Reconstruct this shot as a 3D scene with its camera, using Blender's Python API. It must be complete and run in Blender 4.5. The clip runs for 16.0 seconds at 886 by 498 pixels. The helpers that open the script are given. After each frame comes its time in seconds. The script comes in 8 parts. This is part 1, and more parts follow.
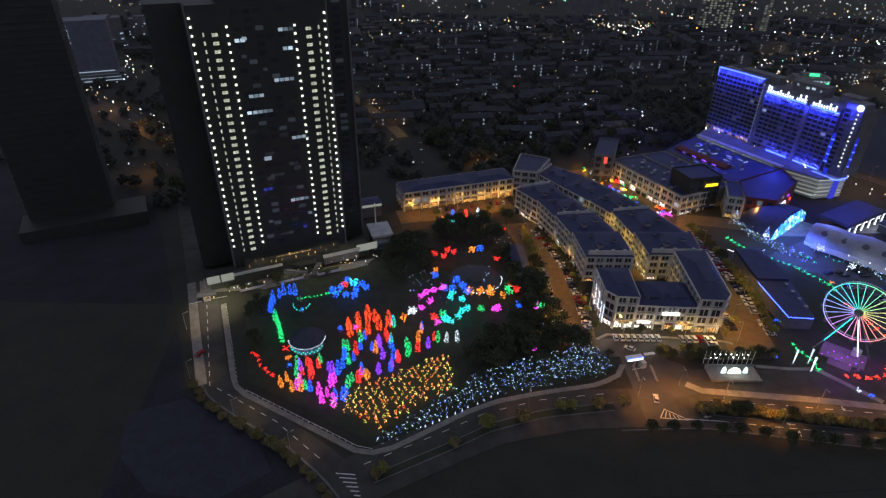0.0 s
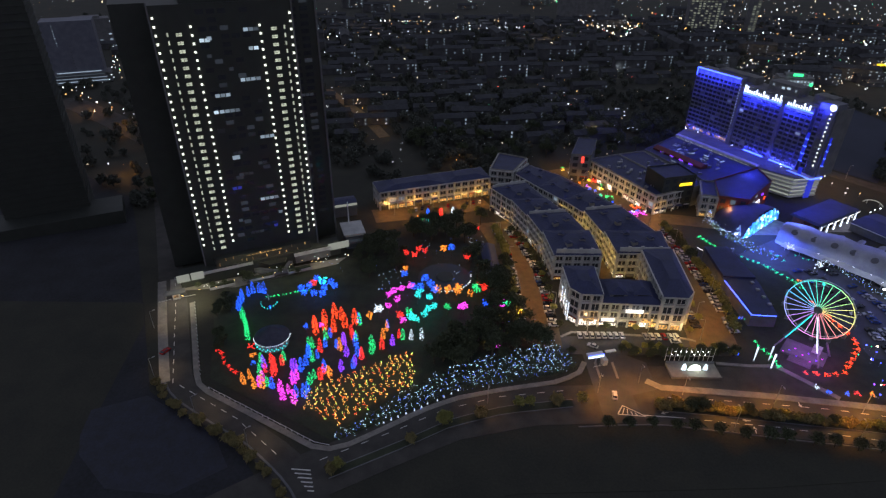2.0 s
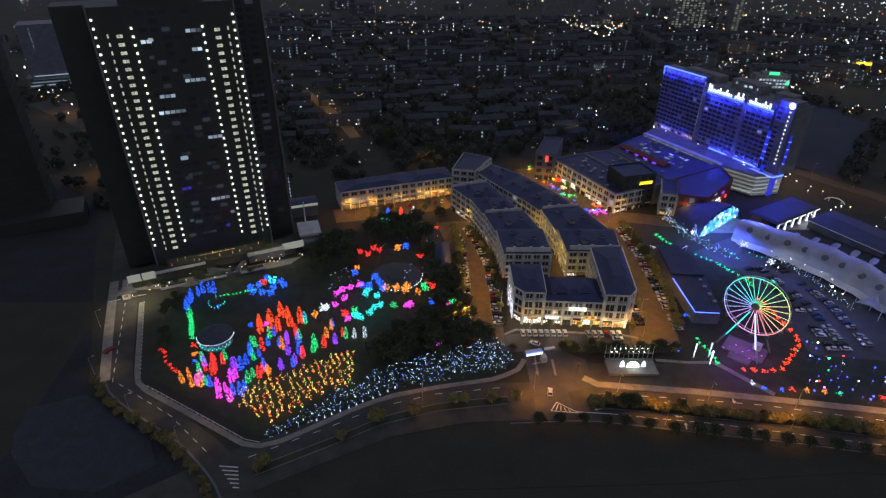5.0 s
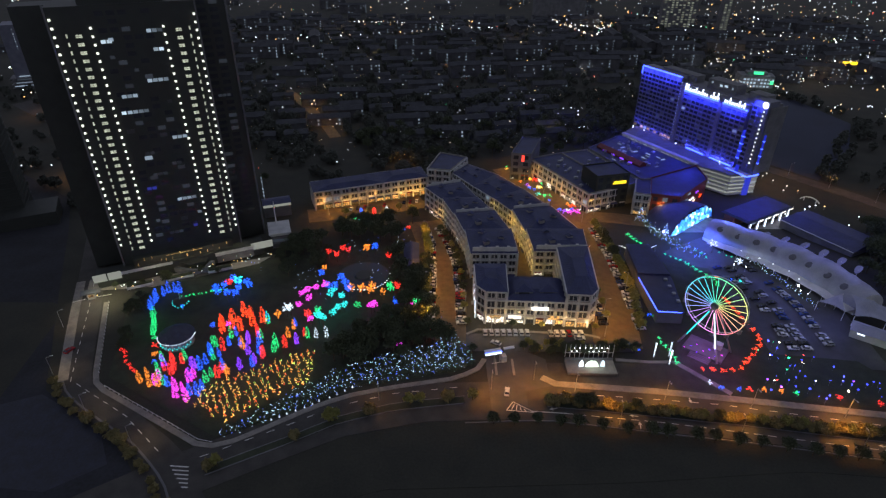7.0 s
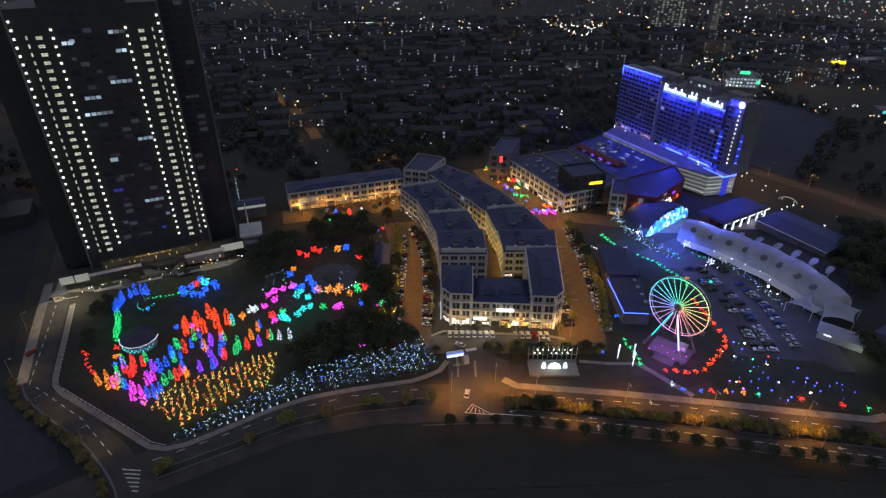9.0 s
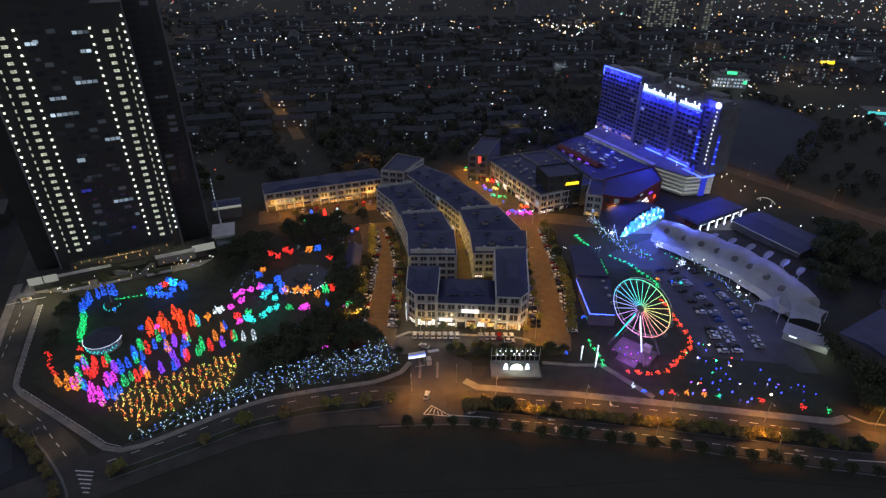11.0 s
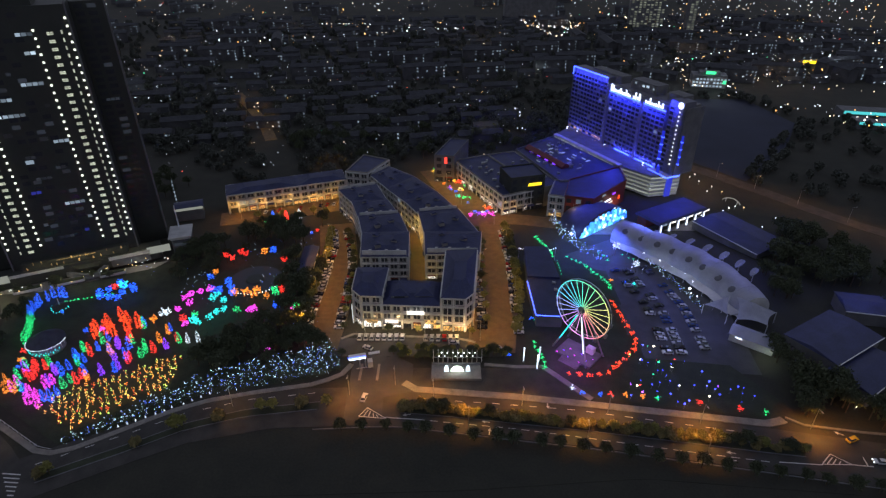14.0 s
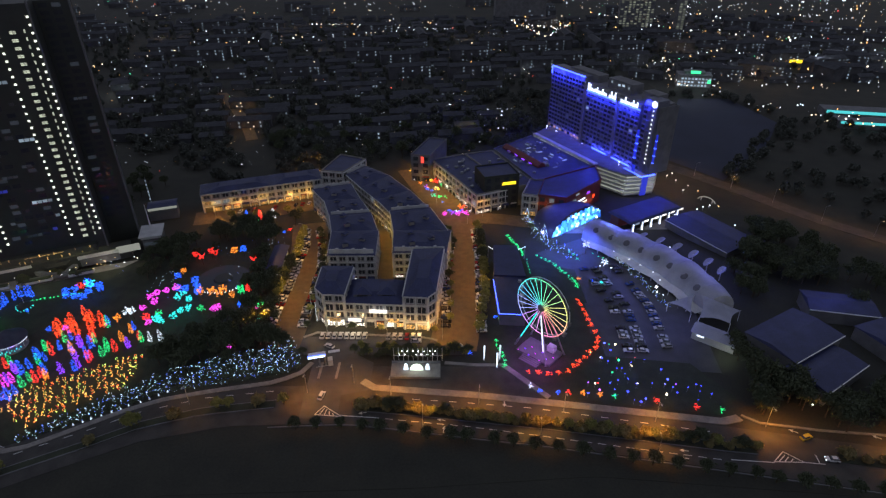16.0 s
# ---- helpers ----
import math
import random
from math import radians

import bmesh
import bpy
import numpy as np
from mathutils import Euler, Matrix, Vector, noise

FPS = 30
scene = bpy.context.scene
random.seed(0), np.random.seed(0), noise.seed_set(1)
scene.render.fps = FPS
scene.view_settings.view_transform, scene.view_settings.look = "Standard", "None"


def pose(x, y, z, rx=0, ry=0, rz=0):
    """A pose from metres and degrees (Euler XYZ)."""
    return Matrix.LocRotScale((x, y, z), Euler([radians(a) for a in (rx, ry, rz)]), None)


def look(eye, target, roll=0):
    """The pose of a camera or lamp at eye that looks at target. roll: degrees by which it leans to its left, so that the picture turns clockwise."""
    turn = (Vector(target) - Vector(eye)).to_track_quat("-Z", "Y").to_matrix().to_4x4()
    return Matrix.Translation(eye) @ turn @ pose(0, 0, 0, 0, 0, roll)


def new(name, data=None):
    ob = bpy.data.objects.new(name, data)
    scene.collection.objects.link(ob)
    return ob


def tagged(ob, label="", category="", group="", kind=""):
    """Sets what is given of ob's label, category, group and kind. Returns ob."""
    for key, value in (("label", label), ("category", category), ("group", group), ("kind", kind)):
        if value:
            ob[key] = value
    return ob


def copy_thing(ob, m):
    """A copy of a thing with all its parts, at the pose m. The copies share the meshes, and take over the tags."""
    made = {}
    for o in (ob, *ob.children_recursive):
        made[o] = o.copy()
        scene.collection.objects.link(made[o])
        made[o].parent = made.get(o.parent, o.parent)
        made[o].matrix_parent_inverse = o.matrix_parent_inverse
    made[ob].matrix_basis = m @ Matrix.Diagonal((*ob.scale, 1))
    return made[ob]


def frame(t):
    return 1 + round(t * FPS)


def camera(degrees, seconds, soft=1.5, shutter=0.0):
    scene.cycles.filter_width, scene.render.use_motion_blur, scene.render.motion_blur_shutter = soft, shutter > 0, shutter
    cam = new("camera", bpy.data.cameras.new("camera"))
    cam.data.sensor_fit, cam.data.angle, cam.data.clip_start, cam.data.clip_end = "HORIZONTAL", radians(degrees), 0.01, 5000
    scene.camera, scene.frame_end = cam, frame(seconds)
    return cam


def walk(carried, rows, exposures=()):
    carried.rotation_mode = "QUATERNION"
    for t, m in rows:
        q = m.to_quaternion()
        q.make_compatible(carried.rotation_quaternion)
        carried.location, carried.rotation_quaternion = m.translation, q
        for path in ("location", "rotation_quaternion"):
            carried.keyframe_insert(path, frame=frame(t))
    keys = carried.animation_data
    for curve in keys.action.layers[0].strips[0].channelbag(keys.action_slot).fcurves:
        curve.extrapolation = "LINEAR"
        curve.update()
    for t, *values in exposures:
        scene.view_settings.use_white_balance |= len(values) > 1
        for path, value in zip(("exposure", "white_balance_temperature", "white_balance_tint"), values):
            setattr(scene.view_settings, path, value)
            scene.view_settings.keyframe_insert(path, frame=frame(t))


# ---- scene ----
cam = camera(74.5, 16.0, soft=1.3)
PATH = [
    (0, (-0.37, -0.314, 150.187), (-0.369, 1.406, 149.166), 0.7),
    (0.5, (2.565, -0.598, 150.067), (2.57, 1.122, 149.047), 0.7),
    (1, (6.006, -1.011, 150.204), (6.012, 0.709, 149.184), 0.7),
    (1.5, (9.629, -1.505, 150.39), (9.633, 0.216, 149.37), 0.7),
    (2, (13.498, -2.174, 150.364), (13.501, -0.453, 149.345), 0.7),
    (2.5, (17.212, -2.58, 150.365), (17.214, -0.859, 149.347), 0.6),
    (3, (21.063, -2.854, 150.177), (21.065, -1.132, 149.16), 0.6),
    (3.5, (25.052, -3.202, 150.493), (25.052, -1.48, 149.475), 0.6),
    (4, (29.084, -3.481, 150.402), (29.083, -1.758, 149.386), 0.5),
    (6.5, (48.636, -3.787, 150.657), (48.634, -2.065, 149.639), 0.3),
    (7, (52.459, -3.712, 150.515), (52.457, -1.99, 149.498), 0.3),
    (7.5, (56.217, -3.554, 150.422), (56.214, -1.832, 149.406), 0.3),
    (8, (60.171, -3.227, 150.413), (60.167, -1.505, 149.396), 0.2),
    (8.5, (63.754, -2.919, 150.519), (63.749, -1.197, 149.502), 0.1),
    (9, (67.362, -2.524, 150.364), (67.356, -0.801, 149.348), 0.1),
    (11.5, (85.969, -1.661, 150.563), (85.957, 0.062, 149.547), -0.0),
    (12, (89.962, -1.409, 150.739), (89.949, 0.313, 149.722), -0.1),
    (12.5, (93.797, -1.333, 150.669), (93.781, 0.389, 149.652), -0.1),
    (13, (97.664, -1.047, 150.59), (97.648, 0.675, 149.573), -0.1),
    (13.5, (101.199, -0.965, 150.377), (101.183, 0.758, 149.361), -0.2),
    (14, (105.175, -0.95, 150.367), (105.157, 0.774, 149.353), -0.2),
    (14.5, (108.922, -1.002, 150.069), (108.904, 0.722, 149.056), -0.2),
    (15, (113.012, -1.019, 149.935), (112.992, 0.705, 148.922), -0.3),
    (15.5, (116.61, -1.11, 149.62), (116.59, 0.615, 148.608), -0.3),
    (16, (120.54, -1.284, 149.561), (120.52, 0.441, 148.549), -0.3),
]
walk(cam, [(t, look(eye, target, roll)) for t, eye, target, roll in PATH])

# ---- night sky, large lights ----
rng = random.Random(7)
world = bpy.data.worlds.new("night_sky")
scene.world = world
world.use_nodes = True
wn = world.node_tree
wb = wn.nodes["Background"]
w_tc, w_sep, w_ramp = wn.nodes.new("ShaderNodeTexCoord"), wn.nodes.new("ShaderNodeSeparateXYZ"), wn.nodes.new("ShaderNodeValToRGB")
wn.links.new(w_tc.outputs["Generated"], w_sep.inputs[0])
wn.links.new(w_sep.outputs["Z"], w_ramp.inputs[0])
wn.links.new(w_ramp.outputs[0], wb.inputs["Color"])
w_ramp.color_ramp.elements[0].color = (0.095, 0.1, 0.12, 1)
w_ramp.color_ramp.elements[1].color = (0.088, 0.097, 0.138, 1)
SKY = 2.3
wb.inputs["Strength"].default_value = SKY

SODIUM = (1.0, 0.4, 0.06)


def gz(y):
    """The ground falls gently towards the north, behind the shops."""
    u = min(1.0, max(0.0, (y - 200.0) / 120.0))
    return -5.5 * u * u * (3 - 2 * u)


def point(name, x, y, h, watts, colour, radius=0.3, cone=165):
    """A shielded lamp that shines downwards."""
    z = gz(y) + h
    return spot(name, (x, y, z), (x, y + 0.001, z - 1), watts, colour, cone, radius)


def spot(name, eye, target, watts, colour, cone=60.0, radius=0.5):
    data = bpy.data.lights.new(name, "SPOT")
    data.energy, data.color, data.spot_size, data.spot_blend, data.shadow_soft_size = watts, colour, radians(cone), 0.35 if cone > 145 else 1.0, radius
    ob = new(name, data)
    ob.matrix_world = look(eye, target)
    return ob


def strip_wash(name, eye, target, length, watts, colour):
    """A long lamp strip; its length lies level, across the way it shines."""
    data = bpy.data.lights.new(name, "AREA")
    data.shape, data.size, data.size_y, data.energy, data.color = "RECTANGLE", length, 0.4, watts, colour
    ob = new(name, data)
    ob.matrix_world = look(eye, target)
    return ob


# ---- materials ----
def nodes_of(name):
    m = bpy.data.materials.new(name)
    m.use_nodes = True
    t = m.node_tree
    return m, t, t.nodes["Principled BSDF"]


def surface(name, c1, c2, size=4.0, rough=0.8, metal=0.0, bump=0.0, fine=0.25):
    """Two tones mixed by broad stains and by a fine grain; size in metres."""
    m, t, p = nodes_of(name)
    geo = t.nodes.new("ShaderNodeNewGeometry")
    big, small = t.nodes.new("ShaderNodeTexNoise"), t.nodes.new("ShaderNodeTexNoise")
    big.inputs["Scale"].default_value, big.inputs["Detail"].default_value = 1.0 / size, 5
    small.inputs["Scale"].default_value, small.inputs["Detail"].default_value = 1.0 / fine, 3
    add, ramp = t.nodes.new("ShaderNodeMath"), t.nodes.new("ShaderNodeValToRGB")
    add.operation = "MULTIPLY_ADD"
    add.inputs[1].default_value = 0.45
    mul = t.nodes.new("ShaderNodeMath")
    mul.operation = "MULTIPLY"
    mul.inputs[1].default_value = 0.6
    t.links.new(geo.outputs["Position"], big.inputs["Vector"])
    t.links.new(geo.outputs["Position"], small.inputs["Vector"])
    t.links.new(big.outputs["Fac"], mul.inputs[0])
    t.links.new(small.outputs["Fac"], add.inputs[0])
    t.links.new(mul.outputs[0], add.inputs[2])
    t.links.new(add.outputs[0], ramp.inputs[0])
    ramp.color_ramp.elements[0].position, ramp.color_ramp.elements[1].position = 0.36, 0.68
    ramp.color_ramp.elements[0].color, ramp.color_ramp.elements[1].color = (*c1, 1), (*c2, 1)
    t.links.new(ramp.outputs[0], p.inputs["Base Color"])
    p.inputs["Roughness"].default_value, p.inputs["Metallic"].default_value = rough, metal
    if bump:
        b = t.nodes.new("ShaderNodeBump")
        b.inputs["Strength"].default_value, b.inputs["Distance"].default_value = bump, 0.1
        t.links.new(small.outputs["Fac"], b.inputs["Height"])
        t.links.new(b.outputs[0], p.inputs["Normal"])
    return m


def glow(name, colour, strength, vary=0.0, base=(0.05, 0.05, 0.05), uneven=0.0):
    """A lamp's face; vary: how much one lamp differs from the next; uneven: the goods and shelves of a lit room, by their size in metres."""
    m, t, p = nodes_of(name)
    p.inputs["Base Color"].default_value = (*base, 1)
    p.inputs["Roughness"].default_value = 0.4
    p.inputs["Emission Color"].default_value = (*colour, 1)
    p.inputs["Emission Strength"].default_value = strength
    if vary:
        info, geo = t.nodes.new("ShaderNodeObjectInfo"), t.nodes.new("ShaderNodeNewGeometry")
        add, rng_map = t.nodes.new("ShaderNodeMath"), t.nodes.new("ShaderNodeMapRange")
        add.operation = "ADD"
        frac = t.nodes.new("ShaderNodeMath")
        frac.operation = "FRACT"
        t.links.new(info.outputs["Random"], add.inputs[0])
        t.links.new(geo.outputs["Random Per Island"], add.inputs[1])
        t.links.new(add.outputs[0], frac.inputs[0])
        t.links.new(frac.outputs[0], rng_map.inputs["Value"])
        rng_map.inputs["To Min"].default_value, rng_map.inputs["To Max"].default_value = strength * (1 - vary), strength * (1 + vary)
        last = rng_map.outputs[0]
        if uneven:
            noise, ramp, mul = t.nodes.new("ShaderNodeTexNoise"), t.nodes.new("ShaderNodeMapRange"), t.nodes.new("ShaderNodeMath")
            noise.inputs["Scale"].default_value, noise.inputs["Detail"].default_value = 1.0 / uneven, 4
            ramp.inputs["From Min"].default_value, ramp.inputs["From Max"].default_value = 0.38, 0.66
            ramp.inputs["To Min"].default_value, ramp.inputs["To Max"].default_value = 0.05, 1.6
            mul.operation = "MULTIPLY"
            t.links.new(geo.outputs["Position"], noise.inputs["Vector"])
            t.links.new(noise.outputs["Fac"], ramp.inputs["Value"])
            t.links.new(ramp.outputs[0], mul.inputs[0])
            t.links.new(last, mul.inputs[1])
            last = mul.outputs[0]
        t.links.new(last, p.inputs["Emission Strength"])
    return m


def mixed_glow(name, stops, strength, vary=0.6):
    """Many small lamps of several colours; stops: (share, colour)."""
    m = glow(name, (1, 1, 1), strength, vary)
    t = m.node_tree
    geo, ramp = t.nodes.new("ShaderNodeNewGeometry"), t.nodes.new("ShaderNodeValToRGB")
    white, info = t.nodes.new("ShaderNodeTexWhiteNoise"), t.nodes.new("ShaderNodeObjectInfo")
    white.noise_dimensions = "2D"
    comb = t.nodes.new("ShaderNodeCombineXYZ")
    t.links.new(geo.outputs["Random Per Island"], comb.inputs[0])
    t.links.new(info.outputs["Random"], comb.inputs[1])
    t.links.new(comb.outputs[0], white.inputs["Vector"])
    t.links.new(white.outputs["Value"], ramp.inputs[0])
    r = ramp.color_ramp
    r.interpolation = "CONSTANT"
    at = 0.0
    for n, (share, colour) in enumerate(stops):
        e = r.elements[n] if n < 2 else r.elements.new(at)
        e.position, e.color = at, (*colour, 1)
        at += share
    t.links.new(ramp.outputs[0], t.nodes["Principled BSDF"].inputs["Emission Color"])
    return m


earth = surface("dark_earth", (0.022, 0.023, 0.017), (0.04, 0.039, 0.027), 14, 0.95, bump=0.4, fine=0.8)
lawn = surface("park_lawn", (0.022, 0.028, 0.016), (0.045, 0.052, 0.03), 5, 0.95, bump=0.5, fine=0.5)
asphalt = surface("asphalt", (0.04, 0.04, 0.043), (0.075, 0.074, 0.074), 6, 0.82, bump=0.2, fine=0.3)
asphalt_old = surface("worn_asphalt", (0.032, 0.03, 0.027), (0.066, 0.061, 0.054), 5, 0.85, bump=0.2, fine=0.3)
concrete = surface("concrete_paving", (0.15, 0.14, 0.125), (0.28, 0.26, 0.23), 3, 0.85, bump=0.2, fine=0.4)
brick_paving = surface("brick_paving", (0.085, 0.062, 0.034), (0.15, 0.108, 0.058), 3, 0.85, bump=0.3, fine=0.3)
road_paint = surface("road_paint", (0.5, 0.5, 0.47), (0.78, 0.77, 0.72), 1.2, 0.6, fine=0.2)
plaster = surface("cream_plaster", (0.17, 0.16, 0.145), (0.3, 0.285, 0.255), 4, 0.8, bump=0.1)
plaster_white = surface("white_plaster", (0.4, 0.4, 0.39), (0.6, 0.6, 0.585), 4, 0.75, bump=0.1)
plaster_grey = surface("grey_render", (0.1, 0.1, 0.105), (0.18, 0.18, 0.185), 5, 0.8, bump=0.1)
plaster_dark = surface("dark_cladding", (0.024, 0.027, 0.023), (0.038, 0.042, 0.036), 5, 0.6)
red_clad = surface("red_cladding", (0.1, 0.02, 0.016), (0.17, 0.032, 0.025), 5, 0.6)
roof_metal = surface("blue_grey_roof_sheet", (0.014, 0.018, 0.058), (0.03, 0.037, 0.11), 5, 0.55, bump=0.1, fine=0.6)
roof_far = surface("roof_tiles", (0.02, 0.022, 0.026), (0.048, 0.05, 0.056), 8, 0.8, fine=1.5)
membrane = surface("white_membrane", (0.22, 0.23, 0.29), (0.36, 0.37, 0.45), 6, 0.6)
metal_grey = surface("galvanised_steel", (0.28, 0.29, 0.3), (0.45, 0.46, 0.47), 2, 0.4, metal=0.7)
metal_white = surface("white_painted_steel", (0.6, 0.6, 0.6), (0.78, 0.78, 0.78), 2, 0.4)
bark = surface("bark", (0.05, 0.035, 0.025), (0.12, 0.09, 0.06), 0.5, 0.95, bump=0.5)
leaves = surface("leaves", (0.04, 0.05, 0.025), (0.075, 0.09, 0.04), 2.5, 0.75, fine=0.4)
# greyed, lifted leaf tone: the haze of distance is put into the colour
hazed_leaves = surface("hazed_distant_leaves", (0.05, 0.056, 0.045), (0.085, 0.092, 0.075), 9, 0.85, fine=1.5)
# brighter, yellower leaves: part of the lamp light is in the colour
leaves_lamplit = surface("lamplit_leaves", (0.12, 0.13, 0.03), (0.3, 0.28, 0.08), 2.5, 0.75, fine=0.4)
glass_dark = surface("dark_glass", (0.03, 0.033, 0.04), (0.055, 0.06, 0.07), 3, 0.15)
wall_far = surface("far_plaster", (0.045, 0.045, 0.05), (0.1, 0.1, 0.105), 9, 0.85)
wall_house = surface("house_plaster", (0.045, 0.048, 0.055), (0.12, 0.125, 0.135), 7, 0.85)
rubber = surface("rubber", (0.015, 0.015, 0.015), (0.03, 0.03, 0.03), 0.5, 0.9)
water = surface("pool_water", (0.008, 0.012, 0.02), (0.015, 0.022, 0.035), 6, 0.3)

LED = {
    "blue": glow("led_blue", (0.012, 0.1, 1.0), 2.4, 0.45),
    "green": glow("led_green", (0.01, 0.62, 0.16), 2.1, 0.45),
    "cyan": glow("led_cyan", (0.02, 0.68, 0.62), 2.5, 0.4),
    "red": glow("led_red", (1.0, 0.028, 0.018), 2.3, 0.45),
    "orange": glow("led_orange", (1.0, 0.058, 0.008), 2.7, 0.45),
    "amber": glow("led_amber", (1.0, 0.27, 0.02), 1.9, 0.45),
    "magenta": glow("led_magenta", (0.9, 0.05, 0.75), 2.4, 0.4),
    "purple": glow("led_purple", (0.24, 0.04, 1.0), 2.4, 0.45),
    "white": glow("led_white", (0.75, 0.88, 1.0), 1.5, 0.5),
    "yellow": glow("led_yellow", (1.0, 0.62, 0.06), 1.92, 0.5),
}
flower_glow = mixed_glow("led_flowers", ((0.42, (1.0, 0.55, 0.12)), (0.28, (1.0, 0.24, 0.03)), (0.18, (0.4, 0.75, 0.12)), (0.12, (1.0, 0.06, 0.03))), 5.0, 0.7)
frost_glow = mixed_glow("led_frost", ((0.46, (0.6, 0.82, 1.0)), (0.36, (0.1, 0.2, 1.0)), (0.18, (0.45, 0.85, 0.75))), 2.2, 0.9)
bulb_glow = mixed_glow("led_bulbs", ((0.64, (0.04, 0.06, 1.0)), (0.05, (1.0, 0.04, 0.03)), (0.1, (0.02, 0.7, 0.2)), (0.07, (0.3, 0.06, 1.0)), (0.14, (1.0, 0.85, 0.5))), 8.0, 0.7)
far_glow = mixed_glow("far_lamps", ((0.3, (1.0, 0.74, 0.45)), (0.52, (0.85, 0.92, 1.0)), (0.14, (1.0, 0.45, 0.12)), (0.02, (0.1, 1.0, 0.4)), (0.02, (1.0, 0.08, 0.05))), 3.4, 0.95)
window_far = glow("far_lit_window", (0.86, 0.93, 0.72), 0.18, 0.6)
window_lit = glow("lit_stair_window", (0.86, 0.93, 0.72), 0.55, 0.25)
dot_lit = glow("facade_lamp", (0.95, 1.0, 0.86), 1.5, 0.15)
room_cool = glow("lit_room_cool", (0.62, 0.8, 1.0), 0.3, 0.8)
room_dim = glow("dim_room", (0.6, 0.75, 1.0), 0.02, 0.9)
room_bright = glow("bright_room", (0.66, 0.84, 1.0), 0.62, 0.5)
room_blue = glow("blue_lit_room", (0.06, 0.08, 0.9), 0.2, 0.5)
shop_warm = glow("warm_shopfront", (1.0, 0.58, 0.18), 0.6, 0.75, uneven=0.9)
shop_white = glow("white_shopfront", (1.0, 0.94, 0.86), 1.5, 0.6, uneven=0.8)
lit_board = glow("white_lit_board", (1.0, 0.94, 0.86), 1.6, 0.3)
car_park_lit = glow("lit_parking_deck", (0.8, 0.88, 0.75), 0.3, 0.4)
lamp_sodium = glow("sodium_lamp", (1.0, 0.6, 0.2), 6.0)
lamp_white = glow("white_lamp", (0.9, 0.96, 1.0), 6.0)
strip_blue = glow("blue_led_strip", (0.04, 0.08, 1.0), 7.0)
strip_white = glow("white_sign", (0.7, 0.8, 1.0), 2.6)
# dim blue emission: wash light put into panels and fins, and a faint strip
wash_blue = glow("blue_wash_glow", (0.02, 0.04, 1.0), 0.5)
ice_glow = mixed_glow("ice_panel", ((0.45, (0.03, 0.2, 1.0)), (0.35, (0.1, 0.5, 1.0)), (0.2, (0.6, 0.85, 1.0))), 1.9, 0.6)
sign_yellow = glow("yellow_sign", (1.0, 0.7, 0.02), 1.6)
sign_red = glow("red_sign", (1.0, 0.06, 0.04), 1.8)
sign_green = glow("green_sign", (0.05, 1.0, 0.35), 1.6)
sign_teal = glow("teal_sign", (0.1, 0.75, 0.8), 0.9)
billboard_lit = glow("lit_billboard", (0.8, 0.84, 0.74), 0.3)
stage_lit = glow("lit_screen", (0.85, 1.0, 0.85), 3.0)
tail_red = surface("tail_lamp_glass", (0.2, 0.01, 0.01), (0.3, 0.02, 0.02), 1, 0.2)
hedge_dry = surface("dry_shrub", (0.09, 0.08, 0.03), (0.24, 0.2, 0.08), 2.5, 0.8, fine=0.4)


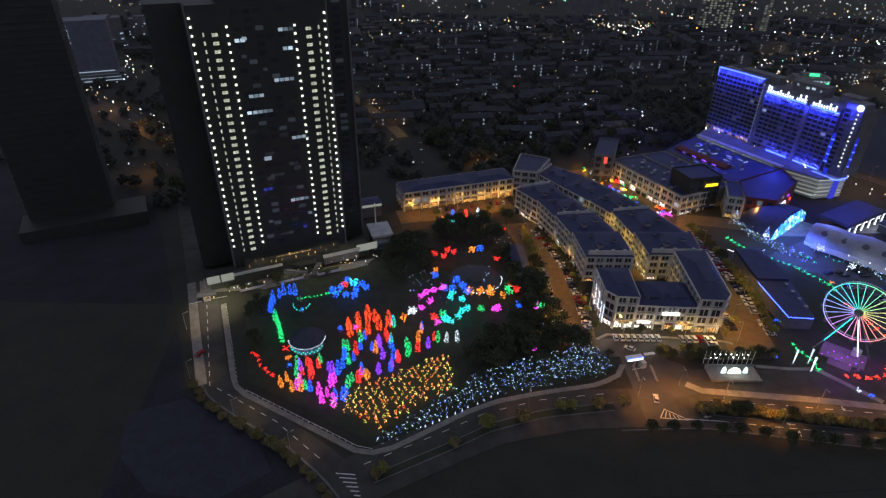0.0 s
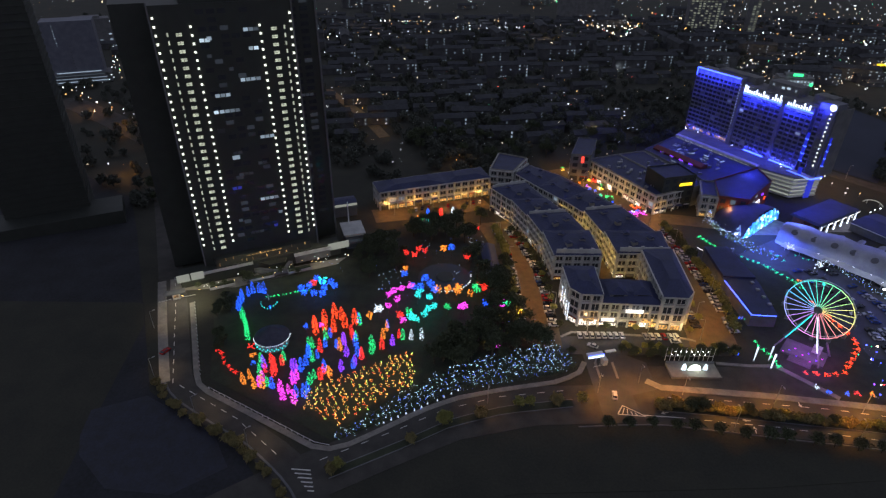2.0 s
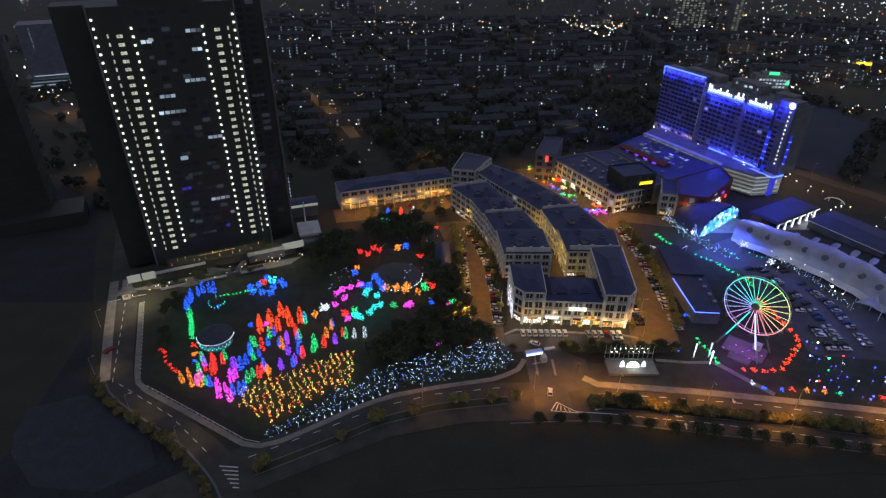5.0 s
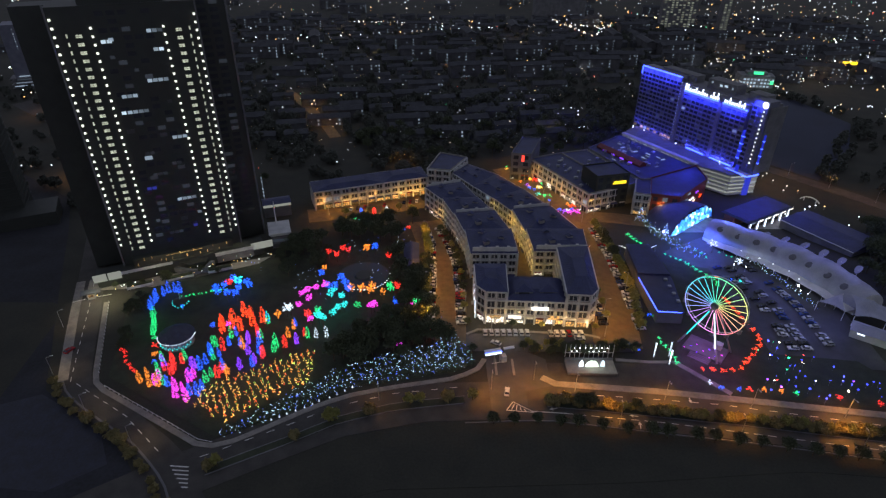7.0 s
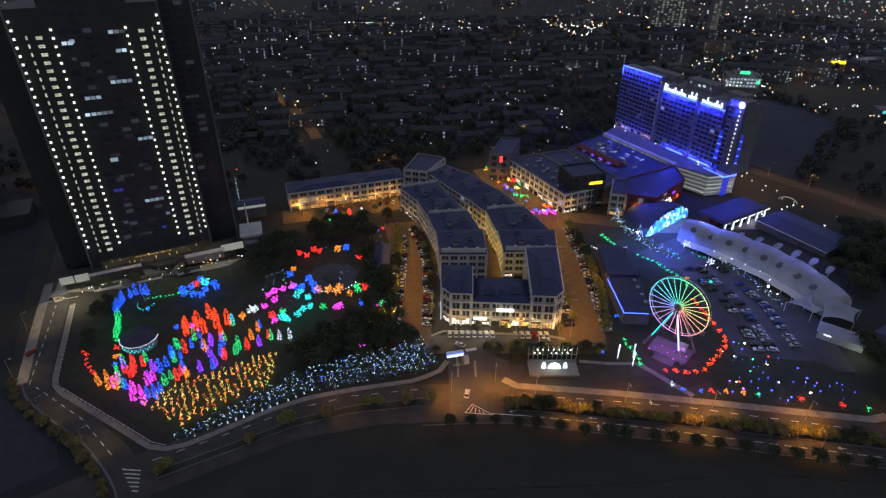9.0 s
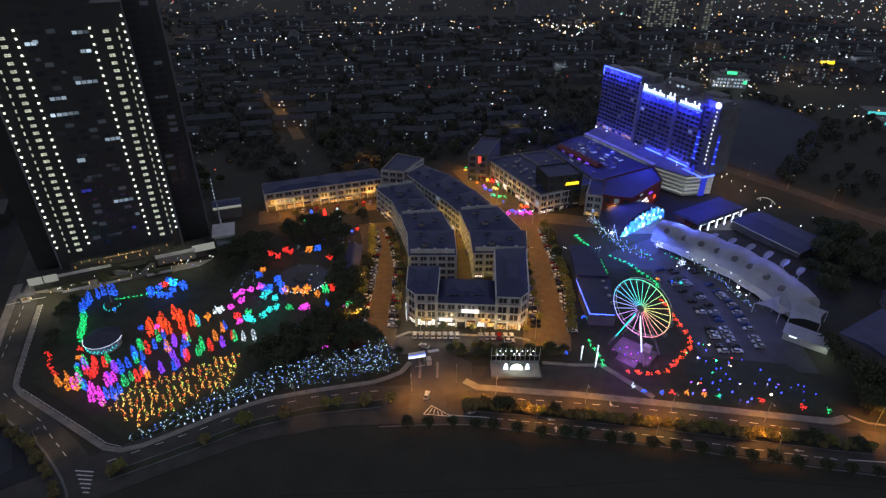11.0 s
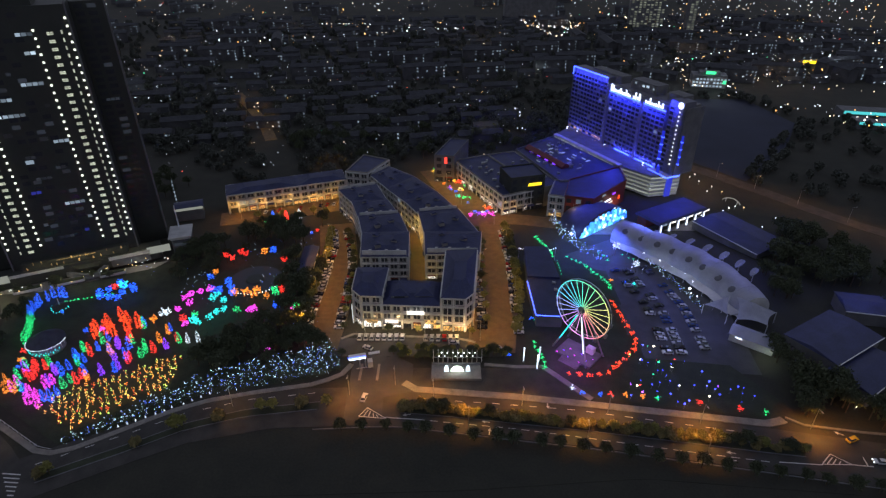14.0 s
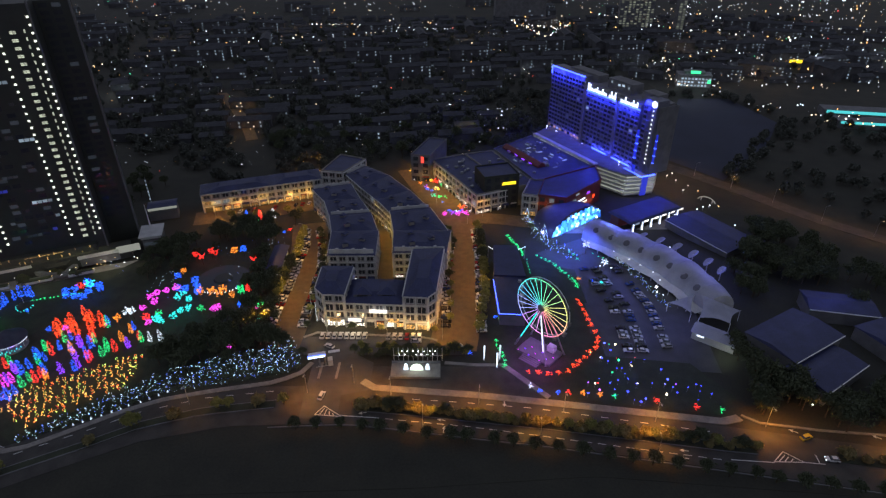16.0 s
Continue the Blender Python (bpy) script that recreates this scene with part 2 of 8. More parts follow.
# ---- building blocks ----
class Geo:
    """Vertices and faces of one mesh."""

    def __init__(self):
        self.v, self.f = [], []

    def add(self, vs, fs):
        n = len(self.v)
        self.v += [tuple(v) for v in vs]
        self.f += [tuple(i + n for i in f) for f in fs]
        return self

    def box(self, x, y, z, sx, sy, sz, turn=0.0):
        """A box that stands on z, round x and y, turned by degrees."""
        c, s = math.cos(radians(turn)), math.sin(radians(turn))
        ring = [(x + c * a - s * b, y + s * a + c * b) for a, b in ((-sx / 2, -sy / 2), (sx / 2, -sy / 2), (sx / 2, sy / 2), (-sx / 2, sy / 2))]
        return self.prism(ring, z, z + sz)

    def prism(self, ring, z0, z1, top=None):
        """An upright prism on a ring of (x, y), counter-clockwise; top: another ring for a tapered one."""
        area = sum(a[0] * b[1] - b[0] * a[1] for a, b in zip(ring, ring[1:] + ring[:1]))
        if area < 0:
            ring = ring[::-1]
            top = top[::-1] if top else None
        n, top = len(ring), top or ring
        vs = [(*p, z0) for p in ring] + [(*p, z1) for p in top]
        fs = [(i, (i + 1) % n, n + (i + 1) % n, n + i) for i in range(n)]
        return self.add(vs, fs + [tuple(range(n - 1, -1, -1)), tuple(range(n, 2 * n))])

    def tube(self, a, b, r0, r1=None, n=8):
        a, b, r1 = Vector(a), Vector(b), r0 if r1 is None else r1
        q = (b - a).to_track_quat("Z", "Y")
        vs = [p + q @ Vector((r * math.cos(k * 2 * math.pi / n), r * math.sin(k * 2 * math.pi / n), 0)) for p, r in ((a, r0), (b, r1)) for k in range(n)]
        return self.add(vs, [(k, (k + 1) % n, n + (k + 1) % n, n + k) for k in range(n)] + [tuple(range(n - 1, -1, -1)), tuple(range(n, 2 * n))])

    def octa(self, x, y, z, r, rz=None):
        rz = r if rz is None else rz
        return self.add([(x + r, y, z), (x, y + r, z), (x - r, y, z), (x, y - r, z), (x, y, z + rz), (x, y, z - rz)],
                        [(0, 1, 4), (1, 2, 4), (2, 3, 4), (3, 0, 4), (1, 0, 5), (2, 1, 5), (3, 2, 5), (0, 3, 5)])

    def leaf(self, p, size, r):
        """A small bent leaf cluster, turned at random."""
        e = Euler((r.uniform(0, 6.3), r.uniform(0, 6.3), r.uniform(0, 6.3)))
        c = [Vector(p) + e.to_matrix() @ Vector(q) for q in ((-size, 0, 0), (0, -size * 0.5, size * 0.25), (size, 0, 0), (0, size * 0.5, size * 0.25), (0, 0, size * 0.5))]
        return self.add(c, [(0, 1, 4), (1, 2, 4), (2, 3, 4), (3, 0, 4)])

    def mesh(self, name, mat, smooth=False):
        me = bpy.data.meshes.new(name)
        me.from_pydata(self.v, [], self.f)
        me.materials.append(mat)
        if smooth:
            me.polygons.foreach_set("use_smooth", [True] * len(me.polygons))
        me.update()
        return me


def part(name, geo, mat, parent=None, label="", smooth=False):
    """One mesh object under a thing or under a part; geo may be a ready mesh."""
    me = geo.mesh(name, mat, smooth) if isinstance(geo, Geo) else geo
    ob = new(name, me)
    ob.parent = parent
    return tagged(ob, label)


def placed(name, me, parent, x, y, z, turn=0.0, scale=None):
    """A piece on shared mesh data."""
    ob = new(name, me)
    ob.parent = parent
    ob.matrix_basis = pose(x, y, z, 0, 0, turn)
    if scale:
        ob.scale = scale
    return ob


def thing(name, x, y, label, category, turn=0.0, group="", kind="", z=None):
    ob = new(name)
    ob.matrix_basis = pose(x, y, gz(y) if z is None else z, 0, 0, turn)
    ob.empty_display_size = 0.5
    return tagged(ob, label, category, group, kind)


def along(points, step):
    """Points every step metres along a line, with the way's direction in degrees."""
    out, left = [], 0.0
    for (x0, y0), (x1, y1) in zip(points, points[1:]):
        d = math.hypot(x1 - x0, y1 - y0)
        s = left
        while s < d:
            out.append((x0 + (x1 - x0) * s / d, y0 + (y1 - y0) * s / d, math.degrees(math.atan2(y1 - y0, x1 - x0))))
            s += step
        left = s - d
    return out


def ribbon(name, points, width, lift, mat, label, category, depth=0.3, step=6.0, kind="structure", parent=None):
    """A strip of paving along a line, with its edges; width may be (left, right)."""
    wl, wr = width if isinstance(width, tuple) else (width / 2, width / 2)
    pts = [(p[0], p[1]) for p in along(points, step)] + [points[-1]]
    vs, fs = [], []
    for i, (x, y) in enumerate(pts):
        a, b = pts[max(i - 1, 0)], pts[min(i + 1, len(pts) - 1)]
        d = math.hypot(b[0] - a[0], b[1] - a[1]) or 1
        nx, ny = -(b[1] - a[1]) / d, (b[0] - a[0]) / d
        for s, dz in ((wl, -depth), (wl, 0), (-wr, 0), (-wr, -depth)):
            px, py = x + nx * s, y + ny * s
            vs.append((px, py, gz(py) + lift + dz))
    for i in range(len(pts) - 1):
        for k in range(3):
            a = i * 4 + k
            fs.append((a + 1, a, a + 4, a + 5))
    fs += [(0, 1, 2, 3), tuple(len(vs) - 4 + k for k in (3, 2, 1, 0))]
    g = Geo()
    g.add(vs, fs)
    ob = part(name, g, mat, parent)
    return tagged(ob, label, category, kind=kind)


def slab(name, ring, lift, mat, label, category, depth=0.4, z=None):
    """A flat piece of ground on a ring of corners."""
    bm = bmesh.new()
    bm.faces.new([bm.verts.new((x, y, 0)) for x, y in ring])
    for k in range(1, 13):
        bmesh.ops.bisect_plane(bm, geom=bm.verts[:] + bm.edges[:] + bm.faces[:], plane_co=(0, 200 + 10 * k, 0), plane_no=(0, 1, 0))
    for v in bm.verts:
        v.co.z = gz(v.co.y) + lift
    bm.normal_update()
    if sum(f.normal.z for f in bm.faces) < 0:
        bmesh.ops.reverse_faces(bm, faces=bm.faces[:])
    me = bpy.data.meshes.new(name)
    bm.to_mesh(me)
    bm.free()
    me.materials.append(mat)
    return tagged(part(name, me, mat), label, category, kind="structure")

# ---- ground, roads, pavements ----
xs = [-4500, -2000, -1000, -600, -300, -150, 0, 150, 300, 600, 1000, 2000, 4500]
ys = [-1500, -600, -200, 0, 100, 200] + [200 + 10 * k for k in range(1, 13)] + [400, 600, 900, 1400, 2200, 4500]
g = Geo()
g.add([(x, y, gz(y) - 0.12) for y in ys for x in xs], [(j * len(xs) + i, j * len(xs) + i + 1, (j + 1) * len(xs) + i + 1, (j + 1) * len(xs) + i) for j in range(len(ys) - 1) for i in range(len(xs) - 1)])
tagged(part("ground", g, earth), "dark bare earth and scrub at night", "ground", kind="structure")

MAIN = [(-60, 92), (-30, 112), (-5, 126), (17, 137.5), (45, 144.5), (75, 145.8), (88, 145.2), (109, 143), (128, 140.4), (155, 136.9), (208, 127.8), (300, 111), (420, 89)]
WEST = [(-162, 330), (-130, 262), (-105, 208), (-83, 156), (-79, 150), (-57, 136), (-36, 121), (-20, 101), (0, 70)]
ribbon("road", MAIN, (10.0, 8.3), 0.0, asphalt_old, "dark asphalt dual carriageway with painted lane lines", "road", depth=0.1)
ribbon("road", WEST, 11, 0.012, asphalt_old, "asphalt two-lane road bending round the light park", "road", depth=0.1)
ribbon("track", [(-10, 96), (34, 111), (110, 114), (165, 118.5), (240, 112)], 3.0, 0.0, earth, "faint dirt track on the dark field", "track", depth=0.1)
ribbon("road", [(76, 140), (75.5, 158), (75, 180)], 13, 0.006, asphalt, "asphalt entrance lane through the toll gate", "road", depth=0.1)
ribbon("road", [(48, 178), (70, 178), (100, 178), (127, 178)], 11, 0.0, asphalt, "asphalt lane before the shop parade", "road", depth=0.1)
ribbon("road", [(52, 176), (53, 200), (52, 235), (48, 262), (42, 290)], 19, 0.012, brick_paving, "amber-lit street beside the shop crescent", "street", depth=0.1)
ribbon("road", [(122, 176), (126, 205), (128.5, 240), (127, 285), (124, 305)], 19, 0.012, brick_paving, "amber-lit street lined with parked cars", "street", depth=0.1)
ribbon("road", [(-26, 296), (10, 306), (40, 318)], 18, 0.0, brick_paving, "amber-lit court before the shop row", "street", depth=0.1)
ribbon("road", [(124, 302), (112, 330), (96, 372)], 22, 0.02, brick_paving, "festival street full of coloured lights", "street", depth=0.1)
ribbon("road", [(120, 300), (150, 296), (180, 288)], 14, 0.028, brick_paving, "paved street before the mall", "street", depth=0.1)
ribbon("alley", [(88, 208), (90, 240), (86, 268), (76, 290), (62, 318)], 12, 0.0, brick_paving, "narrow yellow-lit alley between the shop blocks", "alley", depth=0.1)
ribbon("road", [(199, 165), (203, 205), (198, 245), (184, 266)], 46, 0.0, asphalt, "dark asphalt car park beside the tent", "car park", depth=0.1)
ribbon("road", [(240, 420), (262, 386), (280, 367), (306, 333), (334, 291), (353, 267), (420, 190)], 11, 0.0, asphalt_old, "amber-lit highway curving past the hotel", "road", depth=0.1)

slab("park_ground", [(-85, 204), (-71, 157), (-22, 129), (0, 140), (18, 152), (56, 160), (66, 167), (45, 182), (44, 235), (34, 262), (-30, 244), (-85, 216)], 0.05, lawn, "dark lawn of the light park", "lawn", z=0)
slab("plaza", [(92, 153.5), (131, 152), (155, 149), (140, 166.5), (131, 166), (92, 166)], 0.06, asphalt_old, "bare dark plaza behind the kerb", "plaza", z=0)
slab("forecourt", [(81.5, 150.5), (92, 153.6), (92, 168), (84.5, 173), (81.5, 172)], 0.02, asphalt, "dark asphalt beside the entrance lane", "forecourt", z=0)
slab("fairground", [(136, 168), (158, 150), (213, 142), (222, 150), (212, 168), (181, 172), (181, 236), (138, 250)], 0.04, lawn, "dark fairground round the wheel", "ground", z=0)
slab("forecourt", [(-112, 222), (-80, 226), (-34, 246), (-38, 238), (-80, 216), (-108, 212)], 0.05, concrete, "pale forecourt of the tower", "forecourt", z=0)

WEST_IN = [(-95, 203.5), (-75, 155), (-70, 150.5), (-54, 141.5), (-39, 133), (-27.5, 126.4), (-22.5, 125.3), (-16.5, 127), (-10, 131), (-2, 136.2), (8, 142.8), (19, 148.2), (35, 152.6), (56, 157), (65, 161.5), (68.5, 168)]
WEST_OUT = [(-115, 220), (-99, 182.5), (-86.5, 154.5), (-81, 147.6), (-66, 137.5), (-50, 128), (-41, 120.5), (-32, 112), (-24, 100)]
EAST_KERB = [(89, 158), (92, 154.8), (130.5, 151), (157.8, 147.2), (215, 138.8), (219, 141)]
ribbon("pavement", WEST_IN, 2.0, 0.16, concrete, "pale concrete pavement along the park", "pavement")
ribbon("pavement", WEST_OUT[:3], 3.6, 0.16, concrete, "pale concrete pavement outside the bend", "pavement")
ribbon("pavement", WEST_OUT[2:], 0.7, 0.14, plaster_grey, "dull kerb outside the bend", "kerb")
slab("field", [(-900, -300), (-36, -300), (-34, 104), (-50, 124), (-90, 150), (-112, 195), (-150, 270), (-176, 318), (-250, 372), (-420, 410), (-900, 420)], -0.05, surface("smooth_bare_ground", (0.01, 0.0105, 0.0115), (0.024, 0.026, 0.034), 16, 0.9, bump=0.4, fine=1.2), "smooth bluish bare ground outside the bend", "field", z=0)
slab("sheeting", [(-106, 141), (-90, 148), (-74, 139), (-60, 130), (-52, 118), (-66, 108), (-86, 110), (-100, 122), (-104, 130)], -0.03, surface("blue_rubble_sheet", (0.008, 0.009, 0.012), (0.017, 0.020, 0.040), 4.0, 0.6, bump=0.8, fine=0.9), "crumpled dark blue sheeting on bare ground", "sheeting", z=0)
ribbon("pavement", EAST_KERB, 3.0, 0.16, concrete, "pale concrete pavement along the plaza", "pavement")
ribbon("pavement", [(141, 167), (156, 150)], 2.2, 0.17, concrete, "pale slanting footpath at the plaza's end", "footpath")
ribbon("pavement", [(119, 168), (133, 166.5), (141, 167)], 1.6, 0.17, concrete, "pale footpath behind the plaza", "footpath")
ribbon("pavement", [(220, 142), (224, 138.7), (243.7, 135.3), (264, 133.4), (310, 127)], 0.9, 0.16, concrete, "pale kerb past the side road", "pavement")
ribbon("pavement", [(60, 135.8), (80, 137), (89, 137), (108, 134.4), (126, 131.7), (152, 128.2), (197, 120.6), (260, 109.5)], 0.4, 0.1, plaster_grey, "dull kerb on the far side of the road", "kerb")
ribbon("pavement", [(62, 183), (66, 186.2), (112, 183.2), (116, 181)], 1.2, 0.14, concrete, "kerb behind the parked cars", "kerb")

MEDIAN_W = [(-20, 116), (4, 129), (17.6, 137), (36, 143), (60, 146.5)]
MEDIAN_E = [(89, 145.1), (109, 143), (128, 140.4), (155, 136.9), (208, 128.6), (218.5, 127.2)]
ribbon("median", MEDIAN_W, 3.2, 0.18, lawn, "grassy median strip with shrubs", "median")
ribbon("median", MEDIAN_E, 3.2, 0.18, lawn, "grassy median strip with shrubs", "median")
ribbon("median", [(243, 124.2), (300, 113.5)], 3.2, 0.18, lawn, "grassy median strip past the junction", "median")
for line in (MEDIAN_E, MEDIAN_W):
    for side in (1.75, -1.75):
        off = [(x + (0.16 if side > 0 else -0.16), y + side) for x, y in line]
        ribbon("kerb", off, 0.3, 0.2, plaster_grey, "dull kerb stones of the median", "kerb")

# painted marks
dash = Geo().box(0, 0, 0, 2.6, 0.22, 0.012).mesh("lane_dash", road_paint)
lanes = thing("lane_marking", 76, 146, "white dashed lane lines on the road", "road marking", kind="structure", z=0.035)


def dashes(points, step, shift):
    for x, y, a in along(points, step):
        c, s = math.cos(radians(a)), math.sin(radians(a))
        placed("dash", dash, lanes, x - s * shift - 76, y + c * shift - 146, 0.0, a)


dashes([(96, 140.2), (108, 138.7), (127, 136.5), (145, 133.6), (182, 127.3), (205, 123.6)], 4.4, 0)
dashes([(96, 149.8), (120, 148.0), (149, 145.0), (208, 134.5)], 6.5, 0)
dashes([(-110, 222), (-104, 208), (-84, 155), (-56, 138), (-36, 121)], 5.5, 0.2)
dashes(MEDIAN_W, 7.0, 6.4)
g = Geo()
g.add([(a[0] - 76, a[1] - 146, 0.0) for a in ((83.5, 141.0), (95, 140.2), (95, 140.5), (83.5, 141.4))], [(0, 1, 2, 3)])
part("edge_line", g, road_paint, lanes)
bar = Geo().box(0, 0, 0, 1, 0.3, 0.012).mesh("bar", road_paint)
chevrons = thing("chevron_marking", 79, 142.5, "white painted chevrons on the junction", "road marking", kind="structure", z=0.04)
for a, b in (((74.6, 141.6), (77.2, 145.6)), ((77.2, 145.6), (84, 140.7)), ((84, 140.7), (74.6, 141.6)), ((76.3, 141.7), (77.6, 144.6)), ((78, 141.6), (78.4, 143.9)), ((79.7, 141.4), (79.4, 143.1)), ((81.3, 141.2), (80.6, 142.3))):
    placed("bar", bar, chevrons, (a[0] + b[0]) / 2 - 79, (a[1] + b[1]) / 2 - 142.5, 0, math.degrees(math.atan2(b[1] - a[1], b[0] - a[0])), (math.dist(a, b), 1, 1))
stripes = thing("chevron_marking", -27, 115, "white painted stripes where the roads part", "road marking", kind="structure", z=0.04)
for k in range(6):
    placed("bar", bar, stripes, -2.2 + 0.9 * k, 2.4 - 1.5 * k, 0, -4, (6.0 - 0.8 * k, 1.3, 1))
stripes_e = thing("chevron_marking", 228, 125, "white painted chevrons at the side road", "road marking", kind="structure", z=0.04)
for a, b in (((222, 122.7), (226.6, 126.6)), ((226.6, 126.6), (231.2, 122.5)), ((231.2, 122.5), (222, 122.7)), ((223.6, 122.8), (226.6, 125.3)), ((225.4, 122.8), (227.4, 124.6)), ((227.2, 122.7), (228.4, 123.8)), ((231.2, 122.5), (237.4, 121.8)), ((236.2, 125.4), (235.8, 122.0)), ((209, 123.4), (222, 122.4))):
    placed("bar", bar, stripes_e, (a[0] + b[0]) / 2 - 228, (a[1] + b[1]) / 2 - 125, 0, math.degrees(math.atan2(b[1] - a[1], b[0] - a[0])), (math.dist(a, b), 1, 1))
arrow = Geo().prism([(-0.15, -1.4), (0.15, -1.4), (0.15, 0.2), (0.7, 0.2), (0, 1.5), (-0.7, 0.2), (-0.15, 0.2)], 0, 0.012).mesh("arrow", road_paint)
arrows = thing("arrow_marking", 110, 134, "white painted turn arrows on the lanes", "road marking", kind="structure", z=0.035)
for x, y, a in ((91, 142.4, 190), (119, 135.2, 80), (118, 139.4, 170), (195.5, 126.9, 170), (194.5, 124, 170), (140, 147, -95), (194, 135.6, -100), (234.2, 135, 150), (260, 132.6, 150)):
    placed("arrow", arrow, arrows, x - 110, y - 134, 0, a - 90)

# ---- buildings ----
WINDOW = {}


def panel_mesh(name, xs, zs, cells, mats):
    """One joined front, facing -y: a grid of members with recessed or jutting cells.
    cells: {(column, row): (depth at the foot, depth at the head, material index)}."""
    g, index = Geo(), []
    nx = len(xs)
    g.v = [(x, -0.25, z) for z in zs for x in xs]
    for j in range(len(zs) - 1):
        for i in range(nx - 1):
            q = (j * nx + i, j * nx + i + 1, (j + 1) * nx + i + 1, (j + 1) * nx + i)
            if (i, j) not in cells:
                g.f.append(q)
                index.append(0)
                continue
            foot, head, m = cells[i, j]
            n = len(g.v)
            g.v += [(g.v[k][0], -d, g.v[k][2]) for k, d in zip(q, (foot, foot, head, head))]
            g.f += [(q[k], q[(k + 1) % 4], n + (k + 1) % 4, n + k) for k in range(4)] + [(n, n + 1, n + 2, n + 3)]
            index += [0, 0, 0, 0, m]
    rim = [i for i in range(nx)] + [j * nx + nx - 1 for j in range(1, len(zs))] + [(len(zs) - 1) * nx + i for i in range(nx - 2, -1, -1)] + [j * nx for j in range(len(zs) - 2, 0, -1)]
    n = len(g.v)
    g.v += [(g.v[k][0], 0.05, g.v[k][2]) for k in rim]
    g.f += [(rim[(k + 1) % len(rim)], rim[k], n + k, n + (k + 1) % len(rim)) for k in range(len(rim))]
    index += [0] * len(rim)
    me = bpy.data.meshes.new(name)
    me.from_pydata(g.v, [], g.f)
    for m in mats:
        me.materials.append(m)
    me.polygons.foreach_set("material_index", index)
    me.update()
    return me


def framed_mesh(w, h, mat, frame):
    """A two-light window in a raised surround, facing -y, its foot at z 0."""
    key = (w, h, mat.name, frame.name)
    if key not in WINDOW:
        xs = [-w / 2 - 0.2, -w / 2, -0.1, 0.1, w / 2, w / 2 + 0.2]
        zs = [-0.25, 0, h, h + 0.22]
        WINDOW[key] = panel_mesh("window", xs, zs, {(i, j): (0.06, 0.06, 1) for i in (1, 3) for j in range(1, len(zs) - 1, 2)}, (frame, mat))
    return WINDOW[key]


def shopfront_mesh(w, h, mat, n):
    """A glazed shopfront with posts, a name board and, on some, an awning."""
    key = (w, h, mat.name, "shop", n)
    if key not in WINDOW:
        xs = [-w / 2, -w / 2 + 0.14, -w / 6 - 0.07, -w / 6 + 0.07, w / 6 - 0.07, w / 6 + 0.07, w / 2 - 0.14, w / 2]
        zs = [0, 0.35, h, h + 0.12, h + (0.8, 1.0, 0.7, 0.9, 0.9, 0.75)[n]]
        cells = {(i, 1): (0.06, 0.06, 1) for i in (1, 3, 5)}
        out = (0.4, 0.5, 0.35, 0.45, 1.5, 1.7)[n]
        cells.update({(i, 3): (out, 0.4 if n < 4 else 0.3, 2) for i in range(7) if n != 3 or 0 < i < 6})
        WINDOW[key] = panel_mesh("shopfront", xs, zs, cells, (plaster_dark, mat, (plaster_white, red_clad, plaster_dark, lit_board if mat is shop_white else plaster_white, roof_metal, plaster_grey)[n]))
    return WINDOW[key]


def window_mesh(w, h, mat):
    """A plain pane, facing -y, its foot at z 0."""
    key = (w, h, mat.name)
    if key not in WINDOW:
        g = Geo()
        g.box(0, -0.02, 0, w, 0.12, h)
        me = g.mesh("window", mat)
        WINDOW[key] = me
    return WINDOW[key]


def facade(parent, o, p0, p1, z0, floors, storey, bay, lit=0.05, shop=0.6, trim=plaster, shop_mats=None, glass=None, ground=True, trims=True, tall=False):
    """Bays between pilasters, floor by floor; o: the parent's place, p0 to p1 with the outside on the right."""
    d = math.dist(p0, p1)
    n = max(1, round(d / bay))
    ux, uy = (p1[0] - p0[0]) / d, (p1[1] - p0[1]) / d
    turn = math.degrees(math.atan2(uy, ux))
    nx, ny = uy, -ux
    w = d / n
    if trims:
        top = floors * storey
        pil = Geo().box(0, -0.2, 0, 0.6, 0.9, top).mesh("pilaster", trim)
        band = Geo().box(0, -0.24, 0, d, 1.0, 0.4).mesh("cornice", trim)
        for k in range(n + 1):
            placed("pilaster", pil, parent, p0[0] + ux * w * k - o[0], p0[1] + uy * w * k - o[1], z0, turn)
        for f in range(1, floors + 1):
            placed("cornice", band, parent, (p0[0] + p1[0]) / 2 - o[0], (p0[1] + p1[1]) / 2 - o[1], z0 + f * storey - 0.16, turn)
    for f in range(floors):
        for k in range(n):
            x, y = p0[0] + ux * w * (k + 0.5) - o[0], p0[1] + uy * w * (k + 0.5) - o[1]
            if f == 0 and ground:
                mat = rng.choice(shop_mats) if shop_mats and rng.random() < shop else glass_dark
                placed("shopfront", shopfront_mesh(round(w * 0.78, 1), storey * 0.64, mat, rng.randrange(6)), parent, x + nx * 0.03, y + ny * 0.03, z0 + 0.1, turn)
            else:
                mat = glass or (room_cool if rng.random() < lit else glass_dark)
                if tall and f == 1:
                    placed("window", framed_mesh(round(w * 0.7, 1), storey * 1.62, mat, plaster_white), parent, x + nx * 0.03, y + ny * 0.03, z0 + f * storey + storey * 0.2, turn)
                elif not (tall and f == 2):
                    me = framed_mesh(round(w * 0.66, 1), storey * 0.58, mat, plaster_white) if trims else window_mesh(round(w * 0.5, 1), storey * 0.56, mat)
                    placed("window", me, parent, x + nx * 0.03, y + ny * 0.03, z0 + f * storey + storey * 0.24, turn)


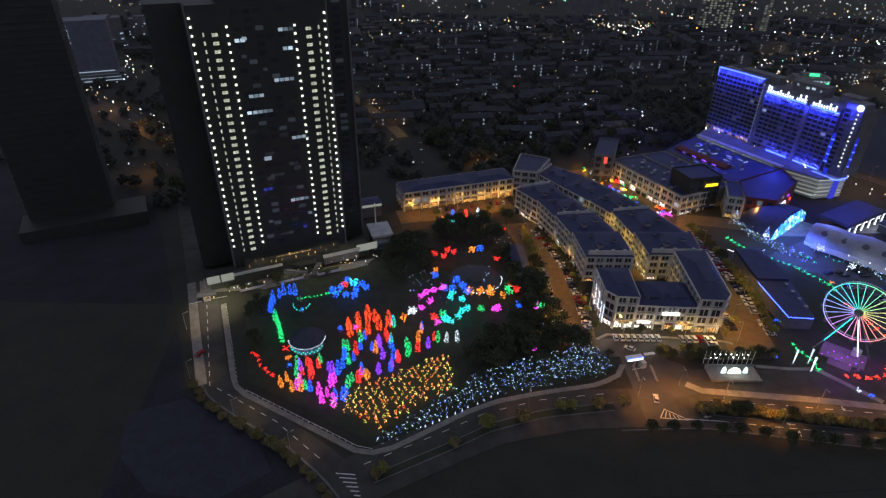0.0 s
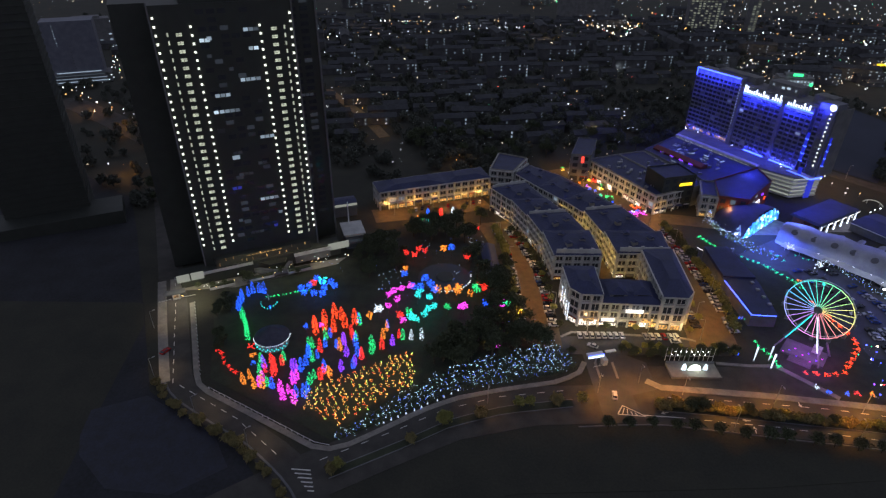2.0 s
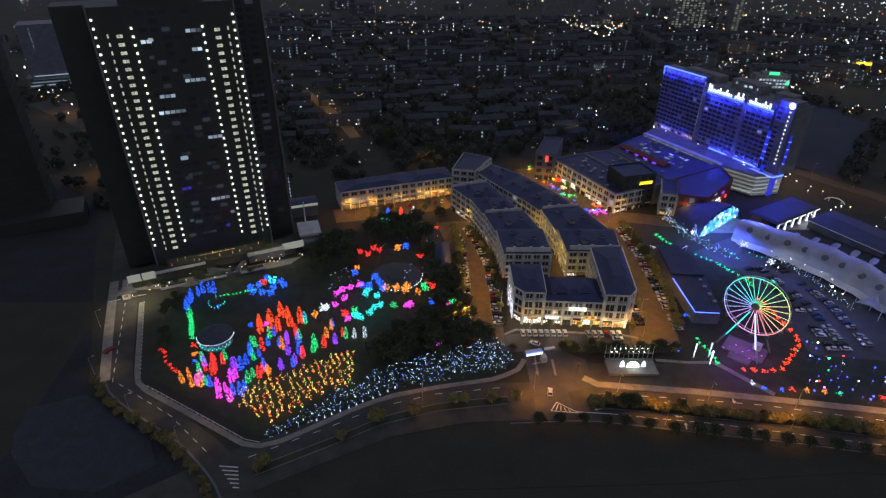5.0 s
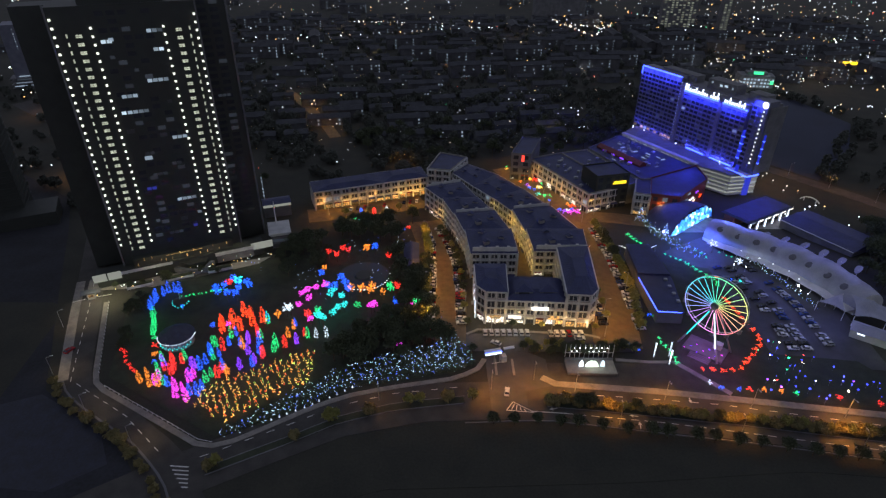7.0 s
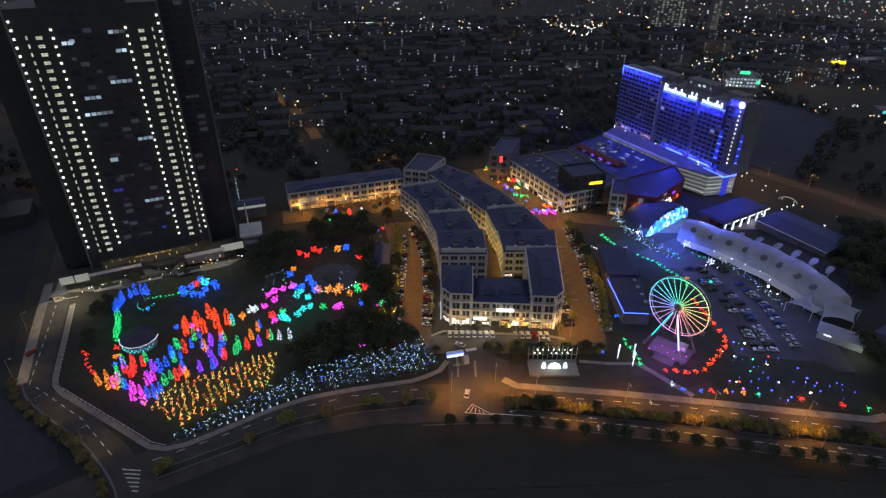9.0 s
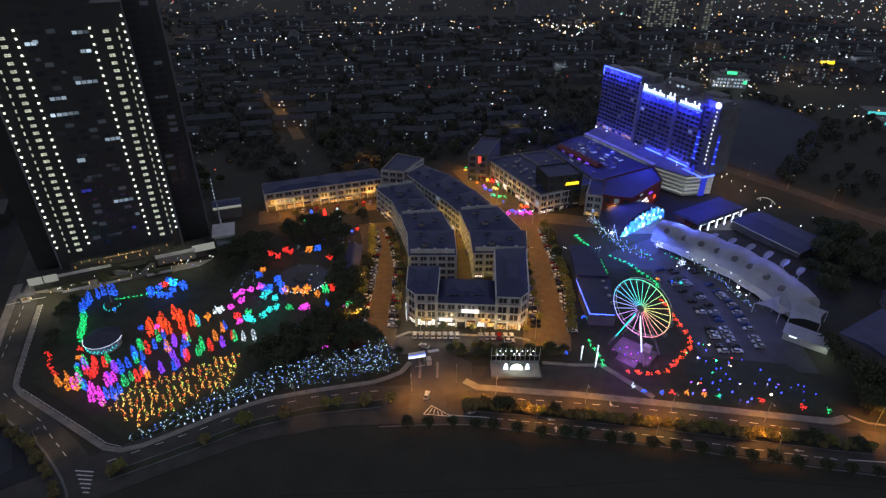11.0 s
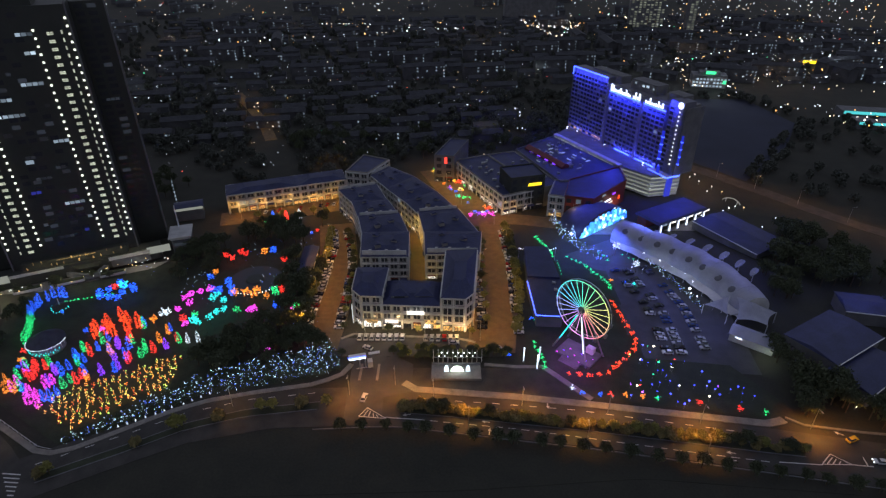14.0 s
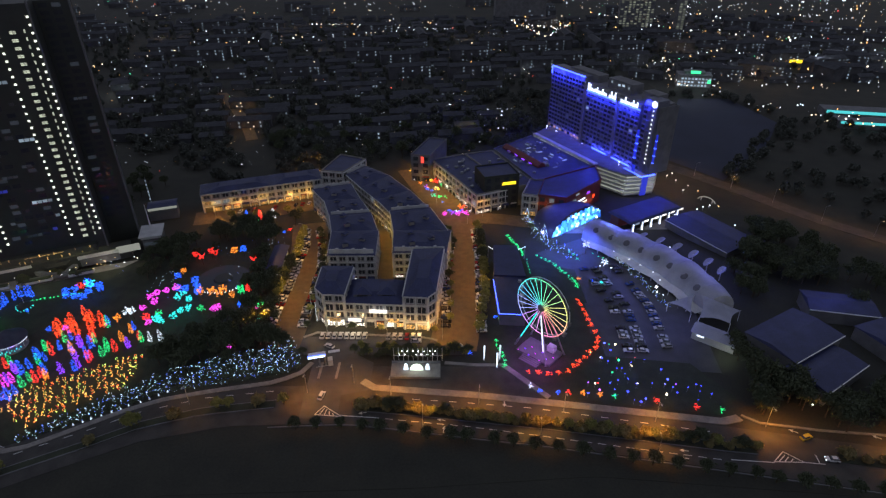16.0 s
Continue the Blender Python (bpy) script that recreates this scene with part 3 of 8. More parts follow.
def block(name, ring, floors, storey, label, category, wall=plaster, roof="hip", bay=4.4, sides=(0, 1, 2, 3), lit=0.04, shop=0.5, shop_mats=None, rise=2.2, group="", roof_mat=None, trims=True, base=None, ridge=0.3, tall=False):
    """A building on a four-cornered ring, counter-clockwise from its front-left corner."""
    area = sum(a[0] * b[1] - b[0] * a[1] for a, b in zip(ring, ring[1:] + ring[:1]))
    ring = ring if area > 0 else ring[::-1]
    cx, cy = sum(p[0] for p in ring) / len(ring), sum(p[1] for p in ring) / len(ring)
    z = min(gz(p[1]) for p in ring) if base is None else base
    b = thing(name, cx, cy, label, category, group=group, z=z)
    loc = [(x - cx, y - cy) for x, y in ring]
    h = floors * storey
    part("wall", Geo().prism(loc, -0.3, h), wall, b)
    grow = lambda s, pts: [(x * s, y * s) for x, y in pts]
    far = max(math.hypot(*p) for p in loc)
    if roof == "hip":
        g = Geo().prism(grow(1 + 0.7 / far, loc), h, h + 0.35)
        g.prism(grow(1 + 0.5 / far, loc), h + 0.35, h + 0.35 + rise, grow(ridge, loc))
        part("roof", g, roof_mat or roof_metal, b)
        seam = Geo()
        for i in range(len(loc)):
            a, c = loc[i], loc[(i + 1) % len(loc)]
            m = max(2, int(math.dist(a, c) / 2.4))
            for k in range(1, m):
                p = (a[0] + (c[0] - a[0]) * k / m, a[1] + (c[1] - a[1]) * k / m)
                seam.tube((p[0], p[1], h + 0.4), (p[0] * ridge, p[1] * ridge, h + 0.4 + rise), 0.07, n=4)
        part("roof_seams", seam, roof_mat or roof_metal, b)
    else:
        part("roof", Geo().prism(grow(1 - 0.5 / far, loc), h, h + 0.12), roof_mat or roof_metal, b)
        for i in range(len(loc)):
            a, c = loc[i], loc[(i + 1) % len(loc)]
            d = math.dist(a, c)
            part("parapet", Geo().box((a[0] + c[0]) / 2 * (1 - 0.2 / far), (a[1] + c[1]) / 2 * (1 - 0.2 / far), h, d, 0.35, 0.9, math.degrees(math.atan2(c[1] - a[1], c[0] - a[0]))), wall, b)
    for i in sides:
        facade(b, (cx, cy), ring[i], ring[(i + 1) % len(ring)], 0.0, floors, storey, bay, lit, shop, plaster_white if trims else wall, shop_mats, trims=trims, tall=tall)
    return b


def roof_units(b, ring, z, n, seed):
    """Tanks and cooling units on a roof."""
    r = random.Random(seed)
    (x0, y0), (x1, y1), (x2, y2), (x3, y3) = ring
    for _ in range(n):
        u, v = r.uniform(0.12, 0.88), r.uniform(0.15, 0.85)
        x = (x0 * (1 - u) + x1 * u) * (1 - v) + (x3 * (1 - u) + x2 * u) * v
        y = (y0 * (1 - u) + y1 * u) * (1 - v) + (y3 * (1 - u) + y2 * u) * v
        part("roof_unit", Geo().box(x - b.location.x, y - b.location.y, z, r.uniform(1.0, 2.4), r.uniform(1, 2), r.uniform(0.8, 1.6), r.uniform(0, 90)), metal_grey, b)


W_OUT = [(42, 306.3), (52, 290), (58.5, 270), (63.5, 249), (65.4, 226.6)]
W_IN = [(62.5, 314), (71, 291.5), (79, 273), (85.5, 250), (86.5, 226.8)]
E_IN = [(58, 328), (69.5, 309), (81, 291.5), (89.5, 276), (94, 250), (95, 229)]
E_OUT = [(67.5, 341.5), (84, 326), (98, 304), (110, 280), (121, 250), (119, 229.3)]
warm_shops = [shop_warm, shop_warm, shop_white]
for k in range(4):
    block("shop_block", [W_OUT[k + 1], W_IN[k + 1], W_IN[k], W_OUT[k]], 4, 3.6, "cream four-storey shop block with a dark pitched roof", "shop block", sides=(0, 1, 3) if k == 3 else (1, 3), shop=0.5, shop_mats=warm_shops, group="shop crescent", rise=2.0, ridge=0.42)
for k in range(5):
    block("shop_block", [E_IN[k + 1], E_OUT[k + 1], E_OUT[k], E_IN[k]], 4, 3.6, "cream four-storey shop block with a dark pitched roof", "shop block", sides=(0, 1, 3) if k == 4 else (1, 3), shop=0.5, shop_mats=warm_shops, group="shop crescent", rise=2.0, ridge=0.42)
for outs, ins, n in ((W_OUT, W_IN, 5), (E_OUT, E_IN, 6)):
    for k in ((0, 2, 4) if n == 5 else (0, 3, 5)):
        a, c = outs[k], ins[k]
        mx, my, d = (a[0] + c[0]) / 2, (a[1] + c[1]) / 2, math.dist(a, c)
        pw = thing("party_wall", mx, my, "pale party wall between two shop roofs", "party wall", turn=math.degrees(math.atan2(c[1] - a[1], c[0] - a[0])), group="party walls", z=gz(my) + 14.2)
        part("wall_top", Geo().box(0, 0, 0, d * 0.96, 0.45, 2.1), plaster_white, pw)
        for u in (-0.3, 0.05, 0.3):
            part("pier", Geo().box(u * d, 0, 0, 1.3, 0.8, 2.6), plaster_white, pw)
for k, (outs, ins) in enumerate([(W_OUT, W_IN)] * 4 + [(E_IN, E_OUT)] * 5):
    i = k if k < 4 else k - 4
    for u, v in ((0.3, 0.3), (0.7, 0.55), (0.35, 0.75)):
        x = (outs[i][0] * (1 - v) + outs[i + 1][0] * v) * (1 - u) + (ins[i][0] * (1 - v) + ins[i + 1][0] * v) * u
        y = (outs[i][1] * (1 - v) + outs[i + 1][1] * v) * (1 - u) + (ins[i][1] * (1 - v) + ins[i + 1][1] * v) * u
        rd = thing("roof_dormer", x, y, "small dormer vent on the dark shop roof", "dormer", turn=rng.uniform(-30, 30), group="roof dormers", z=gz(y) + 15.0)
        part("dormer_wall", Geo().box(0, 0, 0, 2.6, 2.2, 1.9), plaster, rd)
        part("dormer_roof", Geo().prism([(-1.6, -1.4), (1.6, -1.4), (1.6, 1.4), (-1.6, 1.4)], 1.9, 2.6, [(-0.2, -1.2), (0.2, -1.2), (0.2, 1.2), (-0.2, 1.2)]), roof_metal, rd)
bright_shops = [shop_white, shop_white, shop_warm]
block("shop_block", [(70.0, 190.8), (78.2, 190.5), (79, 211), (66.2, 211), (66.4, 195.0)], 4, 4.0, "cream corner shop building with a lit ground floor", "shop block", shop=0.8, shop_mats=bright_shops, group="shop parade", rise=2.4, ridge=0.4, bay=3.9, tall=True, sides=(0, 1, 2, 3, 4))
block("shop_block", [(78.2, 190.8), (102.6, 189.4), (103, 206), (79, 207)], 3, 3.9, "cream three-storey shop parade with lit signs", "shop block", shop=0.8, shop_mats=bright_shops, group="shop parade", rise=3.2, ridge=0.55, bay=4.1)
block("shop_block", [(102.6, 189), (112.0, 188.4), (115.2, 192.4), (118, 226), (104.5, 225)], 4, 4.2, "cream corner shop building with a warm ground floor", "shop block", shop=0.9, shop_mats=[shop_warm], group="shop parade", rise=2.4, ridge=0.4, bay=4.0, tall=True, sides=(0, 1, 2, 3, 4))
for x, y, z, w, mat, lab in ((92, 189.4, 7.9, 7.0, lit_board, "bright white lit sign board over the shops"), (74.0, 190.3, 3.0, 4.6, shop_warm, "amber lit fascia sign"), (82, 190.0, 3.2, 5.4, lit_board, "bright white lit fascia sign"), (98, 189.2, 3.4, 4.6, shop_warm, "warm lit fascia sign")):
    s = thing("shop_sign", x, y - 0.5, lab, "sign", z=z, turn=-3)
    part("sign_box", Geo().box(0, 0, 0, w, 0.3, 1.5), mat, s)
    part("bracket", Geo().box(0, 0.22, 0.2, w * 0.9, 0.2, 0.2), metal_grey, s)
for k, (y, z0, hh) in enumerate(((192.5, 1.0, 9.5), (196, 1.0, 8.0), (201, 1.5, 9.5), (206, 1.0, 8.5))):
    wl = thing("wall_light", 65.9, y, "tall white light strip on the side wall", "wall light", z=z0, group="side wall lights")
    part("backplate", Geo().box(0.05, 0, 0, 0.2, 0.7, hh), metal_grey, wl)
    part("tube", Geo().box(-0.12, 0, 0.2, 0.14, 0.28, hh - 0.4), strip_white, wl)
for x in (85.5, 95.5):
    d = thing("dormer", x, 196.5, "broad hipped dormer on the dark roof", "dormer", z=13.2)
    part("dormer_wall", Geo().box(0, 0, -1.0, 7.2, 8.4, 2.6), plaster_grey, d)
    part("dormer_roof", Geo().prism([(-4.0, -4.6), (4.0, -4.6), (4.0, 4.6), (-4.0, 4.6)], 1.6, 3.6, [(-0.4, -2.0), (0.4, -2.0), (0.4, 2.0), (-0.4, 2.0)]), roof_metal, d)
    placed("dormer_window", window_mesh(4.2, 0.9, glass_dark), d, 0, -4.25, 0.3)

block("shop_row", [(-23, 304.5), (16, 318.7), (11, 333.5), (-28, 318.5)], 3, 3.9, "long cream shop row lit amber from below", "shop block", shop=0.6, shop_mats=[shop_warm], bay=5.0, ridge=0.5, rise=1.8, group="north row")
block("shop_row", [(16, 318.7), (42, 328), (37, 343), (11, 333.5)], 3, 3.9, "long cream shop row lit amber from below", "shop block", shop=0.6, shop_mats=[shop_warm], bay=5.0, ridge=0.5, rise=1.8, group="north row")
block("corner_building", [(42.5, 330), (56, 327), (67, 349), (50, 357)], 4, 4.0, "cream corner building with a flat roof", "shop block", roof="flat", bay=4.6, shop_mats=[shop_warm])
b = block("shop_row", [(136.5, 303), (158, 313), (131, 367.5), (109.5, 358)], 3, 4.0, "cream shop row along the festival street", "shop block", roof="flat", shop=0.8, shop_mats=bright_shops, bay=5.0, sides=(0, 3), group="festival street")
roof_units(b, [(136.5, 303), (158, 313), (131, 367.5), (109.5, 358)], 12.1, 22, 3)
b = block("shop_row", [(158.5, 313.3), (172, 320), (150, 374), (131.5, 367.8)], 3, 4.0, "flat-roofed shop row behind the festival street", "shop block", roof="flat", bay=6.0, sides=(1,), group="festival street")
roof_units(b, [(158.5, 313.3), (172, 320), (150, 374), (131.5, 367.8)], 12.1, 12, 4)
block("office_block", [(96, 352), (108.5, 350), (119, 381), (107, 384)], 4, 4.4, "dark plain block with a red lit sign", "office block", wall=plaster_grey, roof="flat", trims=False, sides=(0, 3), bay=6, group="festival street")
s = thing("sign", 103.5, 350.6, "small upright red lit sign on the wall", "sign", z=gz(350) + 13)
part("sign_box", Geo().box(0, 0, 0, 1.8, 0.5, 4.0), sign_red, s)
b = block("black_building", [(141, 307), (161.5, 312.6), (156.5, 330), (136, 324)], 5, 4.2, "black-clad shop building with a yellow lit sign", "shop block", wall=plaster_dark, roof="flat", trims=False, sides=(0, 1), bay=5.0, lit=0.0, group="festival street")
s = thing("sign", 155.5, 310.4, "yellow lit sign board high on the black wall", "sign", z=gz(310) + 15.5, turn=15)
part("sign_box", Geo().prism([(-4.2, 0), (4.2, 0), (4.2, 0.4), (-4.2, 0.4)], 0, 1.7, [(-3.6, 0), (4.2, 0), (4.2, 0.4), (-3.6, 0.4)]), sign_yellow, s)
block("mall_wing", [(163, 302.5), (171, 300.2), (178, 322), (170, 324)], 3, 4.3, "cream end of the mall with amber windows", "mall", roof="flat", shop_mats=[shop_warm], shop=1, lit=0, group="mall")
mall = block("mall", [(171.2, 300), (186.5, 295.5), (212, 322), (213, 343), (178, 323)], 3, 4.5, "dark red mall with shop signs on its front", "mall", wall=red_clad, roof="flat", trims=False, sides=(0,), bay=5, lit=0.5, shop_mats=[shop_white, room_cool], shop=0.6, roof_mat=roof_metal)
for n, (u, z, w, hh, mat) in enumerate(((0.2, 6.5, 5, 1.0, room_cool), (0.3, 9.6, 3.0, 0.8, room_cool), (0.42, 4.6, 8, 0.7, strip_white), (0.5, 2.2, 7, 1.0, shop_white), (0.62, 7.0, 3, 0.8, LED["purple"]), (0.8, 2.0, 1.2, 1.8, LED["orange"]), (0.1, 2.4, 1.2, 0.8, LED["green"]))):
    x, y = 186.5 + 25.5 * u, 295.5 + 26.5 * u
    s = thing("shop_sign", x + 0.3, y - 0.3, "lit sign on the red mall front", "sign", turn=46, z=gz(308) + z + 2.6)
    part("sign_box", Geo().box(0, 0, 0, w, 0.3, hh), mat, s)
for x, y in ((196, 300), (206, 311)):
    spot("front_wash", (x, y, gz(y) + 3.0), (x - 6, y + 6, gz(y) + 6), 1600, (1.0, 0.45, 0.2), 150)
arcade = thing("red_arcade", 169.5, 360.5, "long red glass-roofed arcade between the roofs", "arcade", turn=-61)
part("wall", Geo().box(0, 0, 0, 40, 6, 14.2), red_clad, arcade)
part("roof", Geo().prism([(-20, -3.2), (20, -3.2), (20, 3.2), (-20, 3.2)], 14.2, 15.9, [(-20, -0.4), (20, -0.4), (20, 0.4), (-20, 0.4)]), red_clad, arcade)
for k in range(4):
    placed("sky_lamp", Geo().box(0, 0, 0, 3, 0.3, 0.5).mesh("sky_lamp", LED["purple"]), arcade, -12 + 8 * k, -3.2, 13.4)

hall_ring = [(172.4, 321.5), (213, 343.4), (181.5, 402.5), (151, 375)]
b = block("mall_hall", [(172.4, 321.5), (178.2, 323.8), (212.5, 343.4), (181, 402.5), (151, 375)], 3, 4.3, "broad flat mall roof before the hotel podium", "mall", wall=plaster_grey, roof="flat", trims=False, sides=(), roof_mat=roof_metal)
roof_units(b, hall_ring, 13.0, 30, 5)
sky_me = Geo().box(0, 0, 0, 3.4, 0.9, 0.35).mesh("skylight", room_cool)
for k in range(15):
    u, v = rng.uniform(0.12, 0.85), rng.uniform(0.1, 0.9)
    x, y = 172.4 + 40.6 * u - 28 * v, 321.5 + 21.9 * u + 55 * v
    placed("skylight", sky_me, b, x - b.location.x, y - b.location.y, 13.1, -61 + rng.choice((0, 90)))
# ---- hotel ----
HZ = gz(340)
pod = [(181.5, 403), (214, 343), (228.5, 327), (247, 331), (253, 344), (226, 410), (200, 425)]
hotel_pod = thing("parking_podium", 220, 365, "white parking podium with lit open decks", "podium", z=HZ)
part("core", Geo().prism([(x - 220, y - 365) for x, y in [(183, 403), (215, 344.5), (229.5, 328.5), (246, 332.5), (251.5, 344), (225, 409), (200, 423)]], -0.3, 13.6), plaster_grey, hotel_pod)
for f in range(6):
    part("deck", Geo().prism([(x - 220, y - 365) for x, y in pod], f * 2.5 + 0.7, f * 2.5 + 1.7), plaster_white if f < 5 else plaster_grey, hotel_pod)
for f in range(5):
    for a, c in ((pod[0], pod[1]), (pod[1], pod[2]), (pod[2], pod[3]), (pod[3], pod[4])):
        d = math.dist(a, c)
        n = max(1, int(d / 16))
        for k in range(n):
            u = (k + 0.5) / n
            x, y = a[0] + (c[0] - a[0]) * u - 220, a[1] + (c[1] - a[1]) * u - 365
            x, y = x + (5 if c is pod[1] else 0) * 0.15, y + 0.7
            me = window_mesh(round(d / n - 0.4, 1), 1.3, car_park_lit)
            placed("lit_deck", me, hotel_pod, x, y, f * 2.5 + 2.0, math.degrees(math.atan2(c[1] - a[1], c[0] - a[0])))
part("blue_shaft", Geo().box(20.6, -35.2, 0, 3.6, 1.4, 14.6, 12), wash_blue, hotel_pod, "wall panel that glows blue in place of wash light")
for z in (11.6, 14.3):
    part("upper_deck", Geo().box(-22.3, 8.0, z, 66, 3.0, 0.9, -61.5), plaster_white, hotel_pod)
for k in range(16):
    placed("deck_lamp", Geo().box(0, 0, 0, 3.2, 0.3, 0.5).mesh("deck_lamp", car_park_lit), hotel_pod, -23.4 + 0.477 * (k - 7.5) * 4.1, 7.5 - 0.879 * (k - 7.5) * 4.1, 13.2, -61.5)
for x, y in ((226, 316), (243, 319)):
    spot("deck_light", (x, y, HZ + 4), (x + 4, y + 14, HZ + 8), 2200, (0.75, 0.8, 1.0), 120)
HB = HZ + 14.2
hotel_clad = surface("blue_grey_cladding", (0.1, 0.105, 0.14), (0.16, 0.165, 0.205), 4, 0.6)
HT = 53.0
hu = Vector((239 - 194, 331 - 421)).normalized()
hn = Vector((hu.y, -hu.x)) * 1.0
hturn = math.degrees(math.atan2(hu.y, hu.x))
hotel = thing("hotel", 216.5, 376, "tall hotel slab edged with blue light strips", "hotel", z=HB, turn=hturn)
# local: x runs along the front towards the near end, -y is the front
SEG = [(-49.5, -13.0, 0.0, HT - HB), (-8.6, 19.8, -0.6, 39.5), (22.6, 41.0, -0.6, 39.5), (43.2, 53.4, -0.4, 44.6)]
part("core", Geo().box(0.0, 9.5, -0.2, 99, 16, 41.0), plaster_grey, hotel)
floor_h = 2.9
fin_me = Geo().box(0, 0, 0, 0.28, 0.5, 1).mesh("mullion", hotel_clad)
for n, (a, c, f, h) in enumerate(SEG):
    part("wing", Geo().box((a + c) / 2, f + 4.5, 0, c - a, 9, h), hotel_clad, hotel)
    bays = int((c - a) / 3.3)
    for k in range(bays + 1):
        placed("mullion", fin_me, hotel, a + (c - a) * k / bays, f - 0.2, 0.5, 0, (1, 1, h - 4.0))
    for fl in range(int(h / floor_h) - 1):
        z = 1.0 + fl * floor_h
        part("balcony_band", Geo().box((a + c) / 2, f - 0.15, z + 1.9, c - a, 0.5, 0.5), hotel_clad, hotel)
        for k in range(bays):
            if n == 3 and 0 < k:
                continue
            lit = rng.random()
            if fl == 0 and n == 0:
                mat = shop_warm if lit < 0.45 else room_cool if lit < 0.7 else glass_dark
            else:
                mat = room_cool if lit < 0.008 else room_dim if lit < 0.1 else glass_dark
            placed("window", window_mesh(3.0, 1.6, mat), hotel, a + (c - a) * (k + 0.5) / bays, f - 0.02, z + 0.1)
part("light_strip", Geo().box(-31.2, -0.45, HT - HB - 0.5, 36.6, 0.4, 0.7), strip_blue, hotel, "bright blue light strip")
part("light_strip", Geo().box(-49.4, -0.45, HT - HB - 5.5, 0.4, 0.4, 5.0), strip_blue, hotel, "bright blue light strip")
for a, c in ((-8.6, 19.8), (22.6, 41.0)):
    part("light_strip", Geo().box((a + c) / 2, -1.1, 36.2, c - a, 0.4, 0.7), strip_blue, hotel, "bright blue light strip")
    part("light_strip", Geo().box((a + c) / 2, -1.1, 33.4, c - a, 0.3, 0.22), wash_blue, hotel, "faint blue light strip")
for a, c in ((3.0, 17.8), (22.8, 39.6)):
    part("base_strip", Geo().box((a + c) / 2, -1.4, 0.5, c - a, 0.4, 0.7), strip_blue, hotel, "bright blue light strip")
for k in range(8):
    # fins glow themselves, in place of light from the parapet strip
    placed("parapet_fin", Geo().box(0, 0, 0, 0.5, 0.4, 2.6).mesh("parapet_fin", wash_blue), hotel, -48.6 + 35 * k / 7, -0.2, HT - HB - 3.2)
# roof lettering as plain bars
for a, bars in ((-8.4, (4.4, 4.0, 1.8, 1.5, 2.0, 3.4, 1.7, 1.6, 3.6, 1.8, 1.5)), (12.4, (1.6, 4.0, 1.8, 4.2, 1.8)), (23.4, (1.8, 1.6, 3.8, 1.6, 1.5, 1.8, 3.6, 1.7, 3.2))):
    part("roof_sign_rail", Geo().box(a + len(bars) * 0.9, -0.9, 37.0, len(bars) * 1.85, 0.2, 0.25), metal_grey, hotel)
    for k, hh in enumerate(bars):
        placed("sign_bar", Geo().box(0, 0, 0, 0.85, 0.4, 1).mesh("sign_bar", strip_white), hotel, a + k * 1.75 + 0.6, -1.0, 37.2, 0, (1, 1, hh))
disc = Geo()
disc.tube((0, 0, 0), (0, -0.4, 0), 1.9, n=20)
placed("sign_disc", disc.mesh("sign_disc", strip_white), hotel, 51.2, -0.6, 42.6)
for k in range(13):
    placed("corner_lamp", Geo().box(0, 0, 0, 0.65, 0.4, 0.9).mesh("corner_lamp", dot_lit), hotel, 51.0, -0.6, 6.5 + k * 2.65)
# glowing panels stand for the lit wall above each washer lamp
washed_panel_me = Geo().box(0, 0, 0, 1.7, 0.8, 3.6).mesh("washed_panel", wash_blue)
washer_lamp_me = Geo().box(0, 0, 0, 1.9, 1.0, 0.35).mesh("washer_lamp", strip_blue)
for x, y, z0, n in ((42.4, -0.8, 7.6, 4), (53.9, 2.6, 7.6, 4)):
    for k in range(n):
        placed("washed_panel", washed_panel_me, hotel, x, y, z0 + k * 4.6)
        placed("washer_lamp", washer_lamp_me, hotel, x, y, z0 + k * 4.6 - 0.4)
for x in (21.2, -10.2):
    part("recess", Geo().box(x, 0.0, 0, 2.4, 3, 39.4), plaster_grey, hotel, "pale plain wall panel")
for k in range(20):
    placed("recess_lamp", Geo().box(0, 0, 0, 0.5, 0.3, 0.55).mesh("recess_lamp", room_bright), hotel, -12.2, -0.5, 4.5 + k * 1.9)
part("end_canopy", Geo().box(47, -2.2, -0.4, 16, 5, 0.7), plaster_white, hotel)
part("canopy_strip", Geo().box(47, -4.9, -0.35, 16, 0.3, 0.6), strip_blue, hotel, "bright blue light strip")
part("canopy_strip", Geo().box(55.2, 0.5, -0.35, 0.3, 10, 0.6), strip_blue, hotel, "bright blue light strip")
part("blue_shaft", Geo().box(46.6, -4.4, 0.5, 2.2, 0.5, 4.2), wash_blue, hotel, "wall panel that glows blue in place of wash light")
lamp_me = [Geo().octa(0, 0, 0, q).mesh("terrace_lamp", m) for q, m in ((0.3, shop_warm), (0.42, lamp_white), (0.3, room_bright))]
for k in range(34):
    placed("terrace_lamp", lamp_me[k % 3 if k % 2 else 0], hotel, -48 + 84 * rng.random(), -3.2 + rng.uniform(-2.4, 1.6), 0.8 + rng.uniform(0, 1.2))
part("end_wall", Geo().box(53.6, 8.6, 0, 0.6, 15, 41), plaster_grey, hotel)
part("plant_room", Geo().box(-22, 10, 40.8, 30, 8, 4.6), plaster_grey, hotel)
part("plant_room", Geo().box(14, 10, 40.8, 22, 9, 6.0), plaster_grey, hotel)
part("plant_room", Geo().box(40, 10, 40.8, 12, 8, 4.8), plaster_grey, hotel)
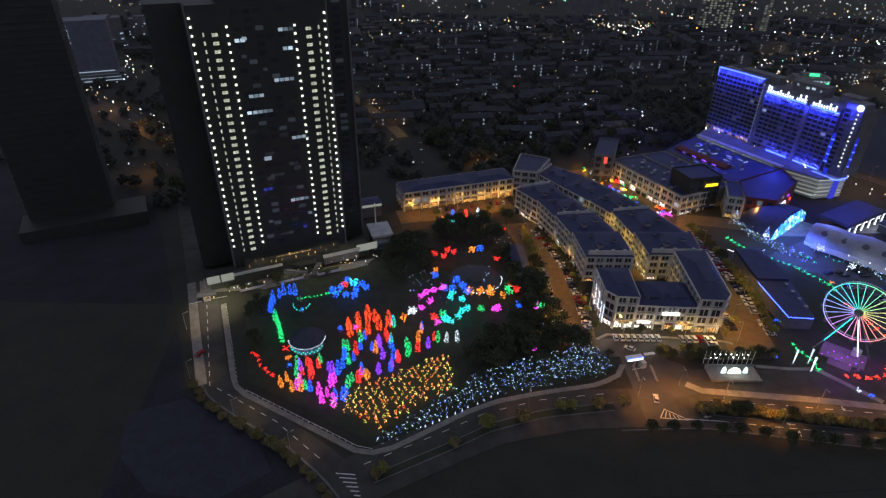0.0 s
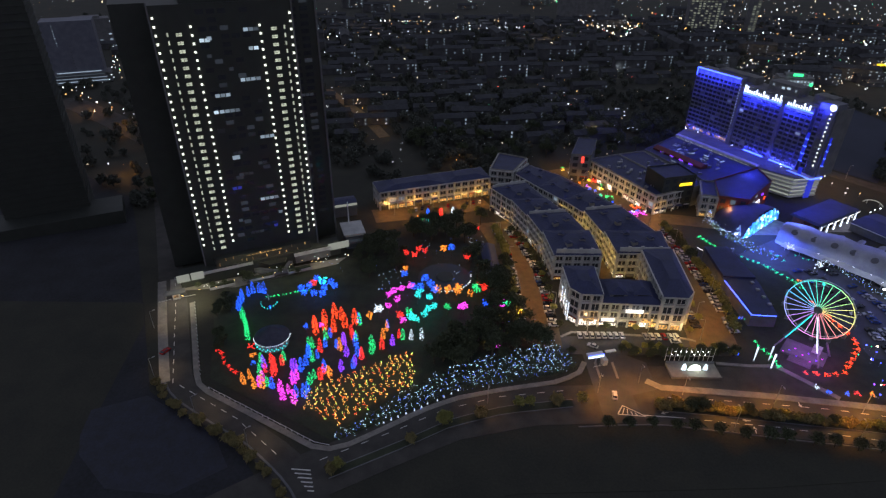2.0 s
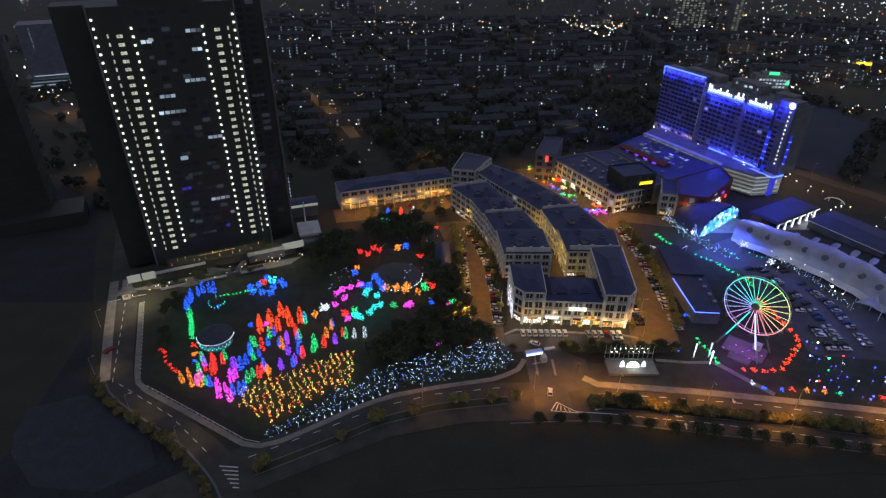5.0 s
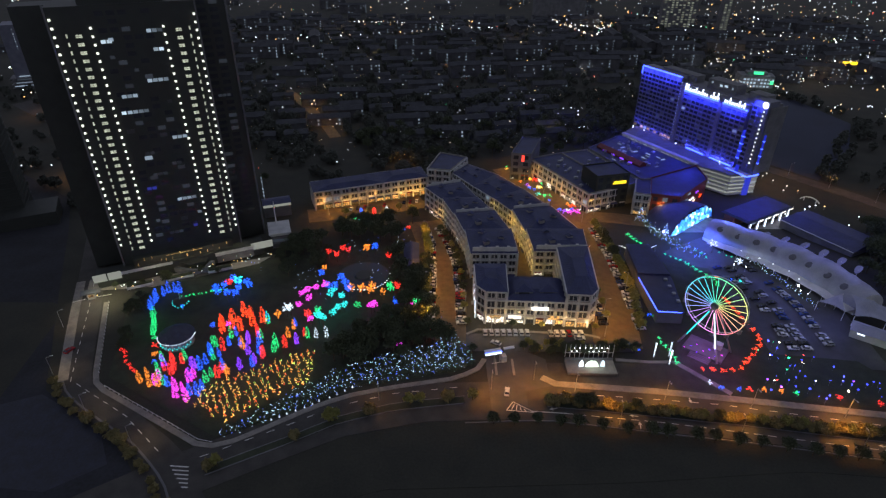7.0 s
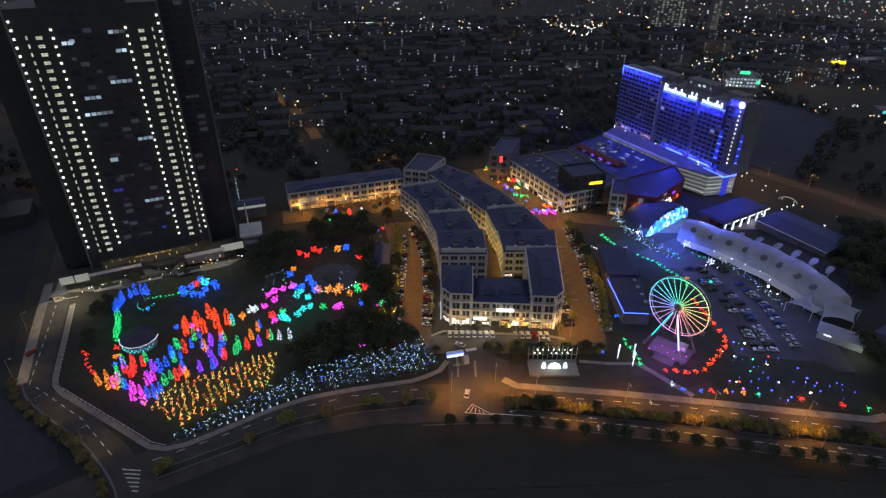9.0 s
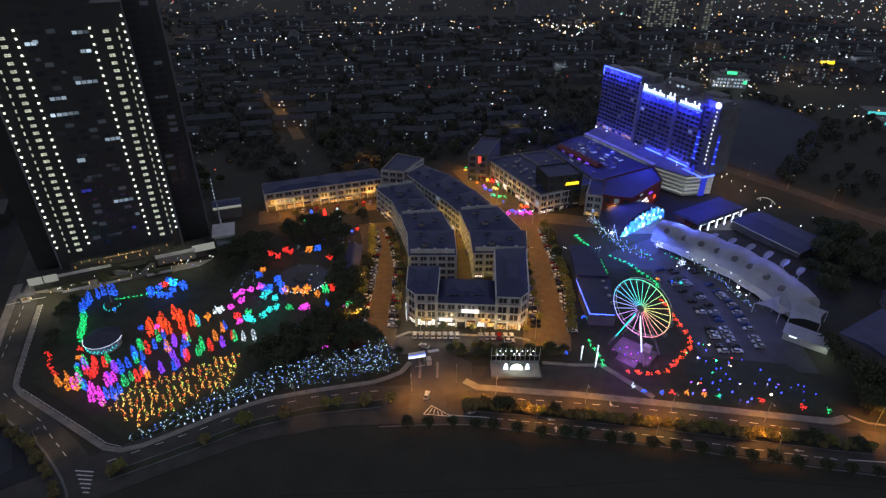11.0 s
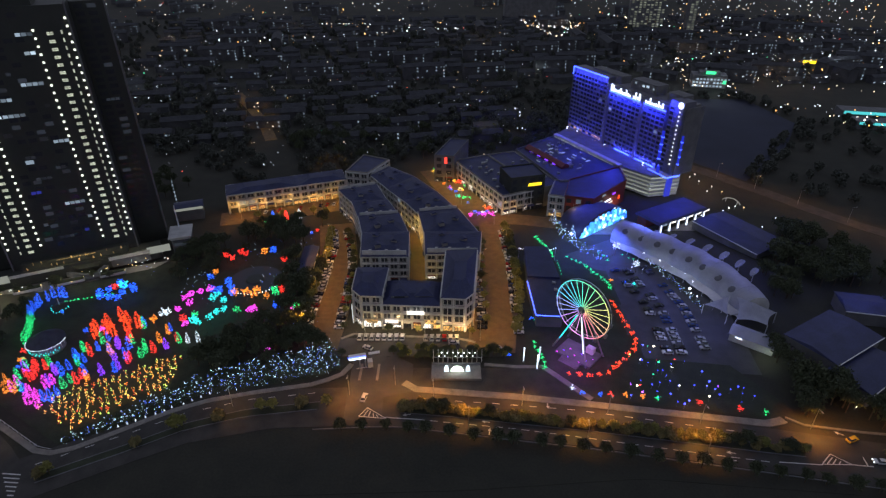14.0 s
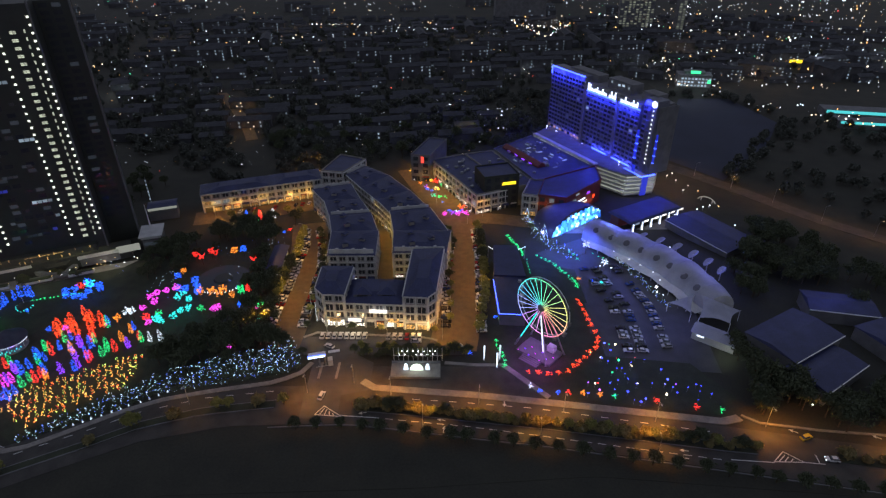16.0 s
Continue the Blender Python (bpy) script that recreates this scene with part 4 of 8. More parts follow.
for x, z, w in ((6.5, 44.2, 1.4), (13.5, 43.6, 2.0), (17.2, 44.0, 2.4), (22.2, 43.6, 1.0)):
    placed("lit_room", window_mesh(w, 1.3, room_bright), hotel, x, 5.4, z)
for x, z, length, w in ((-31.2, 43.6, 36, 17000), (5.6, 35.9, 28, 15000), (31.8, 35.9, 18, 10500), (48.3, 43.8, 10, 9000)):
    e = hotel.matrix_basis @ Vector((x, -2.6, z))
    strip_wash("facade_wash", e, hotel.matrix_basis @ Vector((x, -0.2, z - 9.0)), length, w, (0.035, 0.045, 1.0))
for x, length in ((-31.0, 34), (11.0, 26), (31.8, 18)):
    e = hotel.matrix_basis @ Vector((x, -4.0, 0.8))
    strip_wash("facade_wash", e, hotel.matrix_basis @ Vector((x, -0.4, 12)), length, 5000, (0.045, 0.055, 1.0))
# added lamps without fixtures, for the hotel's blue spill on the roofs
for x, y, z, tx, ty, w in ((196, 376, 14, 172, 352, 9000), (212, 346, 14, 196, 330, 8000), (186, 398, 14, 160, 368, 7000), (206, 340, 13, 180, 318, 6000), (244, 322, 14, 232, 296, 26000), (176, 350, 16, 146, 338, 6000)):
    spot("roof_floodlight", (x, y, HZ + z + 5), (tx, ty, HZ + 12), w * 0.5, (0.05, 0.065, 1.0), 140)

# lit entrance pavilion before the hotel
porch = thing("entrance_pavilion", 232, 294, "low pavilion with brightly lit white columns", "pavilion", turn=31)
part("roof", Geo().prism([(-20, -8), (20, -8), (20, 10), (-20, 10)], 6.2, 7.2, [(-19, -7), (19, -7), (19, 9), (-19, 9)]), roof_metal, porch)
part("back_wall", Geo().box(0, 5, 0, 38, 6, 6.2), red_clad, porch)
for k in range(6):
    x = -17.5 + 7 * k
    placed("column", Geo().tube((0, 0, 0), (0, 0, 6.2), 0.55, 0.4, 10).mesh("column", plaster_white), porch, x, -6.8, 0)
    placed("column_lamp", Geo().prism([(-0.5, -0.2), (0.5, -0.2), (0.5, 0.2), (-0.5, 0.2)], 0.3, 5.6, [(-0.15, -0.1), (0.15, -0.1), (0.15, 0.1), (-0.15, 0.1)]).mesh("column_lamp", strip_white), porch, x, -7.5, 0)
    placed("sign_panel", Geo().box(0, 0, 0, 3.2, 0.3, 1.0).mesh("sign_panel", rng.choice([shop_white, room_cool, ice_glow, lit_board])), porch, x + 3.4, -6.9, 4.4)
part("terrace", Geo().box(0, -10, -0.2, 42, 9, 0.7), concrete, porch)

# ---- residential tower ----
F1 = (-93.9, 224.2)
TU = math.degrees(math.atan2(21.8, 45.3))
tower = thing("apartment_tower", F1[0], F1[1], "dark residential tower with two lit window columns", "apartment tower", turn=TU, z=0)
TOP = 117.5
part("front_wall", Geo().box(25, 8.5, 0, 52.5, 17, TOP), plaster_dark, tower)
part("crown", Geo().box(25, 8, TOP, 30, 12, 3.2), plaster_dark, tower)
part("wing", Geo().box(57, 22.5, 0, 14.6, 13.4, TOP - 1), plaster_dark, tower)
part("wing", Geo().box(-7, 22.5, 0, 14.6, 13.4, TOP - 1), plaster_dark, tower)
part("rear_wall", Geo().box(25, 25, 0, 50, 17, TOP - 0.5), plaster_dark, tower)
part("corner_fin", Geo().box(64.7, 15.7, 0, 0.8, 0.8, TOP + 2), plaster_grey, tower)
part("corner_fin", Geo().box(-1.2, -0.2, 0, 0.6, 0.6, TOP + 1), plaster_grey, tower)
part("corner_fin", Geo().box(51.2, -0.2, 0, 0.6, 0.6, TOP + 1), plaster_grey, tower)
STEP = 3.1
dot_me = Geo().box(0, -0.15, 0, 0.8, 0.5, 0.8).mesh("facade_lamp", dot_lit)
big_me = Geo()
for dx in (-0.56, 0.56):
    for dz in (0.0, 0.65):
        big_me.box(dx, -0.05, dz, 1.0, 0.3, 0.5)
big_me = big_me.mesh("stair_window", window_lit)
slim_me = Geo().box(0, -0.05, 0, 0.55, 0.3, 1.35).mesh("slim_window", window_lit)
for f in range(33):
    z = 14.5 + f * STEP
    if f < 32:
        placed("facade_lamp", dot_me, tower, 0.0, -0.2, z + 2.2)
        placed("facade_lamp", dot_me, tower, 50.2, -0.2, z + 1.4)
    if f < 31:
        placed("facade_lamp", dot_me, tower, 12.6, -0.2, z + 1.6)
        placed("facade_lamp", dot_me, tower, 38.0, -0.2, z + 0.6)
        for u in (8.0, 43.4):
            placed("stair_window", big_me, tower, u, -0.1, z - 1.2)
        for u in (4.0, 47.6):
            placed("slim_window", slim_me, tower, u, -0.1, z - 1.0)
    for u in (16.5, 20.5, 24.5, 28.5, 32.5):
        part_lit = rng.random()
        if part_lit < 0.4:
            placed("window", window_mesh(3.0, 1.7, room_cool if part_lit < 0.015 else room_dim if part_lit < 0.12 else glass_dark), tower, u, -0.05, z)
    for u in (54.5, 59.5):
        mat = room_dim if rng.random() < 0.12 else glass_dark
        placed("window", window_mesh(3.4, 1.7, mat), tower, u, 15.75, z)
# flats with their lamps on
for u, z, n, mat in ((15.6, 103.6, 2, room_bright), (18.4, 104.2, 1, room_cool), (32.4, 106.6, 3, room_cool), (33.4, 99.4, 2, room_bright), (28.4, 87.4, 4, room_cool), (17.6, 82.0, 3, room_cool), (15.9, 75.4, 1, room_bright), (18.2, 75.4, 4, room_cool), (34.0, 78.2, 1, room_dim),
                     (32.6, 62.6, 3, room_cool), (21.4, 47.0, 3, room_dim), (28.6, 33.8, 4, room_cool), (17.6, 41.0, 2, room_blue), (17.6, 25.2, 1, room_cool), (21.8, 17.8, 3, room_dim), (32.6, 19.5, 1, room_blue), (35.6, 26.0, 1, room_cool), (17.3, 97.6, 1, room_dim), (20.4, 57.0, 2, room_dim), (30.0, 51.0, 2, room_dim), (24.6, 92.0, 1, room_dim)):
    for k in range(n):
        placed("lit_room", window_mesh(1.7, 1.3, mat), tower, u + 2.05 * k, -0.2, z)
for k in range(3):
    placed("lit_room", window_mesh(1.5, 1.2, room_dim), tower, 55.6 + 1.9 * k, 15.7, 74.0)
for k in range(3):
    pl = thing("planter", F1[0] + 8 + 16 * k, F1[1] - 8 + 7 * k, "low pale planter wall before the tower", "planter", turn=TU, z=0, group="planters")
    part("planter_wall", Geo().box(0, 0, 0, 11, 2.2, 1.1), plaster_white, pl)
    part("hedge", Geo().box(0, 0, 1.1, 10.4, 1.6, 0.7), leaves, pl)
podium = thing("tower_podium", F1[0], F1[1], "low pale podium with entrance canopy before the tower", "podium", turn=TU, z=0)
part("podium_wall", Geo().box(24, -1.5, 0, 74, 7, 6.2), plaster_dark, podium)
part("fascia", Geo().box(8, -5.2, 4.9, 22, 0.5, 1.3), plaster_white, podium)
part("fascia", Geo().box(47, -6.2, 4.6, 18, 0.6, 1.6), plaster_white, podium)
part("ramp_wall", Geo().prism([(19, -5), (27, -11), (33, -11), (37, -5.5), (35, -5), (32, -9.6), (27.5, -9.6), (21, -4.6)], 0, 2.4), plaster_grey, podium)
part("dropoff_roof", Geo().prism([(21, -4), (35, -4), (33, -9), (26, -9)], 4.2, 4.8), plaster_dark, podium)
part("arcade", Geo().box(47, -5.4, 0.4, 17, 0.5, 3.6), plaster_grey, podium)
part("upper_terrace", Geo().box(25, -0.8, 6.2, 44, 5, 3.6), plaster_dark, podium)
part("terrace_strip", Geo().box(25, -3.5, 8.9, 16, 0.25, 0.25), shop_warm, podium, "warm lit edge strip")
for k in range(14):
    placed("terrace_lamp", Geo().box(0, 0, 0, 0.35, 0.35, 1.2).mesh("terrace_lamp", shop_warm), podium, 5 + k * 3.0 + rng.uniform(-0.8, 0.8), -3.6, 6.6 + rng.choice((0, 2.2)))
for u in (-11.5, -5.5, 57.5, 62.5):
    placed("billboard", Geo().box(0, 0, 0, 5.4, 0.4, 3.6).mesh("billboard", billboard_lit), podium, u, -5.4, 3.4)
for k in range(36):
    placed("entrance_lamp", Geo().octa(0, 0, 0, 0.22).mesh("entrance_lamp", lamp_sodium if k % 3 else lamp_white), podium, rng.uniform(-14, 66), rng.uniform(-14, -7), rng.uniform(0.5, 3.0))

for u in (12, 25, 38, 52):
    p = podium.matrix_basis @ Vector((u, -7.5, 11.5))
    point("terrace_light", p.x, p.y, p.z, 900, (1.0, 0.86, 0.5))

# unlit towers and the low deck to the west
dark_tower = thing("unfinished_tower", -207, 292, "unlit unfinished concrete tower", "tower", turn=27, z=gz(292))
part("core", Geo().box(0, 0, 0, 40, 26, 128), plaster_dark, dark_tower)
for f in range(38):
    part("floor_slab", Geo().box(0, 0, 3.2 + f * 3.3, 41, 27, 0.4), plaster_dark, dark_tower)
part("podium", Geo().box(6, -16, 0, 60, 22, 8), plaster_dark, dark_tower)
annex = thing("glass_annex", -33, 262, "small pale glass annex beside the tower", "annex", turn=18)
part("wall", Geo().box(0, 0, 0, 9, 12, 9), plaster_grey, annex)
part("fascia", Geo().box(0, -6.6, 7.6, 9.4, 0.4, 1.5), plaster_white, annex)
rear = thing("rear_hall", -43, 296, "low hall behind the tower with a pale lit fascia", "hall", turn=20)
part("wall", Geo().box(0, 4, -0.5, 15, 9, 8), plaster_grey, rear)
part("fascia", Geo().box(0, -0.7, 6.4, 15.4, 0.4, 1.4), billboard_lit, rear)
part("roof", Geo().prism([(-8, -1), (8, -1), (8, 9), (-8, 9)], 8.0, 9.0, [(-7.6, 3), (7.6, 3), (7.6, 5), (-7.6, 5)]), roof_metal, rear)
mast = thing("lamp_mast", -51.3, 301.2, "slim mast strung with white lamps", "mast")
part("pole", Geo().tube((0, 0, 0), (0, 0, 24), 0.25, 0.12), metal_grey, mast)
for k in range(7):
    placed("mast_lamp", Geo().box(0, 0, 0, 0.5, 0.3, 1.1).mesh("mast_lamp", room_cool), mast, 0, -0.3, 8 + 2.2 * k)
part("roof", Geo().box(0, -1, 9, 11, 14, 0.6), plaster_white, annex)
part("mast", Geo().tube((-1, 4, 9.6), (-1, 4, 22), 0.35, 0.2), metal_white, annex)
for k in range(3):
    placed("window", window_mesh(8.0, 1.8, room_dim), annex, 0, -6.1, 1.0 + 2.8 * k)

# ---- fairground ----
wheel = thing("ferris_wheel", 155.8, 175.8, "giant wheel outlined in rainbow light tubes", "ferris wheel", turn=-48, z=0)
HUB, RAD = 20.6, 11.8
hue = [glow("wheel_tube", c, 1.9) for c in ((0.75, 0.75, 0.25), (0.45, 0.85, 0.3), (0.2, 0.85, 0.4), (0.1, 0.8, 0.55), (0.1, 0.75, 0.75), (0.15, 0.6, 0.95), (0.35, 0.4, 0.95), (0.6, 0.3, 0.9), (0.85, 0.35, 0.8), (0.95, 0.3, 0.55), (0.95, 0.3, 0.3), (0.95, 0.55, 0.3))]
N = 26
for k in range(N):
    a0, a1 = 2 * math.pi * k / N, 2 * math.pi * (k + 1) / N
    col = hue[int(k / N * len(hue))]
    p0, p1 = (RAD * math.cos(a0), HUB + RAD * math.sin(a0)), (RAD * math.cos(a1), HUB + RAD * math.sin(a1))
    part("rim_tube", Geo().tube((p0[0], -0.9, p0[1]), (p1[0], -0.9, p1[1]), 0.12, n=6), col, wheel)
    part("rim", Geo().tube((p0[0], 0.7, p0[1]), (p1[0], 0.7, p1[1]), 0.14, n=5), metal_white, wheel)
    part("spoke_tube", Geo().tube((1.4 * math.cos(a0), -0.9, HUB + 1.4 * math.sin(a0)), (p0[0], -0.9, p0[1]), 0.09, n=6), col, wheel)
    gondola = Geo().box(0, 0, -1.9, 1.2, 1.3, 1.1)
    gondola.prism([(-0.8, -0.8), (0.8, -0.8), (0.8, 0.8), (-0.8, 0.8)], -0.6, -0.2, [(-0.2, -0.2), (0.2, -0.2), (0.2, 0.2), (-0.2, 0.2)])
    gondola.tube((0, 0, -0.9), (0, 0, 0), 0.06, n=4)
    if k % 2 == 0:
        placed("gondola", gondola.mesh("gondola", plaster_grey), wheel, p0[0] * 1.02, 0, p0[1])
part("hub", Geo().tube((0, -1.4, HUB), (0, 1.4, HUB), 1.5, n=16), metal_grey, wheel)
part("hub_ring", Geo().tube((0, -1.6, HUB), (0, -1.45, HUB), 1.1, n=16), metal_grey, wheel)
for x, y in ((-8.5, -4.5), (8.0, -5.5)):
    part("leg", Geo().tube((x, y, 0), (0, -1.5, HUB), 0.35, 0.25), metal_grey, wheel)
    part("leg_tube", Geo().tube((x * 0.72, y * 0.78 - 0.7, 5.4), (x * 0.12, -2.1, HUB - 2.4), 0.2), strip_white if x > 0 else LED["cyan"], wheel)
for x, y in ((-8.5, 5), (8.5, 5)):
    part("leg", Geo().tube((x, y, 0), (0, 1.5, HUB), 0.35, 0.25), metal_grey, wheel)
deck = thing("wheel_platform", 155.8, 174.2, "stepped platform under the wheel lit purple", "platform", turn=-41, z=0)
part("deck_floor", Geo().box(0, 0, 0, 15, 10, 0.9), plaster_grey, deck)
for k in range(4):
    part("step", Geo().box(0, -5.6 - 0.8 * k, 0, 8, 0.8, 0.8 - 0.2 * k), plaster_grey, deck)
for k in range(9):
    placed("rail_lamp", Geo().box(0, 0, 0, 0.5, 0.15, 0.25).mesh("rail_lamp", LED["purple"] if k % 2 else LED["magenta"]), deck, -6.5 + 1.6 * k, -5.1 + (k % 3) * 2.4, 0.95)
part("ticket_booth", Geo().box(3.5, 3, 0.9, 3, 2.4, 2.5), plaster_white, deck)
point("platform_lamp", 154, 170, 7.0, 6500, (0.5, 0.1, 1.0))
# added lamp without a fixture, for the blue spill of the globes
point("lawn_lamp", 186, 163, 6.0, 500, (0.08, 0.1, 1.0))

hall = thing("exhibition_hall", 148.5, 218, "low flat-roofed hall outlined by a light tube", "hall", z=0)
ring = [(-7, -26.5), (3.5, -27.2), (6.6, -3), (5.0, 27), (-6, 27), (-7.6, -2)]
part("wall", Geo().prism(ring, 0, 5.6), plaster_grey, hall)
part("roof", Geo().prism([(x * 1.04, y * 1.02) for x, y in ring], 5.6, 6.1), roof_metal, hall)
part("rear_roof", Geo().prism([(-7.6, 1), (6.6, 0), (5.2, 27.4), (-6.2, 27.4)], 6.1, 7.0), roof_metal, hall)
for a, c in (((-8.1, -2), (-7.4, -27.3)), ((-7.4, -27.3), (2.5, -28.0))):
    part("light_tube", Geo().tube((*a, 6.3), (*c, 6.3), 0.16), strip_blue, hall, "thin blue light tube")
for k in range(5):
    part("roof_unit", Geo().box(3.5, -20 + 5.5 * k, 6.1, 1.4, 1.4, 0.8), metal_grey, hall)
truss = thing("string_lights", 149, 247, "sagging white string lights between posts", "string lights", z=gz(247))
for x in (-9, 0, 9):
    part("post", Geo().tube((x, 0, 0), (x, 0, 7), 0.12), metal_grey, truss)
for k in range(20):
    x = -9 + 18 * k / 19
    placed("bulb", Geo().octa(0, 0, 0, 0.22).mesh("bulb", lamp_white), truss, x, 0, 7 - 1.4 * math.sin(math.pi * ((x + 9) % 9) / 9))

# snow dome and long membrane tent
dome = thing("dome_tent", 190, 288, "dark dome tent with a glowing ice-blue arch", "dome tent")
DN = (0.64, -0.77)
vs, fs, R, S = [], [], 12, 40
for j in range(R + 1):
    el = math.pi / 2 * j / R
    for i in range(S):
        a = 2 * math.pi * i / S
        x, y = 22 * math.cos(el) * math.cos(a), 22 * math.cos(el) * math.sin(a)
        over = max(0.0, x * DN[0] + y * DN[1] - 3.0)
        vs.append((x - over * DN[0], y - over * DN[1], 11.0 * math.sin(el)))
for j in range(R):
    for i in range(S):
        q = (j * S + i, j * S + (i + 1) % S, (j + 1) * S + (i + 1) % S, (j + 1) * S + i)
        if sum(vs[k][0] * DN[0] + vs[k][1] * DN[1] for k in q) / 4 < 2.7:
            fs.append(q)
part("shell", Geo().add(vs, fs), surface("navy_tent_cloth", (0.025, 0.03, 0.09), (0.05, 0.055, 0.14), 4, 0.6), dome, smooth=True)
part("stage_floor", Geo().box(5, -6, 0, 34, 10, 0.5, 40), concrete, dome)
ice_me = [Geo().prism([(-1.0, -0.3), (0.2, -0.6), (1.0, -0.2), (0.8, 0.3), (-0.9, 0.3)], 0, h, [(-0.7, -0.2), (0.1, -0.4), (0.8, -0.1), (0.6, 0.3), (-0.6, 0.3)]).mesh("ice_panel", ice_glow) for h in (1.3, 1.9)]
for k in range(19):
    s = -19.5 + k * 2.15
    top = 10.0 * math.sqrt(max(0.0, 1 - (s / 21.5) ** 2))
    for m in range(int(top / 1.45)):
        placed("ice_panel", ice_me[(k + m) % 2], dome, s * 0.77 + 3.2 * DN[0] + rng.uniform(-0.3, 0.3), s * 0.64 + 3.2 * DN[1], 0.3 + 1.45 * m, 40 + rng.uniform(-14, 14))
for k in range(18):
    s = -21 + k * 2.45
    h = 11.2 * math.sqrt(max(0.0, 1 - (s / 21.9) ** 2))
    placed("rim_lamp", Geo().octa(0, 0, 0, 0.26).mesh("rim_lamp", lamp_white), dome, s * 0.77 - 16 * DN[0] * (h / 11.2), s * 0.64 - 16 * DN[1] * (h / 11.2), max(0.8, h * 0.62))
# lamps added before the dome to spread the arch's blue over the plaza
point("dome_lamp", 201, 271, 9.0, 26000, (0.1, 0.18, 1.0))
point("dome_lamp", 186, 262, 9.0, 24000, (0.08, 0.13, 1.0))
point("dome_lamp", 176, 250, 9.0, 12000, (0.1, 0.14, 1.0))
spot("dome_lamp", (186, 292, 3.5), (204, 270, 0), 9000, (0.25, 0.42, 1.0), 150)
point("dome_lamp", 172, 270, 5.0, 6500, (0.2, 0.38, 1.0))
# unseen spot added to tint the dome shell blue
spot("dome_floodlight", (172, 304, 20), (188, 289, 8), 30000, (0.06, 0.09, 1.0), 90)
plaza_lamp = thing("flood_lamp", 170.5, 270.5, "bright white flood lamp before the dome", "lamp")
part("pole", Geo().tube((0, 0, 0), (0, 0, 3.4), 0.08), metal_grey, plaza_lamp)
part("lamp_head", Geo().octa(0, 0, 3.7, 0.75), lamp_white, plaza_lamp)

tent = thing("membrane_tent", 220, 228, "long white membrane tent with scalloped vaults", "membrane tent", z=0)
SPINE = [(196, 272), (206, 260), (217, 246), (226, 230), (231.5, 213), (234.5, 199)]
vs, fs, M, ends = [], [], 14, []
pts = [(p[0], p[1]) for p in along(SPINE, 2.4)] + [SPINE[-1]]
for i, (x, y) in enumerate(pts):
    a, c = pts[max(i - 1, 0)], pts[min(i + 1, len(pts) - 1)]
    d = math.dist(a, c)
    nx, ny = (c[1] - a[1]) / d, -(c[0] - a[0]) / d
    u = i / (len(pts) - 1)
    wide = 6.8 + 1.4 * math.sin(math.pi * u) + 0.7 * abs(math.sin(u * math.pi * 5))
    high = 8.3 + 0.9 * abs(math.sin(u * math.pi * 5)) - (1.0 if u > 0.85 else 0) * 1.0
    for k in range(M + 1):
        b = math.pi * k / M
        e = math.cos(b)
        vs.append((x + nx * wide * e - 220, y + ny * wide * e - 228, gz(y) + 2.2 + high * math.sin(b) ** 0.8))
for i in range(len(pts) - 1):
    for k in range(M):
        a = i * (M + 1) + k
        fs.append((a, a + 1, a + M + 2, a + M + 1))
part("membrane", Geo().add(vs, fs), membrane, tent, smooth=True)
for i in range(0, len(pts) - 1, 2):
    for k in (0, M):
        a = vs[i * (M + 1) + k]
        part("post", Geo().tube((a[0], a[1], -2), a, 0.16, n=6), metal_white, tent)
for k in (1, M - 1):
    side = Geo()
    for i in range(len(pts) - 1):
        a, c = vs[i * (M + 1) + k], vs[(i + 1) * (M + 1) + k]
        side.add([(a[0], a[1], -3), (c[0], c[1], -3), (c[0], c[1], c[2] - 0.3), (a[0], a[1], a[2] - 0.3)], [(0, 1, 2, 3)])
    part("side_wall", side, plaster_white, tent)
# dark discs laid on the membrane as the shade in its scalloped recesses
recess_disc_me = Geo()
recess_disc_me.tube((0, 0, 0), (0, 0, 0.2), 1.7, 1.5, 14)
recess_disc_me = recess_disc_me.mesh("vent", surface("recess_shade", (0.08, 0.08, 0.1), (0.13, 0.13, 0.16), 2, 0.7))
for i in range(3, len(pts) - 3, 4):
    p, q = vs[i * (M + 1) + 3], vs[i * (M + 1) + 4]
    v = placed("vent", recess_disc_me, tent, (p[0] + q[0]) / 2, (p[1] + q[1]) / 2, (p[2] + q[2]) / 2 - 0.1)
    dx, dy = p[0] - vs[i * (M + 1) + 11][0], p[1] - vs[i * (M + 1) + 11][1]
    v.rotation_euler = Euler((0, radians(38), math.atan2(dy, dx)))
for x, y in ((209, 246), (215, 232), (219, 218), (221, 204)):
    spot("tent_lamp", (x - 7.0, y - 3, gz(y) + 3.5), (x + 5, y + 2, gz(y) + 3), 420, (0.85, 0.95, 0.85), 140)
for k, (x, y) in enumerate(((205.6, 265.5), (210.7, 258.8), (208.2, 241.9), (214, 244), (216.1, 229.1), (212.5, 212), (214.4, 209.6), (213.5, 216), (219, 203), (197.5, 233.1), (192.8, 235.2), (203, 250), (212, 236), (217, 222))):
    p = thing("flood_lamp", x, y, "small white lamp on a post beside the tent", "lamp", group="lamps along the tent")
    part("pole", Geo().tube((0, 0, 0), (0, 0, 2.6), 0.06), metal_grey, p)
    part("lamp_head", Geo().octa(0, 0, 2.8, 0.32 if k != 7 else 0.7), lamp_white, p)


